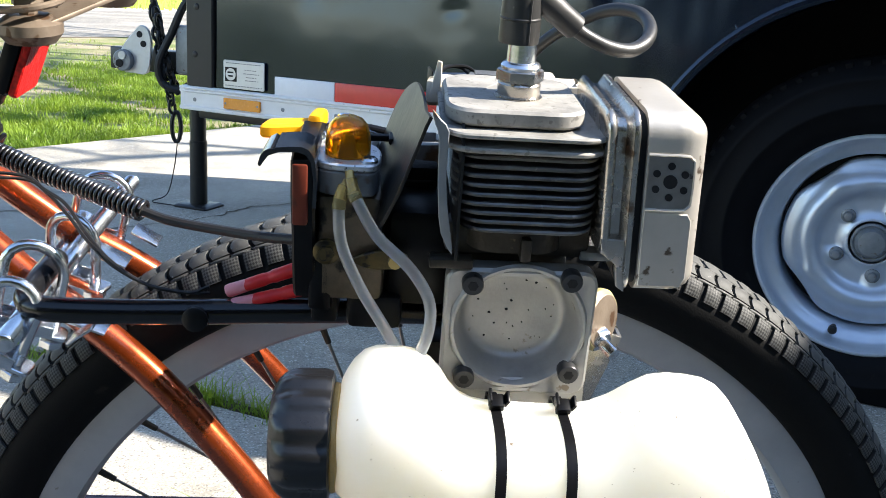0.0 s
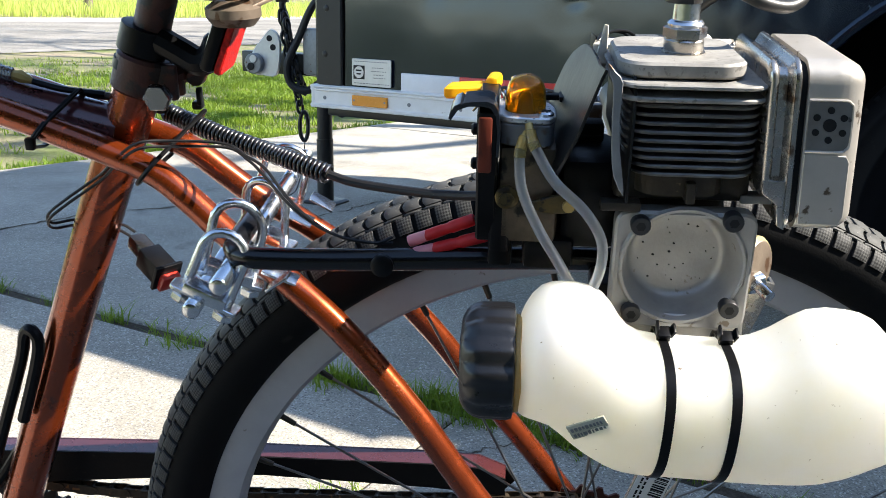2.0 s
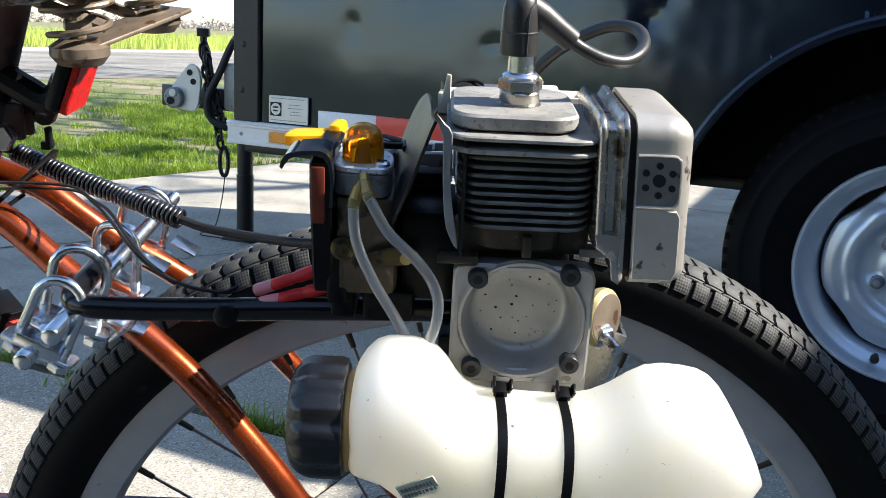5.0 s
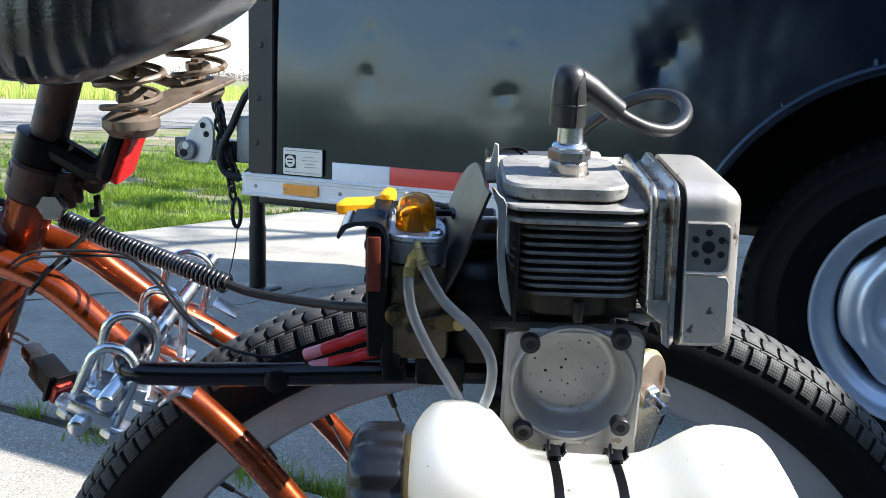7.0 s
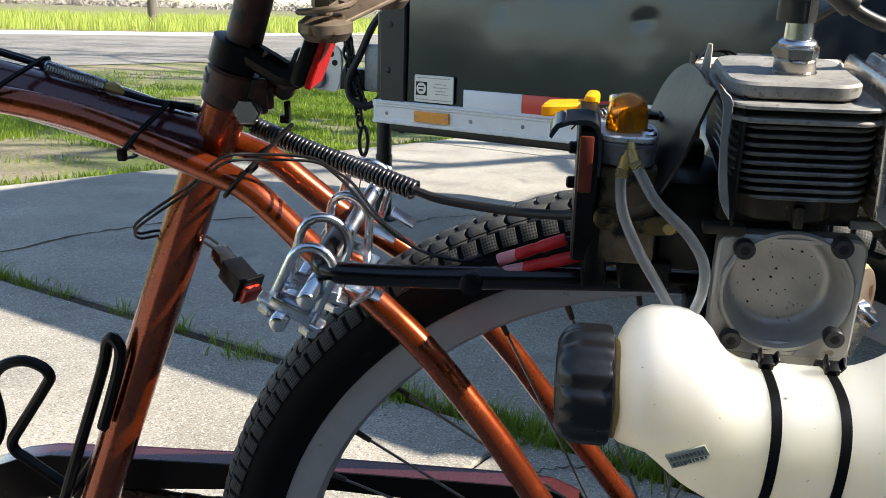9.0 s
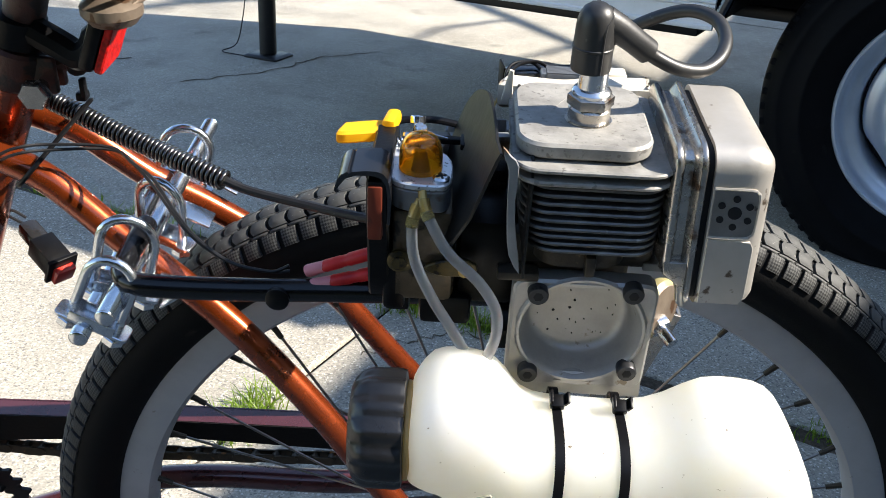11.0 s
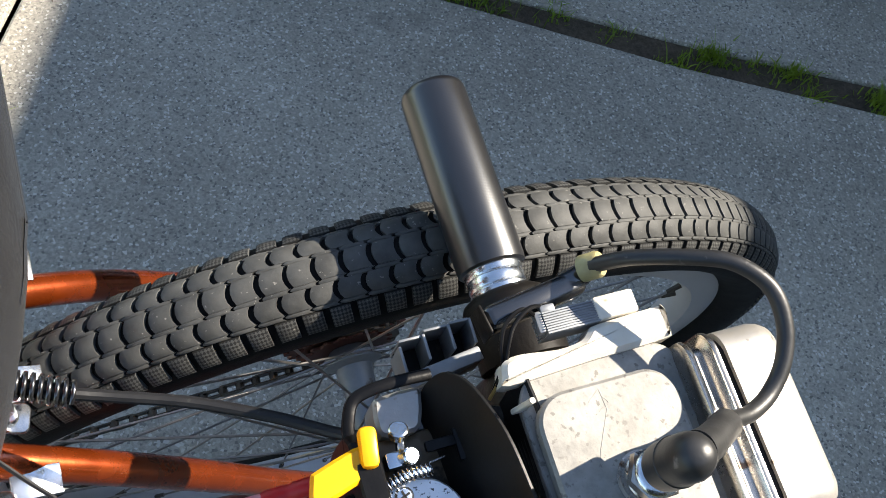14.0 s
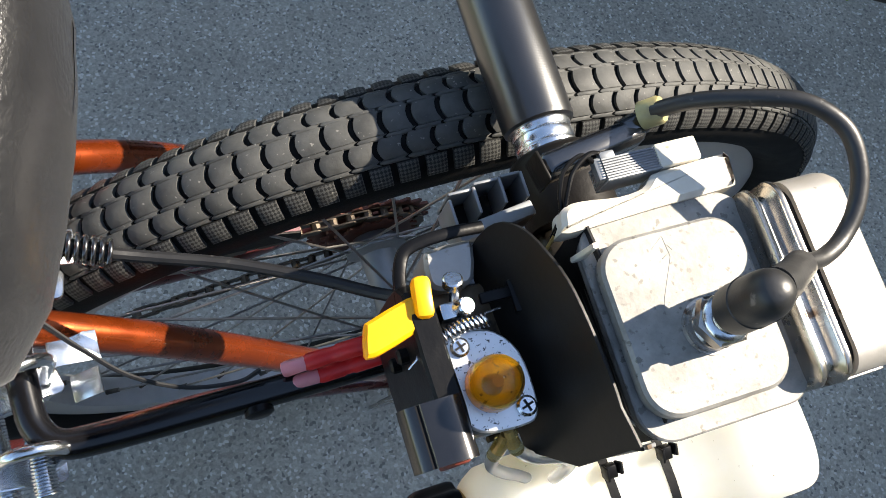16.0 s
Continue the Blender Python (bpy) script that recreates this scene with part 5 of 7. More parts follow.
# rear wheel
rear = part("rear_rim", lathe(bmesh.new(), [(0.262, -0.0095), (0.265, -0.0128), (0.2845, -0.0135), (0.2865, -0.0125), (0.285, -0.0105), (0.274, -0.009), (0.274, 0.009), (0.285, 0.0105), (0.2865, 0.0125), (0.2845, 0.0135), (0.265, 0.0128), (0.262, 0.0095), (0.2605, 0.0)], axis(HUB, (0, 1, 0)), 120, closed=True), RIMGREY, bicycle, "grey painted rim")
TR, TC = 0.0262, 0.3065  # tyre section radius, centre circle
prof = []
for i in range(25):
    a = radians(-150 + 300 * i / 24)
    wob = 0.0006 if i in (4, 20, 6, 18) else 0
    prof.append((TC + (TR + wob - 0.0022) * math.cos(a), (TR + wob) * math.sin(a) * 0.98))
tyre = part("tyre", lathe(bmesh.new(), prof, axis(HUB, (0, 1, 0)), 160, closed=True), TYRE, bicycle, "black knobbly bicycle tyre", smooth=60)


def tread_block(verts, faces, uvs, t0, t1, p0, p1, bow, h, check):
    """One rubber knob on the tyre: from angles t0 to t1 round the wheel, p0 to p1 across the section."""
    nu, nv = 4, 4
    base = len(verts)
    for lift in (-0.0012, h):
        for i in range(nu + 1):
            for j in range(nv + 1):
                u, v = i / nu, j / nv
                ph = p0 + (p1 - p0) * v
                th = t0 + (t1 - t0) * u + bow * (1 - (2 * v - 1) ** 2)
                q = 0 if lift < 0 else (0.0007 if i in (0, nu) or j in (0, nv) else 0)
                r = TR - 0.0022 * math.cos(ph) + lift - q
                rad = TC + r * math.cos(ph)
                verts.append((rad * math.cos(th), r * math.sin(ph), HUB.z + rad * math.sin(th)))
                uvs.append(((u + v) * 0.5, (u - v) * 0.5) if check else (0.055, 0.165))
    w = (nu + 1) * (nv + 1)
    ix = lambda l, i, j: base + l * w + i * (nv + 1) + j
    for i in range(nu):
        for j in range(nv):
            faces.append((ix(1, i, j), ix(1, i + 1, j), ix(1, i + 1, j + 1), ix(1, i, j + 1)))
    for i in range(nu):
        faces.append((ix(0, i, 0), ix(0, i + 1, 0), ix(1, i + 1, 0), ix(1, i, 0)))
        faces.append((ix(0, i, nv), ix(1, i, nv), ix(1, i + 1, nv), ix(0, i + 1, nv)))
    for j in range(nv):
        faces.append((ix(0, 0, j), ix(1, 0, j), ix(1, 0, j + 1), ix(0, 0, j + 1)))
        faces.append((ix(0, nu, j), ix(0, nu, j + 1), ix(1, nu, j + 1), ix(1, nu, j)))


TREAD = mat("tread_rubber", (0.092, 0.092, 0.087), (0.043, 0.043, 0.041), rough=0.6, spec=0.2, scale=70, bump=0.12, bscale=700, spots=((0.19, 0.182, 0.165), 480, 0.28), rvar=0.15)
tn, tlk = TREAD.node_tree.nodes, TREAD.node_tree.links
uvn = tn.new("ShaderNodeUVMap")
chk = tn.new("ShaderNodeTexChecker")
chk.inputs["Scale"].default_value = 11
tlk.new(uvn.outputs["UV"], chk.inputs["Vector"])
bpn = tn.new("ShaderNodeBump")
bpn.inputs["Strength"].default_value, bpn.inputs["Distance"].default_value = 0.9, 0.0012
tlk.new(chk.outputs["Fac"], bpn.inputs["Height"])
old = tn["Principled BSDF"].inputs["Normal"].links[0].from_socket
tlk.new(old, bpn.inputs["Normal"])
tlk.new(bpn.outputs["Normal"], tn["Principled BSDF"].inputs["Normal"])
groove_shade = tn.new("ShaderNodeMix")
groove_shade.data_type = "RGBA"
groove_shade.inputs["B"].default_value = (0.012, 0.012, 0.012, 1)
tlk.new(tn["Principled BSDF"].inputs["Base Color"].links[0].from_socket, groove_shade.inputs["A"])
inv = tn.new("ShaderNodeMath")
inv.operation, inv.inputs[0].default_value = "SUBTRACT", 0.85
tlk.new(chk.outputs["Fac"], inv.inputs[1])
tlk.new(inv.outputs["Value"], groove_shade.inputs["Factor"])
tlk.new(groove_shade.outputs["Result"], tn["Principled BSDF"].inputs["Base Color"])
verts, faces, uvs = [], [], []
PITCHES = 156
step = 2 * math.pi / PITCHES
wear = random.Random(12)
for k in range(PITCHES):
    t = k * step + wear.uniform(-0.02, 0.02) * step
    tread_block(verts, faces, uvs, t, t + step * 0.8, radians(-12.5), radians(12.5), step * 0.13, 0.0025, False)
    for s in (-1, 1):
        # wavy shoulder ribs run round on both sides of the middle row and of the outer blocks
        tread_block(verts, faces, uvs, t - step * 0.08, t + step * 0.8, s * radians(12.6), s * radians(17.8), step * 0.16, 0.0021, False)
        tread_block(verts, faces, uvs, t + step * 0.42, t + step * 1.22, s * radians(17.0), s * radians(37.5), step * 0.15, 0.0025, False)
        tread_block(verts, faces, uvs, t + step * 0.36, t + step * 1.24, s * radians(38.2), s * radians(43.2), step * 0.16, 0.0017, False)
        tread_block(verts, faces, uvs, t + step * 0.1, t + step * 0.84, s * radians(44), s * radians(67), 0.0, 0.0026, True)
me = bpy.data.meshes.new("tread")
me.from_pydata(verts, [], faces)
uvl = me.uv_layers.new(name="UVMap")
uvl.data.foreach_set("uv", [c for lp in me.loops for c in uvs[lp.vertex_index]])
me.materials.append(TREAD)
me.polygons.foreach_set("use_smooth", [True] * len(me.polygons))
me.set_sharp_from_angle(angle=radians(38))
tread = new("tread", me)
tread.parent = tyre
tagged(tread, "worn dusty rubber knobs", kind="stuff")
bm = bmesh.new()
lathe(bm, [(0.009, -0.05), (0.017, -0.05), (0.024, -0.034), (0.024, -0.029), (0.015, -0.026), (0.013, 0.0), (0.015, 0.026), (0.024, 0.029), (0.024, 0.034), (0.017, 0.04), (0.009, 0.05)], axis(HUB, (0, 1, 0)), 28)
tube(bm, [HUB + Vector((0, -0.095, 0)), HUB + Vector((0, 0.092, 0))], 0.0048, 12)
hexnut(bm, HUB + Vector((0, -0.076, 0)), (0, -1, 0), 0.009, 0.008)
hexnut(bm, HUB + Vector((0, 0.076, 0)), (0, 1, 0), 0.009, 0.008)
part("hub", bm, GREYSTEEL, bicycle, "grey steel hub")
for k in range(36):
    a = radians(148.4 - 10 * k)
    s = -1 if k % 2 == 0 else 1
    turn = radians(56) * (1 if (k // 2) % 2 else -1)
    p0 = HUB + Vector((0.022 * math.cos(a + turn), s * 0.0315, 0.022 * math.sin(a + turn)))
    p1 = HUB + Vector((0.2625 * math.cos(a), s * 0.002, 0.2625 * math.sin(a)))
    bm = bmesh.new()
    tube(bm, [p0, p1], 0.001, 6)
    spoke = part("spoke", bm, STEEL, bicycle)
    d_ = (p0 - p1).normalized()
    bm = bmesh.new()
    tube(bm, [p1 - d_ * 0.001, p1 + d_ * 0.004, p1 + d_ * 0.013], [0.0024, 0.0021, 0.0019], 8)
    part("nipple", bm, NIPPLE, spoke)

# bottle cage of black rod on the down tube side of the seat tube
cage = thing("bottle_cage", "black wire bottle cage on the seat tube", "bottle cage", (-0.44, 0, 0.4), BIKE)
bar("loop", [(-0.56, -0.01, 0.375), (-0.515, -0.012, 0.388), (-0.47, -0.012, 0.382), (-0.455, -0.012, 0.381), (-0.449, -0.012, 0.39), (-0.43, -0.014, 0.437), (-0.40, -0.014, 0.512), (-0.393, -0.014, 0.535), (-0.387, -0.016, 0.540), (-0.382, -0.018, 0.532), (-0.386, -0.02, 0.513), (-0.402, -0.02, 0.47)], 0.0042, BLACKPL, cage, n=10, smooth=6)
bar("loop", [(-0.415, 0.0, 0.44), (-0.446, 0.0, 0.396), (-0.452, 0.0, 0.401), (-0.478, 0.0, 0.421), (-0.487, 0.0, 0.428), (-0.488, 0.0, 0.437), (-0.478, 0.0, 0.452), (-0.455, 0.0, 0.485), (-0.449, 0.0, 0.496), (-0.455, 0.0, 0.504), (-0.469, 0.0, 0.507), (-0.485, 0.0, 0.501), (-0.495, 0.0, 0.487), (-0.494, 0.0, 0.465), (-0.496, 0.0, 0.447), (-0.51, 0.0, 0.425), (-0.56, 0.0, 0.38)], 0.0042, BLACKPL, cage, n=10, smooth=6)

# saddle
saddle = thing("saddle", "black vinyl saddle with bare steel springs", "saddle", (-0.27, 0, 0.8), BIKE)
bm = bmesh.new()
stations = [  # x, half width, lower edge z, top z
    (-0.4, 0.026, 0.824, 0.856), (-0.396, 0.033, 0.8195, 0.862), (-0.38, 0.038, 0.8155, 0.866), (-0.36, 0.042, 0.809, 0.868), (-0.333, 0.05, 0.801, 0.870), (-0.31, 0.065, 0.8, 0.871), (-0.29, 0.085, 0.799, 0.872), (-0.268, 0.098, 0.785, 0.873),
    (-0.245, 0.106, 0.784, 0.874), (-0.225, 0.109, 0.787, 0.873), (-0.206, 0.108, 0.795, 0.873), (-0.193, 0.106, 0.803, 0.873), (-0.1815, 0.094, 0.8105, 0.872), (-0.1745, 0.078, 0.816, 0.8705), (-0.1686, 0.062, 0.822, 0.867), (-0.1645, 0.048, 0.828, 0.861), (-0.1618, 0.034, 0.835, 0.853)]
fine_ = []
for a_, b_ in zip(stations, stations[1:]):
    k_ = max(2, int((b_[0] - a_[0]) / 0.0035))
    for q_ in range(k_):
        t_ = q_ / k_
        fine_.append(tuple(u_ + (v_ - u_) * t_ for u_, v_ in zip(a_, b_)))
stations = fine_ + [stations[-1]]
rings = []
for x, w, z0, z1 in stations:
    ring = []
    for j in range(48):
        t = 2 * math.pi * (j + 0.5) / 48
        cy, cz = math.cos(t), math.sin(t)
        low = cz < 0
        y = w * math.copysign(abs(cy) ** (0.22 if low else 0.62), cy) * (1.0 if low else 0.985)
        zm, hh = (z0 + z1) / 2, (z1 - z0) / 2
        z = zm + hh * math.copysign(abs(cz) ** (0.3 if low else 0.6), cz) - (0.012 * (abs(y) / w) ** 3 if cz > 0 else 0)
        xx = x
        if cz < 0.5 and -0.31 < x < -0.2:
            y += (0.0042 * math.sin(x * 470 + 2 * cz) + 0.0017 * math.sin(x * 930 + 1.3 + cz)) * abs(cy) * max(0, 0.25 - cz)
        ring.append(bm.verts.new((xx, y, z)))
    rings.append(ring)
for r0, r1 in zip(rings, rings[1:]):
    for j in range(48):
        bm.faces.new((r0[j], r0[(j + 1) % 48], r1[(j + 1) % 48], r1[j]))
bm.faces.new(rings[0])
bm.faces.new(rings[-1])
for _ in range(2):
    bmesh.ops.smooth_vert(bm, verts=[v for v in bm.verts if v.co.z > 0.84], factor=0.5, use_axis_x=True, use_axis_y=True, use_axis_z=True)
cover = part("cover", bm, LEATHER, saddle, "creased black vinyl cover", smooth=80)
# painted flourish on the rear edge of the cover, laid on its surface
skin = bmesh.new()
skin.from_mesh(cover.data)
skin.faces.ensure_lookup_table()
skin_tree = BVHTree.FromBMesh(skin)
for pts in ([(-0.1585, -0.0195, 0.862), (-0.157, -0.024, 0.861), (-0.1582, -0.0285, 0.861), (-0.1605, -0.031, 0.862)], [(-0.1615, -0.0335, 0.862), (-0.1588, -0.035, 0.861), (-0.158, -0.0385, 0.86), (-0.159, -0.0425, 0.86), (-0.1612, -0.0455, 0.861), (-0.163, -0.045, 0.863)]):
    bm = bmesh.new()
    laid = []
    for q in spline(pts, 5):
        near_, nrm, _, _ = skin_tree.find_nearest(Vector(q))
        laid.append(near_ + (nrm if nrm.dot(near_ - Vector((-0.25, 0, 0.83))) > 0 else -nrm) * 0.0003)
    tube(bm, laid, 0.0009, 8)
    part("painted_mark", bm, TAPEWHITE, cover, "white painted flourish")
skin.free()
for s in (-1, 1):
    bm = bmesh.new()
    c_ = Vector((-0.229, -0.02, 0.762)) if s < 0 else Vector((-0.207, 0.045, 0.772))
    coil = []
    for t in np.linspace(0, 2 * math.pi * 2.3, 64):
        f = t / (2 * math.pi * 2.3)
        rr_ = 0.015 + 0.006 * f
        coil.append(c_ + Vector((rr_ * math.cos(t + 2.6), rr_ * 0.9 * math.sin(t + 2.6), 0.03 * f)))
    tube(bm, coil, 0.0019, 8)
    part("coil_spring", bm, RUSTSTEEL, saddle, "bare dusty steel spring")
    bm = bmesh.new()
    tube(bm, [c_ + Vector((0, 0, -0.012)), c_ + Vector((0, 0, 0.012))], 0.0045, 10)
    hexnut(bm, c_ + Vector((0, 0, 0.004)), (0, 0, 1), 0.008, 0.006)
    lathe(bm, [(0.012, -0.014), (0.016, -0.009), (0.016, -0.004), (0.01, 0.0)], Matrix.Translation(c_), 14)
    part("spring_bolt", bm, RUSTSTEEL, saddle)
bm = bmesh.new()
box(bm, (0, 0, 0), (0.026, 0.09, 0.003), 0.001, m=Matrix.Translation((-0.214, 0.0125, 0.764)) @ Matrix.Rotation(radians(-24), 4, "Z") @ Matrix.Rotation(radians(9), 4, "X"))
tube(bm, [(-0.235, 0.01, 0.778), (-0.262, 0.0, 0.792)], 0.006, 10)
part("cross_plate", bm, RUSTSTEEL, saddle, "dusty steel cross plate")
for s in (-1, 1):
    bar("rail", [(-0.215, s * 0.025 + 0.01, 0.768), (-0.25, s * 0.024, 0.782), (-0.3, s * 0.02, 0.803), (-0.37, s * 0.012, 0.83)], 0.0035, RUSTSTEEL, saddle, n=8)
bm = bmesh.new()
box(bm, (-0.262, 0, 0.79), (0.04, 0.06, 0.022), 0.006)
tube(bm, [(-0.262, -0.036, 0.789), (-0.262, 0.036, 0.789)], 0.009, 14)
part("saddle_clamp", bm, RUSTSTEEL, saddle)
# rear reflector on its bracket
refl = thing("rear_reflector", "red rear reflector on a black clamp round the seat post", "reflector", (-0.25, 0, 0.73), BIKE)
bm = bmesh.new()
lathe(bm, [(0.0112, -0.0085), (0.0152, -0.0078), (0.0152, 0.0078), (0.0112, 0.0085)], axis((-0.291, 0, 0.735), (0.1, 0, 0.29)), 22)
lathe(bm, [(0.0112, -0.003), (0.0145, -0.003), (0.0145, 0.003), (0.0112, 0.003)], axis((-0.2975, 0, 0.7185), (0.1, 0, 0.29)), 22)
tube(bm, spline([(-0.28, -0.004, 0.735), (-0.266, -0.006, 0.728), (-0.256, -0.008, 0.7235), (-0.248, -0.008, 0.727), (-0.243, -0.006, 0.738)], 5), [0.0085] * 20 + [0.007], 10)
part("bracket", bm, BLACKPL, refl, "black plastic bracket")
rm = Matrix.Translation((-0.2345, -0.008, 0.738)) @ Matrix.Rotation(radians(22), 4, "Y")
bm = bmesh.new()
box(bm, (-0.006, 0, 0), (0.009, 0.034, 0.042), 0.003, m=rm)
housing = part("housing", bm, BLACKPL, refl)
bm = bmesh.new()
slab(bm, rrect(-0.016, 0.016, -0.0205, 0.0205, 0.004), -0.0015, 0.0028, 0.0008, rm @ YZ)
part("lens", bm, mat("faceted_red_lens", (0.6, 0.012, 0.008), (0.28, 0.004, 0.003), rough=0.45, scale=420, detail=0, bump=0.7, bscale=420, spec=0.25), housing, "faceted red lens")


# ---- engine over the rear wheel ----
engine = thing("friction_engine", "small two-stroke engine with cooling fins clamped over the bicycle wheel", "engine", (0.01, -0.1, 0.64), BIKE)

# cylinder: fins as separate plates round a barrel
bm = bmesh.new()
loft(bm, [(rrect(-0.012, 0.028, -0.152, -0.100, 0.012), 0.700), (rrect(-0.012, 0.028, -0.152, -0.100, 0.012), 0.756)])
barrel = part("cylinder_barrel", bm, DARKCAST, engine, "dark oily cylinder barrel")


def fin(x0, x1, y0, y1, z, t, r, material, label=""):
    bm = bmesh.new()
    slab(bm, rrect(x0, x1, y0, y1, r, 7), z - t / 2, z + t / 2, t * 0.3)
    return part("cooling_fin", bm, material, engine, label)


for k in range(9):
    z = 0.7125 + k * 0.00385
    grow = 0.004 * max(0, 3 - k) / 3
    fin(-0.0205 + grow, 0.0385, -0.1615 + grow * 0.4, -0.09, z, 0.0017, 0.012, FIN, "dark sooty fin")
fin(-0.0245, 0.0398, -0.165, -0.0885, 0.7468, 0.0021, 0.012, ALUTOP, "pale scuffed fin")
fin(-0.0257, 0.0402, -0.1655, -0.088, 0.7525, 0.0021, 0.012, ALUTOP, "pale scuffed fin")
bm = bmesh.new()
slab(bm, rrect(-0.0241, 0.0305, -0.1588, -0.0978, 0.012, 8), 0.7545, 0.7612, 0.0012)
head = part("cylinder_head", bm, ALUTOP, engine, "scuffed pale head plate with rounded corners")
# casting mark on the head
bm = bmesh.new()
for pts in ([(-0.004, -0.104, 0.7613), (0.001, -0.1005, 0.7613), (0.0015, -0.108, 0.7613), (-0.006, -0.121, 0.7613), (-0.009, -0.128, 0.7613)], [(-0.0015, -0.108, 0.7613), (0.003, -0.106, 0.7613), (0.0015, -0.1035, 0.7613)]):
    tube(bm, [(x, y, z - 0.0002) for x, y, z in pts], 0.00025, 6)
part("casting_mark", bm, ALUTOP, head)

# spark plug, boot and lead
PX, PY = 0.0055, -0.1335
bm = bmesh.new()
lathe(bm, [(0.0094, 0.0), (0.0097, 0.001)], Matrix.Translation((PX, PY, 0.7606)), 24)
lathe(bm, [(0.0084, 0.0), (0.0087, 0.0005), (0.0087, 0.0052), (0.008, 0.006)], Matrix.Translation((PX, PY, 0.7614)), 24)
plug = part("spark_plug", bm, CHROMED, engine, "bright plated spark plug")
bm = bmesh.new()
lathe(bm, [(0.0085, 0.0), (0.0096, 0.0007), (0.0096, 0.0047), (0.0085, 0.0054)], Matrix.Translation((PX, PY, 0.7672)), 6)
part("plug_hex", bm, CHROMED, plug, "bright hexagon", smooth=20)
bm = bmesh.new()
lathe(bm, [(0.0079, 0.0), (0.0081, 0.0013), (0.0074, 0.0024), (0.0060, 0.003), (0.0058, 0.011), (0.005, 0.012)], Matrix.Translation((PX, PY, 0.7724)), 24)
part("plug_collar", bm, ZINC, plug, "pale metal collar")
bm = bmesh.new()
BX, BY = PX - 0.0018, PY + 0.0008
lathe(bm, [(0.0066, 0.0), (0.0079, 0.0), (0.0081, 0.002), (0.0080, 0.010), (0.0078, 0.0165), (0.0076, 0.0195), (0.0068, 0.0228), (0.0054, 0.0251), (0.0032, 0.0266), (0.0006, 0.0271)], Matrix.Translation((BX, BY, 0.7826)), 32)
# moulding seams
tube(bm, [(BX + 0.0028, BY - 0.0073, 0.7828), (BX + 0.0028, BY - 0.0073, 0.798), (BX + 0.0034, BY - 0.0063, 0.8025), (BX + 0.0055, BY - 0.0035, 0.8055)], 0.0006, 6)
lathe(bm, [(0.0079, 0.0), (0.0083, 0.0004), (0.0083, 0.0009), (0.0079, 0.0013)], Matrix.Translation((BX, BY, 0.7915)), 32)
boot = part("plug_boot", bm, BOOT, engine, "worn black rubber plug boot")
bm = bmesh.new()
tube(bm, [(PX + 0.001, PY + 0.002, 0.8025), (PX + 0.007, PY + 0.003, 0.7992), (PX + 0.015, PY + 0.0055, 0.7932), (PX + 0.0212, PY + 0.0075, 0.7885), (PX + 0.0216, PY + 0.0076, 0.7882)], [0.006, 0.0056, 0.0052, 0.0052, 0.0048], 20)
part("boot_elbow", bm, BOOT, boot)
bm = bmesh.new()
lead = spline([(PX + 0.019, PY + 0.0065, 0.790), (PX + 0.0255, PY + 0.0082, 0.7855), (PX + 0.0355, PY + 0.009, 0.7812), (PX + 0.046, PY + 0.0132, 0.7795), (PX + 0.0545, PY + 0.022, 0.782), (PX + 0.0585, PY + 0.034, 0.786), (PX + 0.0565, PY + 0.047, 0.7895), (PX + 0.047, PY + 0.0585, 0.789), (PX + 0.0345, PY + 0.066, 0.7825), (PX + 0.0205, PY + 0.0735, 0.771), (PX + 0.0110, PY + 0.0775, 0.759)], 7)
tube(bm, lead, 0.003, 16)
part("ignition_lead", bm, BOOT, engine, "thick black ignition lead")
bm = bmesh.new()
lathe(bm, [(0.0038, 0.0), (0.0052, 0.0), (0.0052, 0.007), (0.0046, 0.008), (0.0038, 0.008)], axis((PX + 0.0095, PY + 0.0785, 0.7535), (0.5, -0.12, 0.6)), 16)
part("lead_collar", bm, TARNIVORY, engine, "yellowed lead collar")

# ignition coil: ivory bracket, laminated core, black body
bm = bmesh.new()
poly = smooth_outline([(-0.024, -0.0905), (0.006, -0.0893), (0.036, -0.0885), (0.0385, -0.0865), (0.039, -0.078), (0.0375, -0.0762), (0.012, -0.0772), (0.008, -0.0785), (0.004, -0.0815), (-0.005, -0.0825), (-0.017, -0.0808), (-0.0235, -0.082), (-0.0255, -0.087)], 3)
slab(bm, [(x - 0.0035 * max(0.0, min(1.0, -x / 0.02)), y) for x, y in poly], 0.744, 0.757, 0.0018)
coil_bracket = part("coil_bracket", bm, IVORY, engine, "stained ivory plastic bracket")
bm = bmesh.new()
box(bm, (0.003, -0.0723, 0.750), (0.0205, 0.0085, 0.012), 0.0004)
core = part("coil_core", bm, GREYSTEEL, engine, "laminated grey core")
for k in range(9):
    bm = bmesh.new()
    box(bm, (0.003, -0.0761 + k * 0.00095, 0.7503), (0.0213, 0.00055, 0.0128))
    part("lamination", bm, GREYSTEEL, core)
bm = bmesh.new()
box(bm, (0.0212, -0.0718, 0.7512), (0.0165, 0.009, 0.0125), 0.001)
part("core_end", bm, IVORY, engine, "stained ivory block")
bm = bmesh.new()
cm = Matrix.Translation((-0.0058, -0.0615, 0.7475)) @ Matrix.Rotation(radians(9), 4, "Z")
box(bm, (0, 0, 0), (0.043, 0.0098, 0.0125), 0.0035, 3, m=cm)
tube(bm, [cm @ Vector((0.014, 0.001, 0.001)), cm @ Vector((0.0225, 0.002, 0.003))], [0.0052, 0.0044], 16)
coil_body = part("coil_body", bm, BLACKSATIN, engine, "glossy black coil body", smooth=50)
bm = bmesh.new()
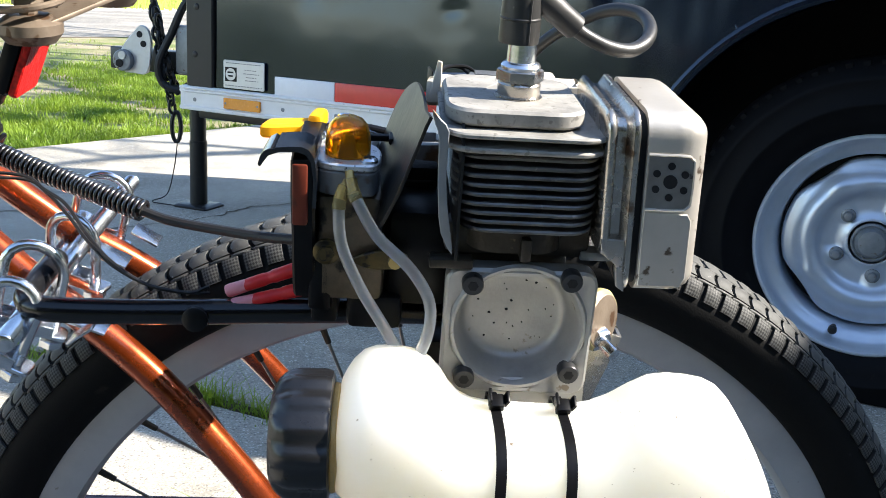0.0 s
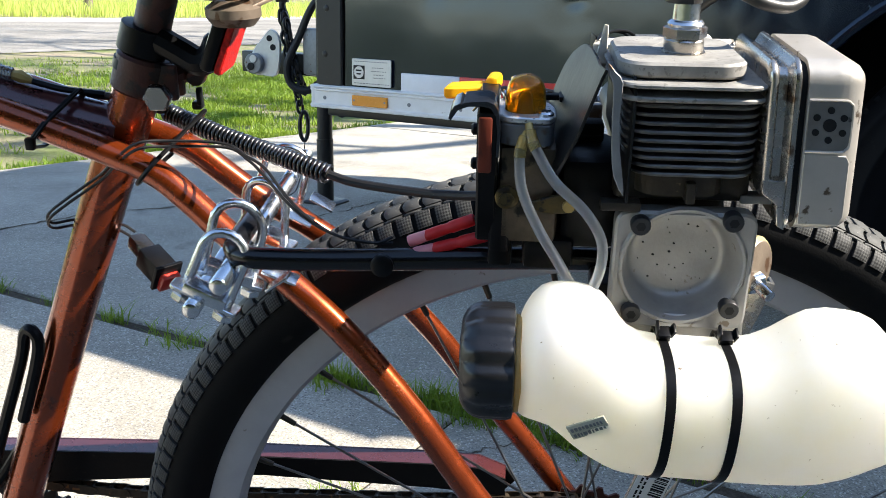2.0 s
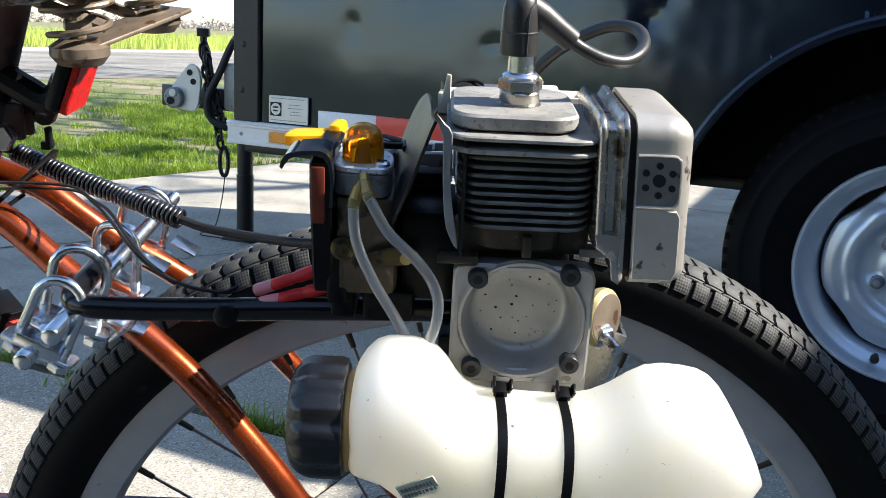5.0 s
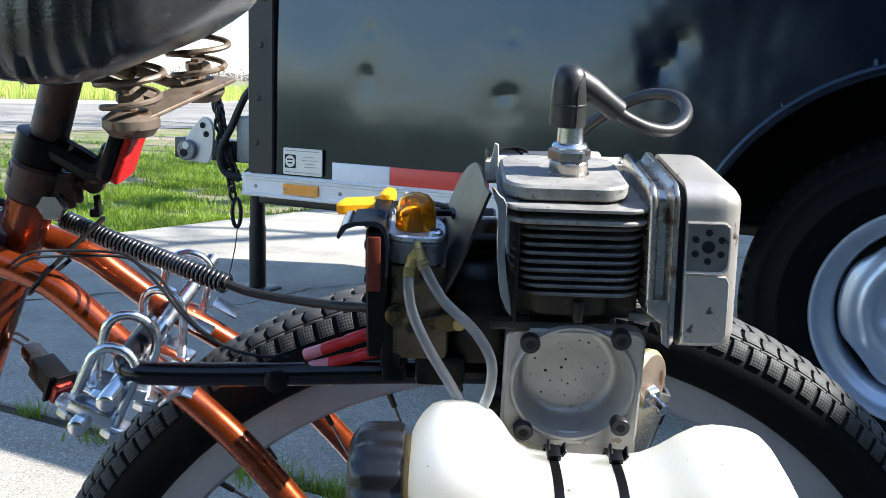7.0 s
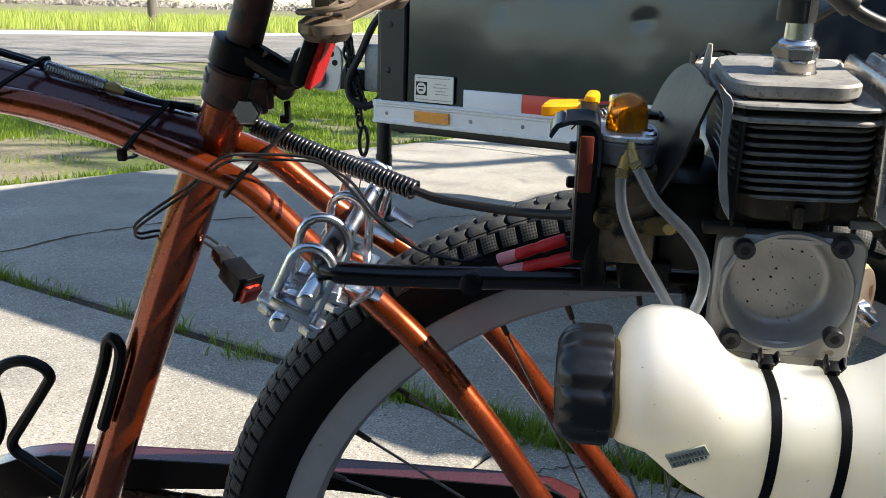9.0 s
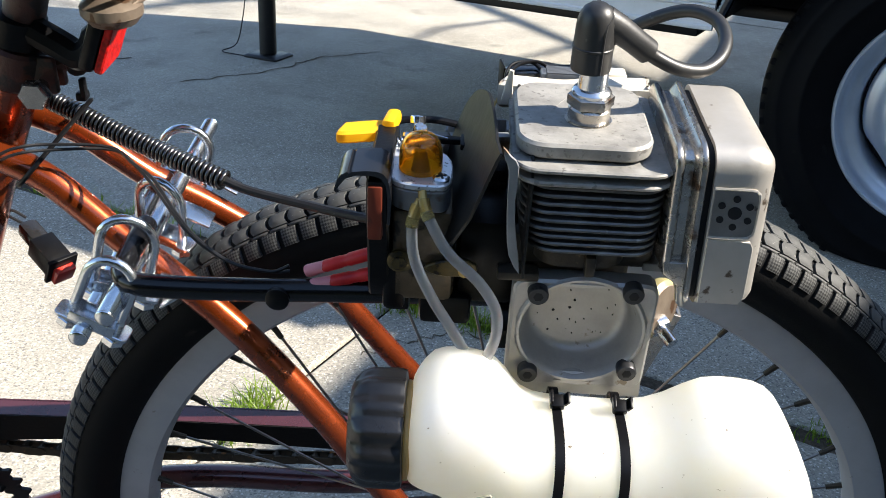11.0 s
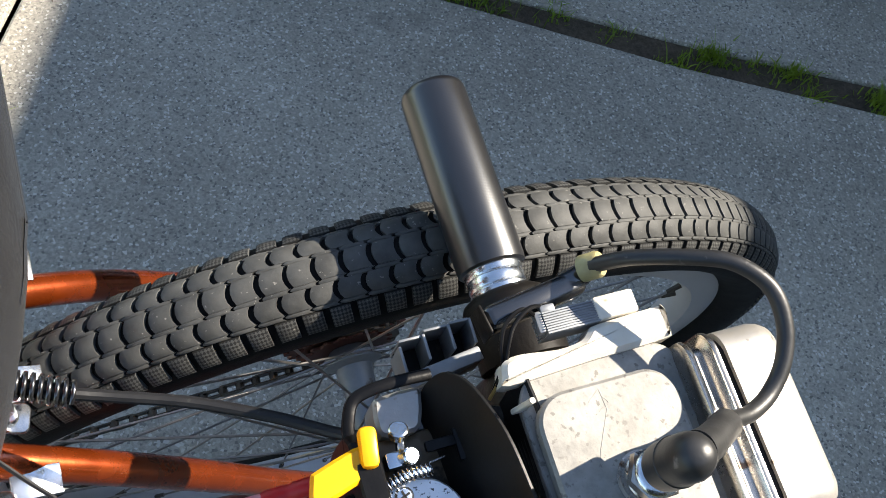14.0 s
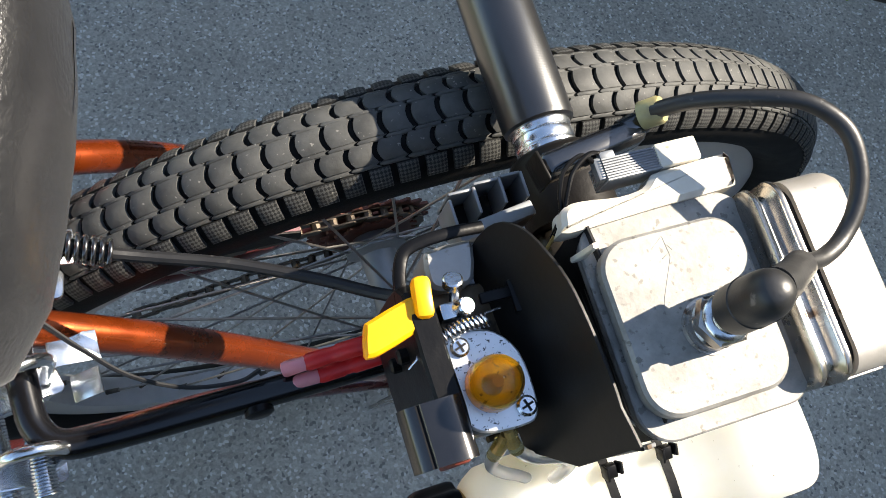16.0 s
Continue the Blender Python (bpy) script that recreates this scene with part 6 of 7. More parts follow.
box(bm, (-0.0225, -0.0005, 0.0015), (0.001, 0.0115, 0.013), 0.0003, m=cm)
part("coil_end_plate", bm, SHADEDBLACK, coil_body, "thin black end plate")
bm = bmesh.new()
box(bm, (-0.0085, -0.0712, 0.7535), (0.0035, 0.0085, 0.004), 0.001)
box(bm, (-0.0045, -0.0668, 0.7545), (0.006, 0.003, 0.003), 0.0008)
part("coil_terminal", bm, GREYSTEEL, engine, "grey terminal tab")
for pts in ([(-0.006, -0.0655, 0.7545), (-0.0118, -0.0658, 0.7575), (-0.0195, -0.0705, 0.758), (-0.0238, -0.077, 0.757), (-0.0262, -0.0835, 0.753), (-0.0295, -0.0885, 0.748)], [(-0.009, -0.0685, 0.754), (-0.0145, -0.0655, 0.757), (-0.0225, -0.0695, 0.7575), (-0.0262, -0.0765, 0.756), (-0.0268, -0.083, 0.752), (-0.0305, -0.089, 0.746)]):
    bar("coil_wire", pts, 0.00085, BLACKPL, engine, n=8)
bar("coil_wire_end", [(-0.0258, -0.0828, 0.7538), (-0.0285, -0.087, 0.7495), (-0.0325, -0.0915, 0.744)], 0.0007, BRASS, engine, "bared yellow wire end", n=8)

# crankcase and the front plate with its round recess
bm = bmesh.new()
box(bm, (0.012, -0.097, 0.668), (0.05, 0.056, 0.05), 0.010, 3)
box(bm, (0.010, -0.118, 0.702), (0.062, 0.05, 0.016), 0.004)
box(bm, (0.012, -0.150, 0.7025), (0.0045, 0.012, 0.010), 0.001)
part("crankcase", bm, DARKCAST, engine, "oily dark crankcase")
# black housing; the shade under the coil is put into its colour too
bm = bmesh.new()
lathe(bm, [(0.02, 0.0), (0.02, 0.027), (0.0185, 0.03), (0.012, 0.034)], axis((0.006, -0.072, 0.689), (0, 1, 0)), 32)
part("bearing_housing", bm, SHADEDBLACK, engine, "black bearing housing, deepened for shade", smooth=40)
bm = bmesh.new()
box(bm, (-0.018, -0.15, 0.6945), (0.018, 0.008, 0.004), 0.0006)
part("gasket_tab", bm, DARKCAST, engine, "dark oily gasket tab")
bm = bmesh.new()
box(bm, (0.044, -0.14, 0.6965), (0.014, 0.008, 0.004), 0.0006)
part("gasket_tab", bm, GREYSTEEL, engine, "grey gasket tab")
bm = bmesh.new()
CX, CZ, CR = 0.0125, 0.6655, 0.0275
outer_ = even(rrect(-0.0195, 0.0445, 0.6335, 0.6925, 0.006, 7), 72)
k = len(outer_)
angs = [math.atan2(z - CZ, x - CX) for x, z in outer_]


def circ(r, dz=0.0):
    return [(CX + r * math.cos(a), CZ + dz + r * math.sin(a)) for a in angs]


layers = [(outer_, 0.143), (outer_, 0.1512), (inset(outer_, 0.0012), 0.1525), (inset(outer_, 0.0028), 0.1522), (circ(CR + 0.0022), 0.1516), (circ(CR + 0.0012), 0.1532), (circ(CR), 0.153), (circ(CR - 0.0010), 0.1512), (circ(CR - 0.0016), 0.149), (circ(CR - 0.003), 0.1422), (circ(CR - 0.0038), 0.1385), (circ(CR - 0.0048), 0.1366), (circ(CR - 0.0062), 0.1354), (circ(CR - 0.0082), 0.1347), (circ(0.012), 0.1344), (circ(0.004), 0.1343)]
loft(bm, layers, XZ, caps=False)
bm.verts.ensure_lookup_table()
bm.faces.new(list(bm.verts)[-k:])
front = part("front_plate", bm, ALU, engine, "cast aluminium plate with round recess", smooth=30)
bm = bmesh.new()
slab(bm, [(-0.0145, 0.6265), (0.045, 0.6265), (0.0445, 0.640), (-0.0185, 0.640)], 0.143, 0.1508, 0.001, XZ)
part("plate_skirt", bm, ALU, front)
for x, z in ((-0.0085, 0.6865), (0.0325, 0.6895), (-0.0092, 0.642), (0.0358, 0.646)):
    cap_screw("cap_screw", (x, -0.152, z), (0, -1, 0), 0.0046, 0.0048, engine)
# dirt flecks in the recess
bm = bmesh.new()
rf = random.Random(5)
for _ in range(26):
    r, a = 0.0185 * math.sqrt(rf.random()), rf.uniform(0, 6.28)
    s_ = rf.uniform(0.00013, 0.00034) * (1.8 if rf.random() < 0.15 else 1)
    lathe(bm, [(s_, -0.0006), (s_, 0), (s_ * 0.6, 0.0003)], axis((CX + r * math.cos(a), -0.1350, CZ + r * math.sin(a)), (0, -1, 0)) @ Matrix.Diagonal((rf.uniform(0.6, 1.6), 1, 1, 1)), 5)
part("grime_fleck", bm, INKHOLE, front, "oily dirt flecks", kind="stuff")

# drive roller on the crank shaft, pressed on the tyre
bm = bmesh.new()
RX, RZ = 0.0045, 0.691
lathe(bm, [(0.010, 0.0), (0.0141, 0.0), (0.0153, 0.001), (0.0157, 0.003), (0.0157, 0.089), (0.0151, 0.0915), (0.0141, 0.0925), (0.011, 0.0925), (0.010, 0.086)], axis((RX, -0.029, RZ), (0, 1, 0)), 48)
part("drive_roller", bm, ROLLER, engine, "satin black steel roller peg")
bm = bmesh.new()
lathe(bm, [(0.009, -0.002), (0.0128, -0.002), (0.0132, 0.001), (0.0126, 0.0018), (0.0132, 0.003), (0.0132, 0.0065), (0.0126, 0.0074), (0.0132, 0.0085), (0.0132, 0.0105), (0.011, 0.011)], axis((RX, -0.0395, RZ), (0, 1, 0)), 30)
part("roller_nut", bm, ZINC, engine, "zinc plated threaded nut")

# starter housing fragment beside the case: ribbed pale casting
bm = bmesh.new()
box(bm, (0, 0, 0), (0.032, 0.006, 0.016), 0.001, m=Matrix.Translation((-0.0375, -0.0712, 0.7125)) @ Matrix.Rotation(radians(8), 4, "Z"))
shroud = part("flywheel_shroud", bm, GREYSTEEL, engine, "ribbed grey casting")
RIBS = ((-0.0528, -0.0645), (-0.0424, -0.0618), (-0.0316, -0.0602), (-0.0226, -0.0598))
for x, y in RIBS:
    bm = bmesh.new()
    box(bm, (x, y, 0.711), (0.0013, 0.0105, 0.02), 0.0004)
    part("rib", bm, GREYSTEEL, shroud)
for k, ((x0, y0), (x1, y1)) in enumerate(zip(RIBS, RIBS[1:])):
    bm = bmesh.new()
    box(bm, ((x0 + x1) / 2, y1 + 0.0048, 0.709 + k * 0.0008), (x1 - x0 - 0.001, 0.0012, 0.022), 0.0004)
    part("web", bm, GREYSTEEL, shroud)
    # floor coloured black for the shade down in the cell
    bm = bmesh.new()
    box(bm, ((x0 + x1) / 2, y1 - 0.001, 0.7035), (x1 - x0 - 0.0012, 0.0105, 0.002))
    part("cell_floor", bm, SHADEDBLACK, shroud)
bm = bmesh.new()
box(bm, (-0.0355, -0.1, 0.702), (0.025, 0.012, 0.036), 0.002)
for k in range(3):
    box(bm, (-0.0355, -0.1065, 0.692 + k * 0.01), (0.023, 0.003, 0.004), 0.0008)
part("intake_block", bm, SHADEDBLACK, engine, "ribbed black intake block")
bm = bmesh.new()
box(bm, (-0.043, -0.083, 0.70), (0.022, 0.02, 0.03), 0.003)
part("air_duct", bm, GREYSTEEL, engine, "grey metal duct")

# muffler
MX0, MX1, MY0, MY1, MZ0, MZ1 = 0.0526, 0.0775, -0.163, -0.091, 0.6885, 0.7640


def raked(bm):
    """The muffler stands a little out of square: its foot further out than its top."""
    for v in bm.verts:
        v.co.x += (MZ1 - v.co.z) * 0.06
    return bm


bm = bmesh.new()
sh = rrect(MY0, MY1, MZ0, MZ1, 0.0095, 8)
loft(bm, [(sh, MX0), (sh, MX0 + 0.012), (sh, MX1 - 0.009), (inset(sh, 0.0008), MX1 - 0.0058), (inset(sh, 0.0026), MX1 - 0.0028), (inset(sh, 0.0052), MX1 - 0.0008), (inset(sh, 0.0085), MX1)], YZ)
muffler = part("muffler_shell", raked(bm), MUFF, engine, "heat-stained pressed steel muffler", smooth=50)
# outlet pocket: a rim round a plate coloured dark for a recess's shade, with seven holes
pocket = [(0.0532, 0.7262), (0.0672, 0.7262), (0.0702, 0.7275), (0.0715, 0.7305), (0.0715, 0.7448), (0.0702, 0.7474), (0.0675, 0.7485), (0.0532, 0.7485)]
bm = bmesh.new()
slab(bm, pocket, 0.1612, 0.16325, 0.0003, XZ)
outlet = part("outlet_plate", raked(bm), OUTLETDARK, muffler, "outlet plate darkened as if sunk in shade")
bm = bmesh.new()
rim_ = [(x, -0.1634, z) for x, z in pocket]
tube(bm, spline(rim_[:1] + rim_[1:], 4), 0.0006, 6)
part("outlet_rim", raked(bm), MUFF, muffler, "pressed edge round the outlet")
# outlet holes are black discs that stand for their shade
for dx, dz, r in [(0, 0, 0.0028)] + [(0.0064 * math.cos(radians(60 * j + 30)), 0.0064 * math.sin(radians(60 * j + 30)), 0.0015) for j in range(6)]:
    bm = bmesh.new()
    lathe(bm, [(r, 0.0), (r, 0.0006)], axis((0.0624 + dx, -0.1631, 0.7378 + dz), (0, -1, 0)), 14)
    part("outlet_hole", raked(bm), INKHOLE, outlet)
bm = bmesh.new()
slab(bm, [(0.0532, 0.693), (0.0705, 0.693), (0.0725, 0.697), (0.0725, 0.7215), (0.0708, 0.7245), (0.0532, 0.725)], 0.1622, 0.16335, 0.0004, XZ)
part("stamped_panel", raked(bm), MUFF, muffler)
# black filler painted as the shade in the gap; no gasket known
bm = bmesh.new()
gs = rrect(MY0 + 0.0022, MY1 - 0.0022, MZ0 + 0.002, MZ1 - 0.0022, 0.008, 6)
loft(bm, [(gs, 0.0488), (gs, 0.0545)], YZ)
part("muffler_gap_filler", raked(bm), INKHOLE, engine, "black filler standing for the shaded gap between the shells")
bm = bmesh.new()
fl = rrect(MY0 - 0.001, MY1 + 0.001, MZ0 - 0.0005, MZ1 + 0.0008, 0.0095, 8)
loft(bm, [(inset(fl, 0.0012), 0.0468), (inset(fl, 0.0003), 0.0472), (fl, 0.0482), (inset(fl, 0.0003), 0.0492), (inset(fl, 0.0012), 0.0497)], YZ)
part("muffler_flange", raked(bm), CHROMED, engine, "bright rolled steel flange")
bm = bmesh.new()
half = rrect(MY0 - 0.0006, MY1, 0.7035, MZ1, 0.0085, 8)
loft(bm, [(inset(half, 0.006), 0.0362), (inset(half, 0.002), 0.0366), (inset(half, 0.0005), 0.0376), (inset(half, 0.0003), 0.0392), (inset(half, 0.0012), 0.0402), (inset(half, 0.0034), 0.0412), (inset(half, 0.0036), 0.0446), (inset(half, 0.0016), 0.0458), (half, 0.0470)], YZ)
slab(bm, [(0.0372, 0.7065), (0.0372, 0.7125), (0.0478, 0.7125), (0.0478, 0.69), (0.0445, 0.692), (0.0435, 0.7015)][::-1], 0.1592, 0.1632, 0.0004, XZ)
part("muffler_inner", raked(bm), CHROMED, engine, "bright stained inner shell", smooth=50)

# shield plates beside the cylinder
bm = bmesh.new()
poly = smooth_outline([(-0.1635, 0.7555), (-0.15, 0.7585), (-0.138, 0.7595), (-0.121, 0.7595), (-0.106, 0.758), (-0.094, 0.7535), (-0.084, 0.7475), (-0.077, 0.738), (-0.076, 0.726), (-0.081, 0.714), (-0.1, 0.705)], 3)[:-3] + [(-0.1, 0.705), (-0.128, 0.703), (-0.1535, 0.703), (-0.164, 0.728)]
poly = poly[::-1]
tm = Matrix.Translation((-0.0345, -0.1225, 0.755)) @ Matrix.Rotation(radians(19), 4, "Y") @ Matrix.Rotation(radians(4), 4, "Z") @ Matrix.Translation((0, 0.1225, -0.755))
slab(bm, poly, -0.0007, 0.0007, 0.0002, tm @ YZ)
part("heat_shield", bm, SHIELDGREY, engine, "thin dull black curved shield")
# sheet coloured dark for its shaded side; the pale strip is its edge
bm = bmesh.new()
poly = [(-0.163, 0.747), (-0.158, 0.755), (-0.15, 0.7585), (-0.145, 0.7575), (-0.12, 0.758), (-0.09, 0.756), (-0.087, 0.745), (-0.09, 0.72), (-0.15, 0.71), (-0.163, 0.7)]
slab(bm, poly[::-1], -0.0006, 0.0006, 0.0002, Matrix.Translation((-0.0255, 0, 0)) @ Matrix.Rotation(radians(3), 4, "Z") @ YZ)
part("baffle_back", bm, SHIELDGREY, engine, "baffle sheet beside the fins, darkened for shade")
bm = bmesh.new()
slab(bm, smooth_outline([(-0.0297, 0.7618), (-0.0285, 0.7562), (-0.0268, 0.7515), (-0.0264, 0.738), (-0.0256, 0.7255), (-0.0238, 0.7125), (-0.0189, 0.7035), (-0.0196, 0.711), (-0.0218, 0.7235), (-0.0232, 0.7385), (-0.0229, 0.7535), (-0.0262, 0.758)], 2), 0.1632, 0.1646, 0.0003, XZ)
part("baffle_plate", bm, GREYSTEEL, engine, "bent grey baffle strip")
bm = bmesh.new()
slab(bm, [(-0.029, 0.752), (-0.024, 0.752), (-0.0242, 0.766), (-0.0262, 0.7665)][::1], 0.098, 0.100, 0.0004, XZ)
part("baffle_tab", bm, IVORY, engine, "pale upright tab")

# carburettor
carb = part("carburettor", box(box(bmesh.new(), (-0.0605, -0.117, 0.7035), (0.0265, 0.052, 0.029), 0.003), (-0.0605, -0.117, 0.683), (0.03, 0.052, 0.026), 0.004), CARBBROWN, engine, "oily brown carburettor body")
bm = bmesh.new()
poly = smooth_outline([(-0.0765, -0.1165), (-0.0735, -0.1105), (-0.064, -0.1095), (-0.0555, -0.1125), (-0.0495, -0.121), (-0.0485, -0.135), (-0.0505, -0.1435), (-0.056, -0.1455), (-0.068, -0.1445), (-0.0745, -0.14), (-0.0765, -0.13)], 3)[::-1]
slab(bm, poly, 0.7293, 0.7323, 0.0006)
part("primer_plate", bm, PRIMER, carb, "speckled aluminium primer plate")
bm = bmesh.new()
slab(bm, [(x * 1.0, y) for x, y in inset(poly, 0.0004)], 0.7185, 0.729, 0.0008)
part("pump_body", bm, GREYSTEEL, carb, "grey pump body")
DX, DY = -0.0625, -0.1295
bm = bmesh.new()
lathe(bm, [(r_ * 0.93, h_ * 0.87) for r_, h_ in ((0.0102, 0.0), (0.0102, 0.001), (0.0101, 0.0065), (0.0097, 0.0105), (0.0085, 0.0144), (0.0064, 0.0170), (0.0035, 0.0184), (0.0006, 0.0188), (0.0004, 0.0176), (0.0032, 0.0172), (0.0058, 0.0159), (0.0076, 0.0136), (0.0086, 0.0102), (0.0089, 0.0065), (0.0090, 0.0005))], Matrix.Translation((DX, DY, 0.7322)), 32, closed=True)
part("primer_bulb", bm, AMBER, carb, "amber rubber primer bulb", smooth=70)
bm = bmesh.new()
lathe(bm, [(0.004, 0), (0.003, 0.005), (0.002, 0.008)], Matrix.Translation((DX, DY, 0.7324)), 16)
part("bulb_valve", bm, BRASS, carb)


def cross_screw(o, r):
    bm = bmesh.new()
    lathe(bm, [(r, 0), (r, 0.001), (r * 0.75, 0.0018), (r * 0.2, 0.002)], Matrix.Translation(o), 16)
    s = part("plate_screw", bm, ZINC, carb, "bright cross-head screw")
    bm = bmesh.new()
    # black bars stand for the shade in the cross slot
    for a in (0.3, 0.3 + math.pi / 2):
        box(bm, (0, 0, 0), (r * 1.2, r * 0.22, 0.0012), m=Matrix.Translation(Vector(o) + Vector((0, 0, 0.0017))) @ Matrix.Rotation(a, 4, "Z"))
    part("screw_slot", bm, INKHOLE, s)


cross_screw((-0.0533, -0.1395, 0.7323), 0.0037)
cross_screw((-0.0695, -0.1145, 0.7323), 0.0035)
LOWER = Matrix.Translation((0, 0.003, -0.0065))
# throttle stop: screw, nut and return spring on the far side
bm = bmesh.new()
tube(bm, [(-0.0655, -0.104, 0.732), (-0.0655, -0.1, 0.739), (-0.0655, -0.098, 0.742)], 0.002, 10)
lathe(bm, [(0.0036, 0), (0.0036, 0.003), (0.003, 0.0035)], axis((-0.066, -0.0965, 0.742), (0, 0.5, 1)), 14)
box(bm, (-0.068, -0.1045, 0.7365), (0.009, 0.006, 0.008), 0.0012)
lathe(bm, [(0.0032, 0), (0.0032, 0.006), (0.0026, 0.0068)], axis((-0.0655, -0.1045, 0.7385), (0.25, -0.1, 1)), 18)
bm.transform(LOWER)
part("idle_screw", bm, ZINC, carb, "bright idle screw")
bm = bmesh.new()
a0, a1 = Vector((-0.0822, -0.1162, 0.7365)), Vector((-0.0578, -0.1112, 0.7428))
mm = axis(a0, a1 - a0)
L = (a1 - a0).length
tube(bm, [a0 + Vector((-0.005, -0.003, -0.003)), a0 + Vector((-0.002, -0.001, 0))] + [mm @ Vector((0.0023 * math.cos(t), 0.0023 * math.sin(t), L * t / (2 * math.pi * 15))) + Vector((0, 0.0022, 0.001)) * math.sin(t / 30) for t in np.linspace(0, 2 * math.pi * 15, 180)] + [a1 + Vector((0.006, 0.003, -0.002))], 0.00046, 6)
bm.transform(LOWER)
part("return_spring", bm, ZINC, carb, "fine bright return spring")
bm = bmesh.new()
box(bm, (-0.05, -0.1, 0.731), (0.014, 0.004, 0.003), 0.0008)
box(bm, (-0.044, -0.102, 0.7315), (0.004, 0.012, 0.003), 0.0008)
part("throttle_lever", bm, BLACKPL, carb)
bm = bmesh.new()
slab(bm, smooth_outline([(-0.0705, -0.0885), (-0.0695, -0.0785), (-0.066, -0.0765), (-0.053, -0.0762), (-0.0505, -0.079), (-0.054, -0.0905), (-0.059, -0.0925), (-0.067, -0.092)], 2)[::-1], 0.7, 0.724, 0.0015)
part("intake_flange", bm, ALU, engine, "dull grey intake flange")
bm = bmesh.new()
tube(bm, spline([(-0.046, -0.0735, 0.726), (-0.058, -0.0735, 0.728), (-0.07, -0.0742, 0.728), (-0.077, -0.0765, 0.7275), (-0.0805, -0.083, 0.727), (-0.0818, -0.09, 0.725), (-0.0815, -0.096, 0.718)], 5), 0.0024, 10, squash=0.7)
part("bracket_strap", bm, BLACKPL, engine, "bent black bracket strap")
bm = bmesh.new()
slab(bm, smooth_outline([(-0.1018, -0.1118), (-0.0995, -0.103), (-0.097, -0.1012), (-0.083, -0.0972), (-0.0792, -0.0978), (-0.0785, -0.1015), (-0.0805, -0.1075), (-0.0835, -0.1092), (-0.0965, -0.1129), (-0.1, -0.1132)], 2)[::-1], 0.7375, 0.7435, 0.0012)
bm.transform(LOWER)
choke = part("choke_lever", bm, YELLOW, engine, "bright yellow choke lever")
bm = bmesh.new()
box(bm, (0, 0, 0), (0.0066, 0.0148, 0.0075), 0.0022, m=Matrix.Translation((-0.0778, -0.0985, 0.7432)) @ Matrix.Rotation(radians(-9), 4, "Z"))
bm.transform(LOWER)
part("lever_knob", bm, YELLOW, choke)
# filter base: black back plate, orange-red rim, hooked clip, side screws
bm = bmesh.new()
slab(bm, smooth_outline([(-0.15, 0.735), (-0.146, 0.70), (-0.142, 0.676), (-0.132, 0.667), (-0.096, 0.666), (-0.088, 0.675), (-0.087, 0.715), (-0.092, 0.735), (-0.115, 0.737)], 2), -0.084, -0.0745, 0.001, YZ)
base_plate = part("filter_base", bm, BLACKPL, engine, "black plastic filter base")
bm = bmesh.new()
box(bm, (-0.0802, -0.1475, 0.7205), (0.0062, 0.008, 0.026), 0.001)
part("filter_rim", bm, ORANGERED, base_plate, "orange-red inner rim")
bm = bmesh.new()
prof_ = [(-0.0968, 0.7325), (-0.0959, 0.7355), (-0.0941, 0.7382), (-0.0916, 0.7394), (-0.0907, 0.7386), (-0.0898, 0.7397), (-0.084, 0.7404), (-0.0795, 0.7404), (-0.0768, 0.7393), (-0.0751, 0.7372), (-0.0742, 0.734), (-0.0735, 0.727), (-0.0738, 0.715)]
ins_ = [(-0.0752, 0.715), (-0.075, 0.727), (-0.0758, 0.734), (-0.078, 0.7372), (-0.081, 0.7382), (-0.088, 0.738), (-0.0925, 0.7363), (-0.0945, 0.7335), (-0.0958, 0.7315)]
loft(bm, [(prof_ + ins_, 0.1505), (prof_ + ins_, 0.1295)], XZ)
clip_ = part("filter_clip", bm, CLIPBLACK, engine, "hooked black plastic clip", smooth=40)
for z in (0.7165, 0.699):
    bm = bmesh.new()
    lathe(bm, [(0.003, 0), (0.003, 0.003), (0.002, 0.004)], axis((-0.084, -0.11, z), (-1, 0, 0)), 10)
    part("side_screw", bm, BLACKPL, base_plate)
bm = bmesh.new()
box(bm, (-0.0725, -0.118, 0.68), (0.01, 0.05, 0.03), 0.002)
part("filter_bracket", bm, BLACKPL, engine, "black plastic bracket")
bm = bmesh.new()
box(bm, (-0.049, -0.118, 0.664), (0.024, 0.046, 0.016), 0.003)
part("carburettor_seat", bm, BLACKPL, engine)
bm = bmesh.new()
box(bm, (-0.03, -0.112, 0.688), (0.03, 0.05, 0.046), 0.006)
part("intake_manifold", bm, BLACKPL, engine, "black intake block")
bm = bmesh.new()
lathe(bm, [(0.0036, 0), (0.0056, 0.0), (0.0056, 0.002), (0.0036, 0.003)], axis((-0.0695, -0.146, 0.695), (0, -1, 0)), 18)
lathe(bm, [(0.0035, 0), (0.0035, 0.003)], axis((-0.0695, -0.147, 0.695), (0, -1, 0)), 6)
part("jet_screw", bm, TARNISH, carb, "tarnished brass jet screw")
bm = bmesh.new()
slab(bm, smooth_outline([(-0.058, 0.6925), (-0.045, 0.6965), (-0.036, 0.694), (-0.037, 0.689), (-0.048, 0.687), (-0.057, 0.689)], 2)[::-1], 0.144, 0.1465, 0.0005, XZ)
part("linkage_plate", bm, TARNISH, carb, "yellowed linkage plate")
bm = bmesh.new()
lathe(bm, [(0.003, 0), (0.0028, 0.002)], axis((-0.041, -0.1466, 0.6915), (0, -1, 0)), 12)
part("linkage_screw", bm, BRASS, carb)

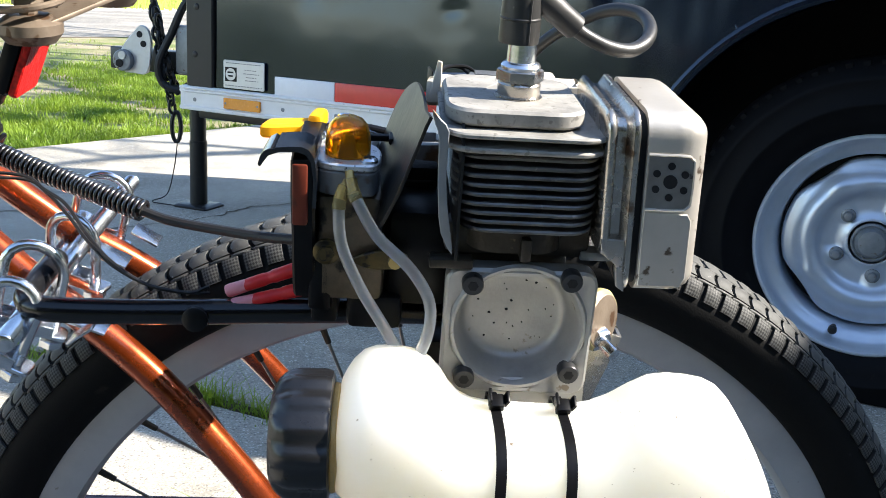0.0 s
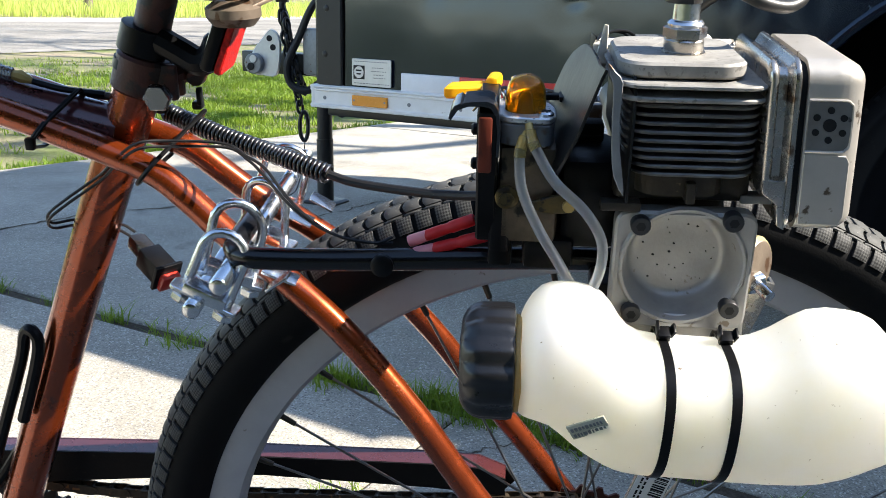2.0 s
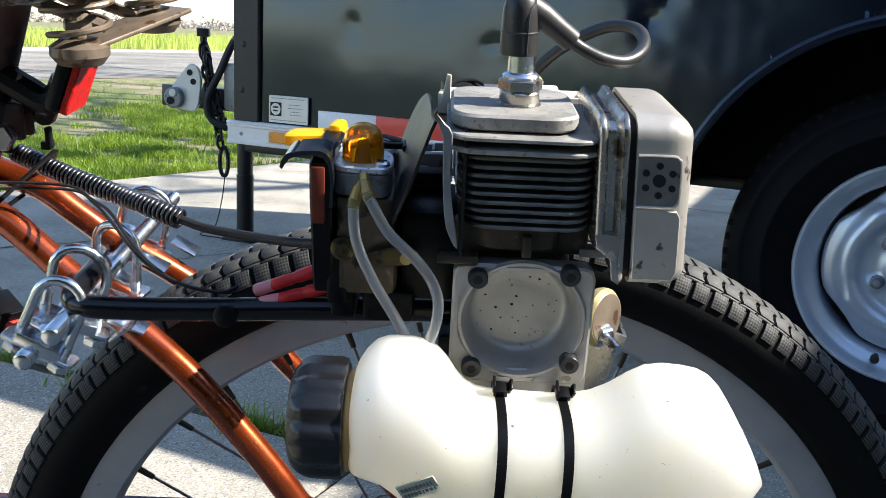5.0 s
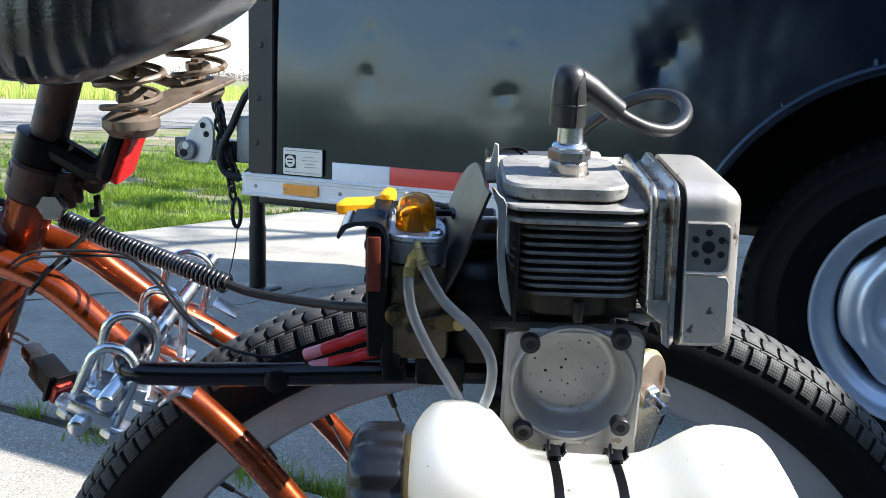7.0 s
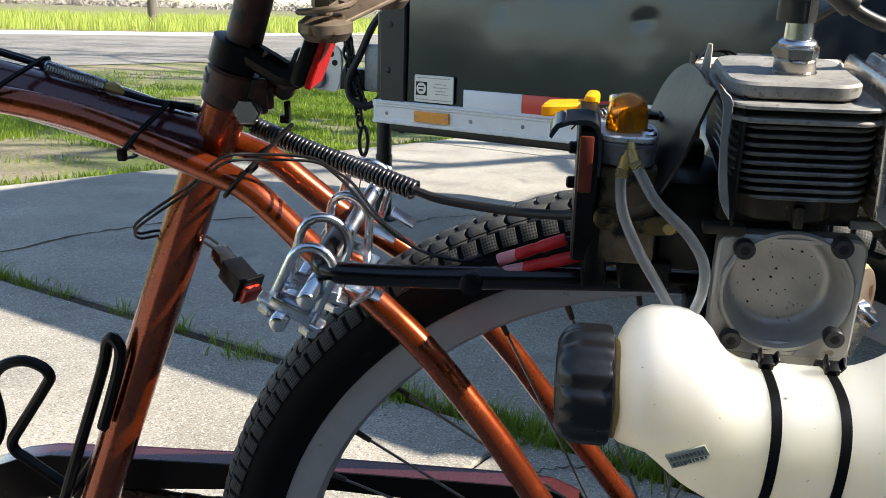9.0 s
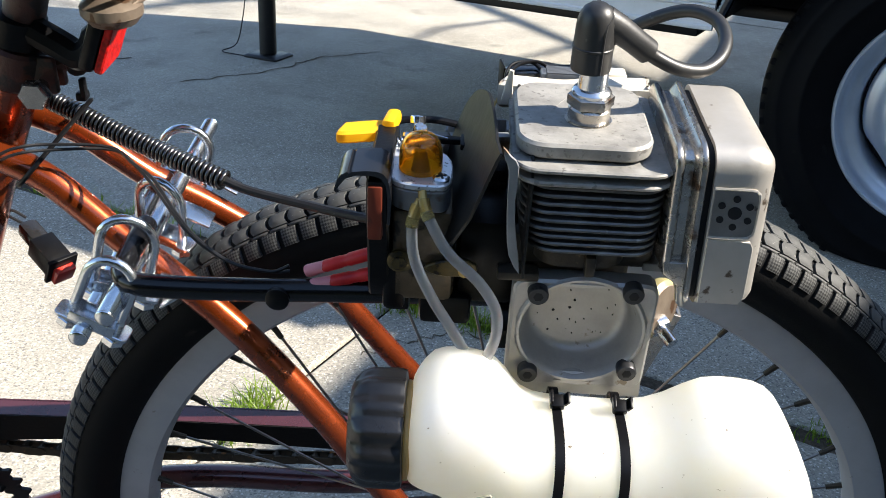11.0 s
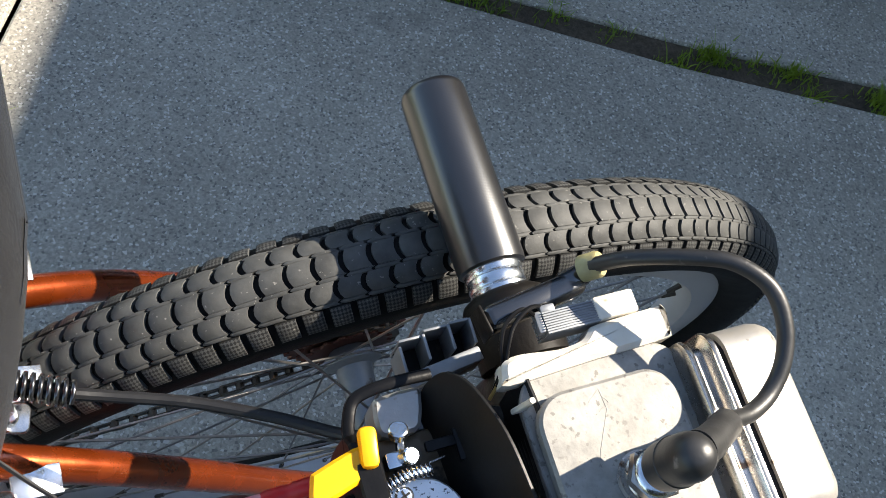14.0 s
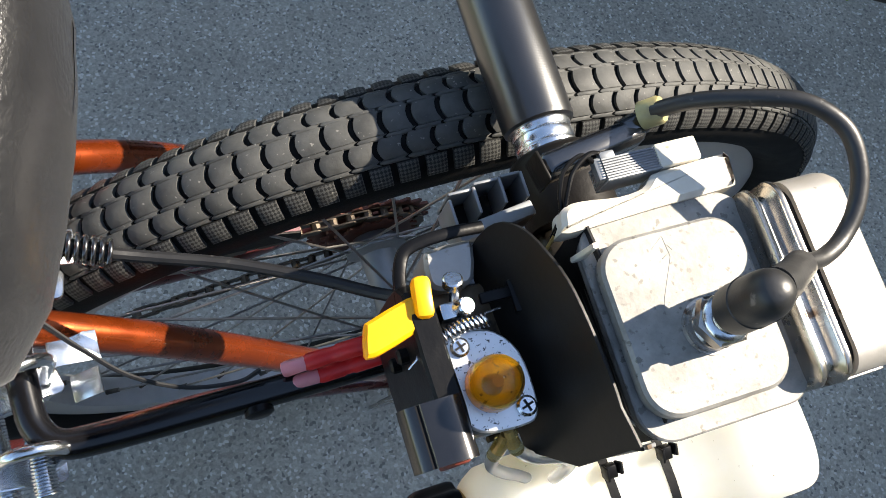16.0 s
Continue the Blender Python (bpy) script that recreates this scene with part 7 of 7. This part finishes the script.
# fuel hoses: clear, stained at the nipples
hoses = thing("fuel_hoses", "clear plastic fuel hoses from carburettor to tank", "hose", (-0.045, -0.155, 0.65), BIKE)
for pts, ends in (([(-0.0615, -0.1465, 0.726), (-0.0635, -0.1495, 0.7215), (-0.0645, -0.152, 0.714), (-0.0625, -0.155, 0.7005), (-0.0545, -0.1585, 0.684), (-0.0435, -0.162, 0.667), (-0.034, -0.166, 0.65), (-0.0295, -0.169, 0.632)], 12), ([(-0.061, -0.145, 0.7295), (-0.0595, -0.149, 0.724), (-0.0565, -0.1525, 0.7185), (-0.0485, -0.1565, 0.7065), (-0.0345, -0.1595, 0.694), (-0.0265, -0.1625, 0.6815), (-0.0262, -0.1655, 0.669), (-0.0305, -0.168, 0.656), (-0.032, -0.169, 0.647)], 12)):
    line = spline(pts, 6)
    bm = bmesh.new()
    tube(bm, line[ends - 1:], 0.00245, 16)
    outside = len(bm.faces)
    tube(bm, line[ends - 1:], 0.00155, 16)
    bm.faces.ensure_lookup_table()
    bmesh.ops.reverse_faces(bm, faces=bm.faces[outside:])
    hose = part("hose", bm, HOSE, hoses, "clear hose")
    bm = bmesh.new()
    tube(bm, line[3:ends], 0.0028, 14)
    part("hose_end", bm, HOSEEND, hoses, "fuel-stained hose end")
    bm = bmesh.new()
    tube(bm, line[:ends - 3], 0.0019, 10)
    part("brass_nipple", bm, BRASS, hoses, "yellow brass nipple")

# fuel tank slung under the engine
tank = thing("fuel_tank", "milky white plastic fuel tank with black cap", "fuel tank", (0.03, -0.185, 0.568), BIKE)
ends = [  # x, bottom z, top z
    (-0.0612, 0.6085, 0.6445), (-0.0606, 0.6055, 0.6488), (-0.059, 0.6045, 0.6525), (-0.0563, 0.604, 0.657), (-0.052, 0.6035, 0.6613), (-0.047, 0.6020, 0.6633), (-0.042, 0.5972, 0.6638), (-0.036, 0.5912, 0.6638), (-0.03, 0.5862, 0.6628), (-0.0245, 0.5826, 0.6598), (-0.0198, 0.5802, 0.6540), (-0.0165, 0.5789, 0.6478), (-0.0125, 0.5779, 0.6428), (-0.007, 0.5772, 0.6396), (0.0, 0.5770, 0.6384), (0.008, 0.5769, 0.6384), (0.018, 0.5766, 0.6378), (0.028, 0.5761, 0.6376), (0.037, 0.5757, 0.6380), (0.045, 0.5753, 0.6398), (0.053, 0.5750, 0.6440), (0.061, 0.5748, 0.6508), (0.068, 0.5748, 0.6553), (0.076, 0.5760, 0.6563), (0.084, 0.5788, 0.6555), (0.091, 0.5828, 0.6542), (0.0965, 0.5868, 0.6513), (0.1005, 0.5900, 0.6473), (0.105, 0.5938, 0.6403), (0.109, 0.5978, 0.6338), (0.113, 0.6022, 0.6266), (0.1163, 0.6062, 0.6203), (0.1185, 0.6102, 0.6143)]


def tank_ring(x, z0, z1, grow=0.0, n=48):
    """The tank's section at x, as points in y and z; t runs from the far side over the top to the near side."""
    hz = (z1 - z0) / 2 + grow
    hy = grow + 0.0285 * min(1.0, (0.72 + 0.28 * min(1, (x + 0.0612) / 0.008)), (0.45 + 0.55 * min(1, (0.1192 - x) / 0.012)))
    out = []
    for j in range(n):
        t = 2 * math.pi * j / n
        c_, s_ = math.cos(t), math.sin(t)
        e_ = 0.84 if s_ < 0 else (0.6 if c_ > 0 else 0.78)
        out.append((-0.181 + hy * math.copysign(abs(c_) ** e_, c_), (z0 + z1) / 2 + hz * math.copysign(abs(s_) ** e_, s_)))
    return out


rings_ = []
bm = bmesh.new()
for x, z0, z1 in ends:
    rings_.append([bm.verts.new((x, y, z)) for y, z in tank_ring(x, z0, z1)])
for r0, r1 in zip(rings_, rings_[1:]):
    for j in range(48):
        bm.faces.new((r0[j], r0[(j + 1) % 48], r1[(j + 1) % 48], r1[j]))
bm.faces.new(rings_[0])
bm.faces.new(rings_[-1])
for _ in range(2):
    bmesh.ops.smooth_vert(bm, verts=bm.verts, factor=0.3, use_axis_x=True, use_axis_y=True, use_axis_z=True)
shell = part("tank_shell", bm, TANK, tank, "milky white blow-moulded shell", smooth=70)
bm = bmesh.new()
lathe(bm, [(0.0205, -0.003), (0.0212, 0.0), (0.0222, 0.0006), (0.0224, 0.0018), (0.0214, 0.003), (0.021, 0.0045)], axis((-0.0608, -0.1815, 0.6275), (-1, 0, 0)), 40)
part("filler_neck", bm, NECK, tank, "fuel-stained filler neck")
bm = bmesh.new()
lathe(bm, [(0.0235, 0.0), (0.0262, 0.0006), (0.0270, 0.003), (0.0268, 0.015), (0.0261, 0.0178), (0.0248, 0.0202), (0.0225, 0.0224), (0.019, 0.0242), (0.0185, 0.0234), (0.0142, 0.0237), (0.0137, 0.0247), (0.004, 0.025)], axis((-0.0632, -0.1815, 0.6285), (-1, 0, 0)), 112, flute=(14, 0.0016, 0.0235))
part("filler_cap", bm, CAPBLACK, tank, "ribbed black plastic cap", smooth=40)
# sticker with unreadable print
bm = bmesh.new()
sx = Matrix.Translation((-0.0305, -0.2083, 0.6125)) @ Matrix.Rotation(radians(14), 4, "X") @ Matrix.Rotation(radians(-28), 4, "Y")
box(bm, (0, 0, 0), (0.0175, 0.0009, 0.0085), 0.0002, m=sx)
tag = part("sticker", bm, STICKER, tank, "small faded sticker")
rs = random.Random(9)
for row in (-0.0022, 0.0014):
    t = -0.0075
    while t < 0.007:
        w = rs.uniform(0.0006, 0.0016)
        bm = bmesh.new()
        box(bm, (t + w / 2, -0.0006, row), (w, 0.0003, 0.0016 + 0.0006 * rs.random()), m=sx)
        part("print_bar", bm, GREYSTEEL, tag)
        t += w + 0.0007
# nylon ties round tank and front plate
for x0, x1 in ((0.0005, 0.0), (0.0285, 0.0292)):
    tie = thing("cable_tie", "black nylon cable tie strapped round the white tank", "cable tie", (x0, -0.19, 0.6), BIKE, group="tank ties")
    zt = 0.6386 if x0 < 0.01 else 0.6376
    low, high = next((z0, z1) for x, z0, z1 in ends if x >= x0 - 0.001)
    ring_ = tank_ring(x0, low, high, 0.0006, 40)
    # from the plate over the top, down the near face, under the tank and back up; the strap slants with the tank's belly
    loop = [(x0 + 0.002, -0.1545, zt - 0.0095), (x0 + 0.0022, -0.1585, zt - 0.001)] + [(x0 + 0.0028 + 0.003 * math.sin(math.pi * k / 24) - 0.006 * k / 24, *ring_[(8 + k) % 40]) for k in range(0, 25, 2)] + [(x1 - 0.003, -0.1535, zt - 0.052), (x0, -0.1508, zt - 0.03)]
    line = spline(loop, 5)
    bm = bmesh.new()
    va, vb, vc, vd = [], [], [], []
    for i, p in enumerate(line):
        t = (line[min(i + 1, len(line) - 1)] - line[max(i - 1, 0)]).normalized()
        nrm = Vector((1, 0, 0)).cross(t).normalized()
        for lst, sxx, hh in ((va, -0.0021, 0), (vb, 0.0021, 0), (vc, 0.0021, 0.0013), (vd, -0.0021, 0.0013)):
            lst.append(bm.verts.new(p + Vector((sxx, 0, 0)) + nrm * hh))
    for i in range(len(line) - 1):
        for q0, q1 in ((va, vb), (vb, vc), (vc, vd), (vd, va)):
            bm.faces.new((q0[i], q0[i + 1], q1[i + 1], q1[i]))
    part("strap", bm, BLACKPL, tie)
    bm = bmesh.new()
    hm = Matrix.Translation((x0 + 0.0032, -0.1722, zt + 0.0022)) @ Matrix.Rotation(radians(24), 4, "X")
    box(bm, (0, 0, 0), (0.0062, 0.0062, 0.0046), 0.0007, m=hm)
    box(bm, (0.0034, 0.001, 0.0028), (0.0014, 0.0055, 0.0045), 0.0004, m=hm @ Matrix.Rotation(radians(20), 4, "Y"))
    box(bm, (-0.003, 0.0005, 0.0032), (0.0012, 0.006, 0.005), 0.0003, m=hm)
    part("tie_head", bm, BLACKPL, tie)

# support strut from the axle to the engine, with printed label
strut = thing("support_strut", "aluminium angle strut with a printed label", "strut", (-0.02, -0.09, 0.34), BIKE)
s0, s1 = Vector((-0.030, -0.086, 0.325)), Vector((0.066, -0.088, 0.632))
sd = (s1 - s0).normalized()
sm_ = Matrix.Translation((s0 + s1) / 2) @ Matrix.Rotation(math.atan2(sd.x, sd.z), 4, "Y")
bm = bmesh.new()
box(bm, (0, 0, 0), (0.021, 0.0025, (s1 - s0).length), 0.0005, m=sm_)
box(bm, (0.0095, 0.009, 0), (0.0024, 0.0185, (s1 - s0).length), 0.0005, m=sm_)
part("angle_bar", bm, CHROMED, strut, "bright aluminium angle")
bm = bmesh.new()
box(bm, (0, -0.0016, 0.02), (0.0195, 0.0006, 0.075), m=sm_)
lab = part("label", bm, PAPER, strut, "silver printed label")
t = -0.010
while t < 0.028:
    w = rs.uniform(0.0004, 0.0013)
    bm = bmesh.new()
    box(bm, (0.0045, -0.002, 0.02 + t), (0.008, 0.0003, w), m=sm_)
    part("print_bar", bm, INKHOLE, lab)
    t += w + rs.uniform(0.0005, 0.0011)
for row in (-0.0065, -0.004):
    t = -0.014
    while t < 0.03:
        w = rs.uniform(0.001, 0.003)
        bm = bmesh.new()
        box(bm, (row, -0.002, 0.02 + t), (0.0012, 0.0003, w), m=sm_)
        part("print_bar", bm, INKHOLE, lab)
        t += w + 0.0012
bm = bmesh.new()
tube(bm, [(0.064, -0.122, 0.6375), (0.048, -0.095, 0.646)], 0.0032, 12)
hexnut(bm, (0.0565, -0.1095, 0.6415), (0.5, -0.85, -0.25), 0.0062, 0.006)
part("strut_bolt", bm, ZINC, strut, "zinc bolt and nut")
bm = bmesh.new()
lathe(bm, [(0.004, 0.0), (0.0145, 0.0), (0.0152, 0.002), (0.0152, 0.005), (0.0135, 0.007), (0.004, 0.0072)], axis((0.0545, -0.105, 0.648), (0.7, -0.62, 0.12)), 26)
part("rubber_bushing", bm, TARNIVORY, strut, "pale worn bushing washer")
bm = bmesh.new()
lathe(bm, [(0.0135, 0.0068), (0.0128, 0.0074), (0.0042, 0.0076)], axis((0.0545, -0.105, 0.648), (0.7, -0.62, 0.12)), 26)
part("washer", bm, RUSTSTEEL, strut, "tarnished brass washer")


# ---- engine mount: black bar, threaded rods, U-bolts ----
mount = thing("engine_mount", "black steel bar clamped to the bicycle stays with zinc U-bolts", "mount", (-0.22, -0.05, 0.6), BIKE)
bar("mount_bar", [(0.03, -0.099, 0.645), (-0.05, -0.099, 0.644), (-0.15, -0.0985, 0.6385), (-0.195, -0.098, 0.637), (-0.211, -0.096, 0.637), (-0.2185, -0.088, 0.637), (-0.2205, -0.074, 0.637), (-0.2205, -0.04, 0.637)], 0.0062, BLACKTUBE, mount, "gloss black bent bar", n=18)
bm = bmesh.new()
lathe(bm, [(0.0062, 0), (0.0062, 0.003), (0.0045, 0.004)], axis((-0.134, -0.1035, 0.6385), (0, -1, 0.1)), 14)
part("bar_bolt", bm, BLACKPL, mount)
bm = bmesh.new()
box(bm, (-0.072, -0.110, 0.662), (0.012, 0.026, 0.026), 0.002)
part("mount_bracket", bm, BLACKPL, mount, "black bracket")
bm = bmesh.new()
box(bm, (0.0, -0.112, 0.637), (0.05, 0.028, 0.012), 0.002)
part("mount_bracket", bm, BLACKPL, mount, "black bracket")


def threaded(name, a, b, r, parent, pitch=0.0014, head=None):
    """A threaded rod: a ridged bar with flat, chamfered ends."""
    a, b = Vector(a), Vector(b)
    L = (b - a).length
    prof = [(r * 0.8, 0.0), (r, 0.0008)]
    k = int(L / pitch)
    for i in range(k):
        h = 0.0012 + (L - 0.0024) * i / k
        prof += [(r, h), (r * 0.88, h + pitch * 0.5)]
    prof += [(r, L - 0.0008), (r * 0.8, L)]
    bm = bmesh.new()
    lathe(bm, prof, axis(a, b - a), 14)
    if head:
        lathe(bm, head, axis(b, b - a), 20)
    return part(name, bm, ZINC, parent, "zinc threaded rod", smooth=60)


threaded("threaded_rod", (-0.2215, -0.114, 0.626), (-0.2185, 0.100, 0.632), 0.0052, mount)
threaded("carriage_bolt", (-0.2385, -0.112, 0.610), (-0.243, 0.068, 0.6125), 0.005, mount, head=[(0.0047, -0.004), (0.006, -0.002), (0.0095, 0.001), (0.0095, 0.002), (0.006, 0.0035)])


def u_bolt(c, across, down, half, leg, r=0.0028):
    """A U-bolt with arch over c, legs along down, threaded ends, saddle plate and nuts."""
    c, ac, dn = Vector(c), Vector(across).normalized(), Vector(down).normalized()
    pts = [c - ac * half + dn * leg, c - ac * half + dn * leg * 0.5, c - ac * half]
    for t in np.linspace(165, 15, 9):
        pts.append(c + ac * half * math.cos(radians(t)) - dn * half * math.sin(radians(t)))
    pts += [c + ac * half, c + ac * half + dn * leg * 0.5, c + ac * half + dn * leg]
    bm = bmesh.new()
    tube(bm, pts, r, 12)
    ub = part("u_bolt", bm, ZINC, mount, "bright zinc U-bolt")
    for s in (-1, 1):
        threaded("thread", c + ac * half * s + dn * leg * 0.55, c + ac * half * s + dn * (leg + 0.001), r * 1.07, ub, 0.0011)
        bm = bmesh.new()
        hexnut(bm, c + ac * half * s + dn * leg * 0.86, dn, 0.0062, 0.0048)
        part("nut", bm, ZINC, ub, "zinc hexagon nut")
    nrm = ac.cross(dn)
    mm = Matrix((ac, nrm, dn)).transposed().to_4x4()
    mm.translation = c + dn * leg * 0.78
    bm = bmesh.new()
    slab(bm, rrect(-half - 0.0075, half + 0.0075, -0.0068, 0.0068, 0.003), -0.0012, 0.0012, 0.0004, mm)
    for s in (-1, 1):
        box(bm, (0, s * 0.0062, -0.003), (half * 2.0, 0.0014, 0.0055), 0.0005, m=mm)
    part("saddle_plate", bm, ZINC, ub, "pressed zinc saddle plate")
    return ub


DN = (-0.42, -0.06, -0.9)
u_bolt((-0.2215, -0.0985, 0.6385), (0.9, -0.05, -0.42), DN, 0.0125, 0.036)
u_bolt((-0.2225, -0.066, 0.6415), (0.9, 0.25, -0.4), (-0.25, -0.05, -0.95), 0.0145, 0.040)
u_bolt((-0.218, -0.020, 0.640), (0.9, -0.2, -0.2), (-0.1, 0.0, -1), 0.0135, 0.03)
u_bolt((-0.2205, 0.047, 0.640), (0.92, 0.1, -0.3), (-0.3, 0.0, -0.95), 0.0150, 0.036)
# bent tabs of the lock plates
for o, s, a in (((-0.203, -0.052, 0.606), (0.022, 0.014, 0.0016), 20), ((-0.2, -0.07, 0.61), (0.016, 0.012, 0.0016), -35), ((-0.197, 0.05, 0.615), (0.018, 0.016, 0.0016), 30), ((-0.246, 0.04, 0.625), (0.012, 0.016, 0.0016), -60), ((-0.2, -0.012, 0.628), (0.02, 0.016, 0.0016), 25)):
    bm = bmesh.new()
    box(bm, (0, 0, 0), s, 0.0005, m=Matrix.Translation(o) @ Matrix.Rotation(radians(a), 4, "Y"))
    part("lock_plate", bm, ZINC, mount, "bent bright plate")

# ---- throttle cable in a coil sleeve ----
throttle = thing("throttle_cable", "black throttle cable in a coiled spring sleeve", "cable", (-0.22, -0.03, 0.67), BIKE)
line = spline([(-0.286, 0.0125, 0.686), (-0.266, 0.0055, 0.6805), (-0.243, -0.004, 0.6755), (-0.219, -0.014, 0.6715), (-0.199, -0.0225, 0.6680), (-0.1755, -0.032, 0.6635)], 48)
bm = bmesh.new()
coil = []
turns = 42
for i, p in enumerate(line):
    t = (line[min(i + 1, len(line) - 1)] - line[max(i - 1, 0)]).normalized()
    x = t.cross(Vector((0, 0, 1))).normalized()
    y = t.cross(x)
    for q in range(2):
        f = (i + q / 2) / len(line)
        a = 2 * math.pi * turns * f
        nxt = line[min(i + 1, len(line) - 1)]
        coil.append(p.lerp(nxt, q / 2) + (x * math.cos(a) + y * math.sin(a)) * 0.0052)
tube(bm, coil, 0.00125, 5)
part("coil_sleeve", bm, BLACKSATIN, throttle, "black coil spring sleeve", smooth=80)
bm = bmesh.new()
tube(bm, line[::6], 0.0034, 10)
part("liner", bm, RUBBER, throttle)
bar("cable", [(-0.1755, -0.032, 0.6635), (-0.16, -0.0365, 0.6605), (-0.13, -0.047, 0.6605), (-0.1, -0.062, 0.664), (-0.075, -0.078, 0.672), (-0.058, -0.088, 0.69)], 0.0027, RUBBER, throttle, "black cable housing", n=10)
bar("cable", [(-0.6, 0.012, 0.757), (-0.45, 0.013, 0.7265), (-0.36, 0.017, 0.6985), (-0.32, 0.0185, 0.693), (-0.286, 0.0125, 0.686)], 0.0026, RUBBER, throttle, n=10)

# ---- kill switch and its wires ----
wires = thing("kill_switch", "black rocker switch with red face hanging on thin wires", "switch", (-0.3, -0.01, 0.58), BIKE)
sw = Matrix.Translation((-0.302, -0.002, 0.589)) @ Matrix.Rotation(radians(28), 4, "Y") @ Matrix.Rotation(radians(-34), 4, "Z") @ Matrix.Rotation(radians(12), 4, "X") @ Matrix.Scale(1.12, 4)
bm = bmesh.new()
box(bm, (0.004, 0, 0), (0.020, 0.014, 0.013), 0.001, m=sw)
box(bm, (0.0145, 0, 0), (0.0025, 0.018, 0.016), 0.0006, m=sw)
part("switch_body", bm, BLACKPL, wires, "black switch body")
ROCKERRED = mat("red_rocker_plastic", (0.5, 0.03, 0.018), (0.38, 0.022, 0.014), rough=0.3, scale=80)
bm = bmesh.new()
box(bm, (0.0175, 0, 0), (0.0045, 0.012, 0.011), 0.001, m=sw @ Matrix.Rotation(radians(8), 4, "Y"))
part("rocker", bm, ROCKERRED, wires, "red rocker face")
bm = bmesh.new()
box(bm, (-0.012, 0, 0.001), (0.016, 0.011, 0.010), 0.003, m=sw)
part("tape_wrap", bm, mat("glossy_black_tape", (0.02, 0.02, 0.021), (0.012, 0.012, 0.013), rough=0.18, scale=300, bump=0.3, bscale=300), wires, "glossy black tape wrap")
w0 = sw @ Vector((-0.02, 0, 0.001))
for dy, dz in ((0, 0), (0.003, 0.0035)):
    bar("wire", [w0 + Vector((0, dy, dz)), w0 + Vector((-0.008, dy, 0.005 + dz)), (-0.332, 0.012, 0.605), (-0.352, 0.004, 0.610 + dz), (-0.363, -0.008, 0.612 + dz), (-0.360, -0.018, 0.622 + dz), (-0.345, -0.02, 0.634 + dz), (-0.322, -0.02, 0.65 + dz), (-0.305, -0.03, 0.665 + dz), (-0.286, -0.042, 0.6785 + dz), (-0.27, -0.035, 0.6785 + dz), (-0.238, -0.027 - dz, 0.6765 + dz), (-0.222, -0.038 - dz, 0.673 + dz), (-0.209, -0.05, 0.667 + dz * 1.5), (-0.194, -0.066, 0.659 + dz), (-0.179, -0.08, 0.6535 + dz * 0.5), (-0.16, -0.089, 0.648), (-0.14, -0.092, 0.646), (-0.13, -0.09, 0.6455 + dz)], 0.00095, RUBBER, wires, n=6)
for a_, b_, back in (((-0.121, -0.0925, 0.6478), (-0.086, -0.0935, 0.6625), 0.0), ((-0.1175, -0.0985, 0.6436), (-0.079, -0.0985, 0.6555), 0.0)):
    a_, b_ = Vector(a_), Vector(b_)
    dv = (b_ - a_)
    bm = bmesh.new()
    tube(bm, [a_ + dv * 0.26, a_ + dv * 0.3, a_ + dv * 0.52, a_ + dv * 0.55, a_ + dv * 0.62, a_ + dv * 0.65, a_ + dv * 0.97, b_], [0.0032, 0.0037, 0.0037, 0.0034, 0.0034, 0.0039, 0.0039, 0.0034], 14, squash=0.85)
    cr = part("crimp_connector", bm, REDPL, wires, "red insulated crimp connector")
    bm = bmesh.new()
    tube(bm, [a_, a_ + dv * 0.04, a_ + dv * 0.28], [0.0030, 0.0034, 0.0031], 14)
    part("crimp_sleeve", bm, PINKPL, cr, "translucent pink sleeve")
    bar("wire", [b_, b_ + Vector((0.014, 0.002, 0.004)), b_ + Vector((0.03, 0.008, 0.004))], 0.0011, RUBBER, wires, n=6)
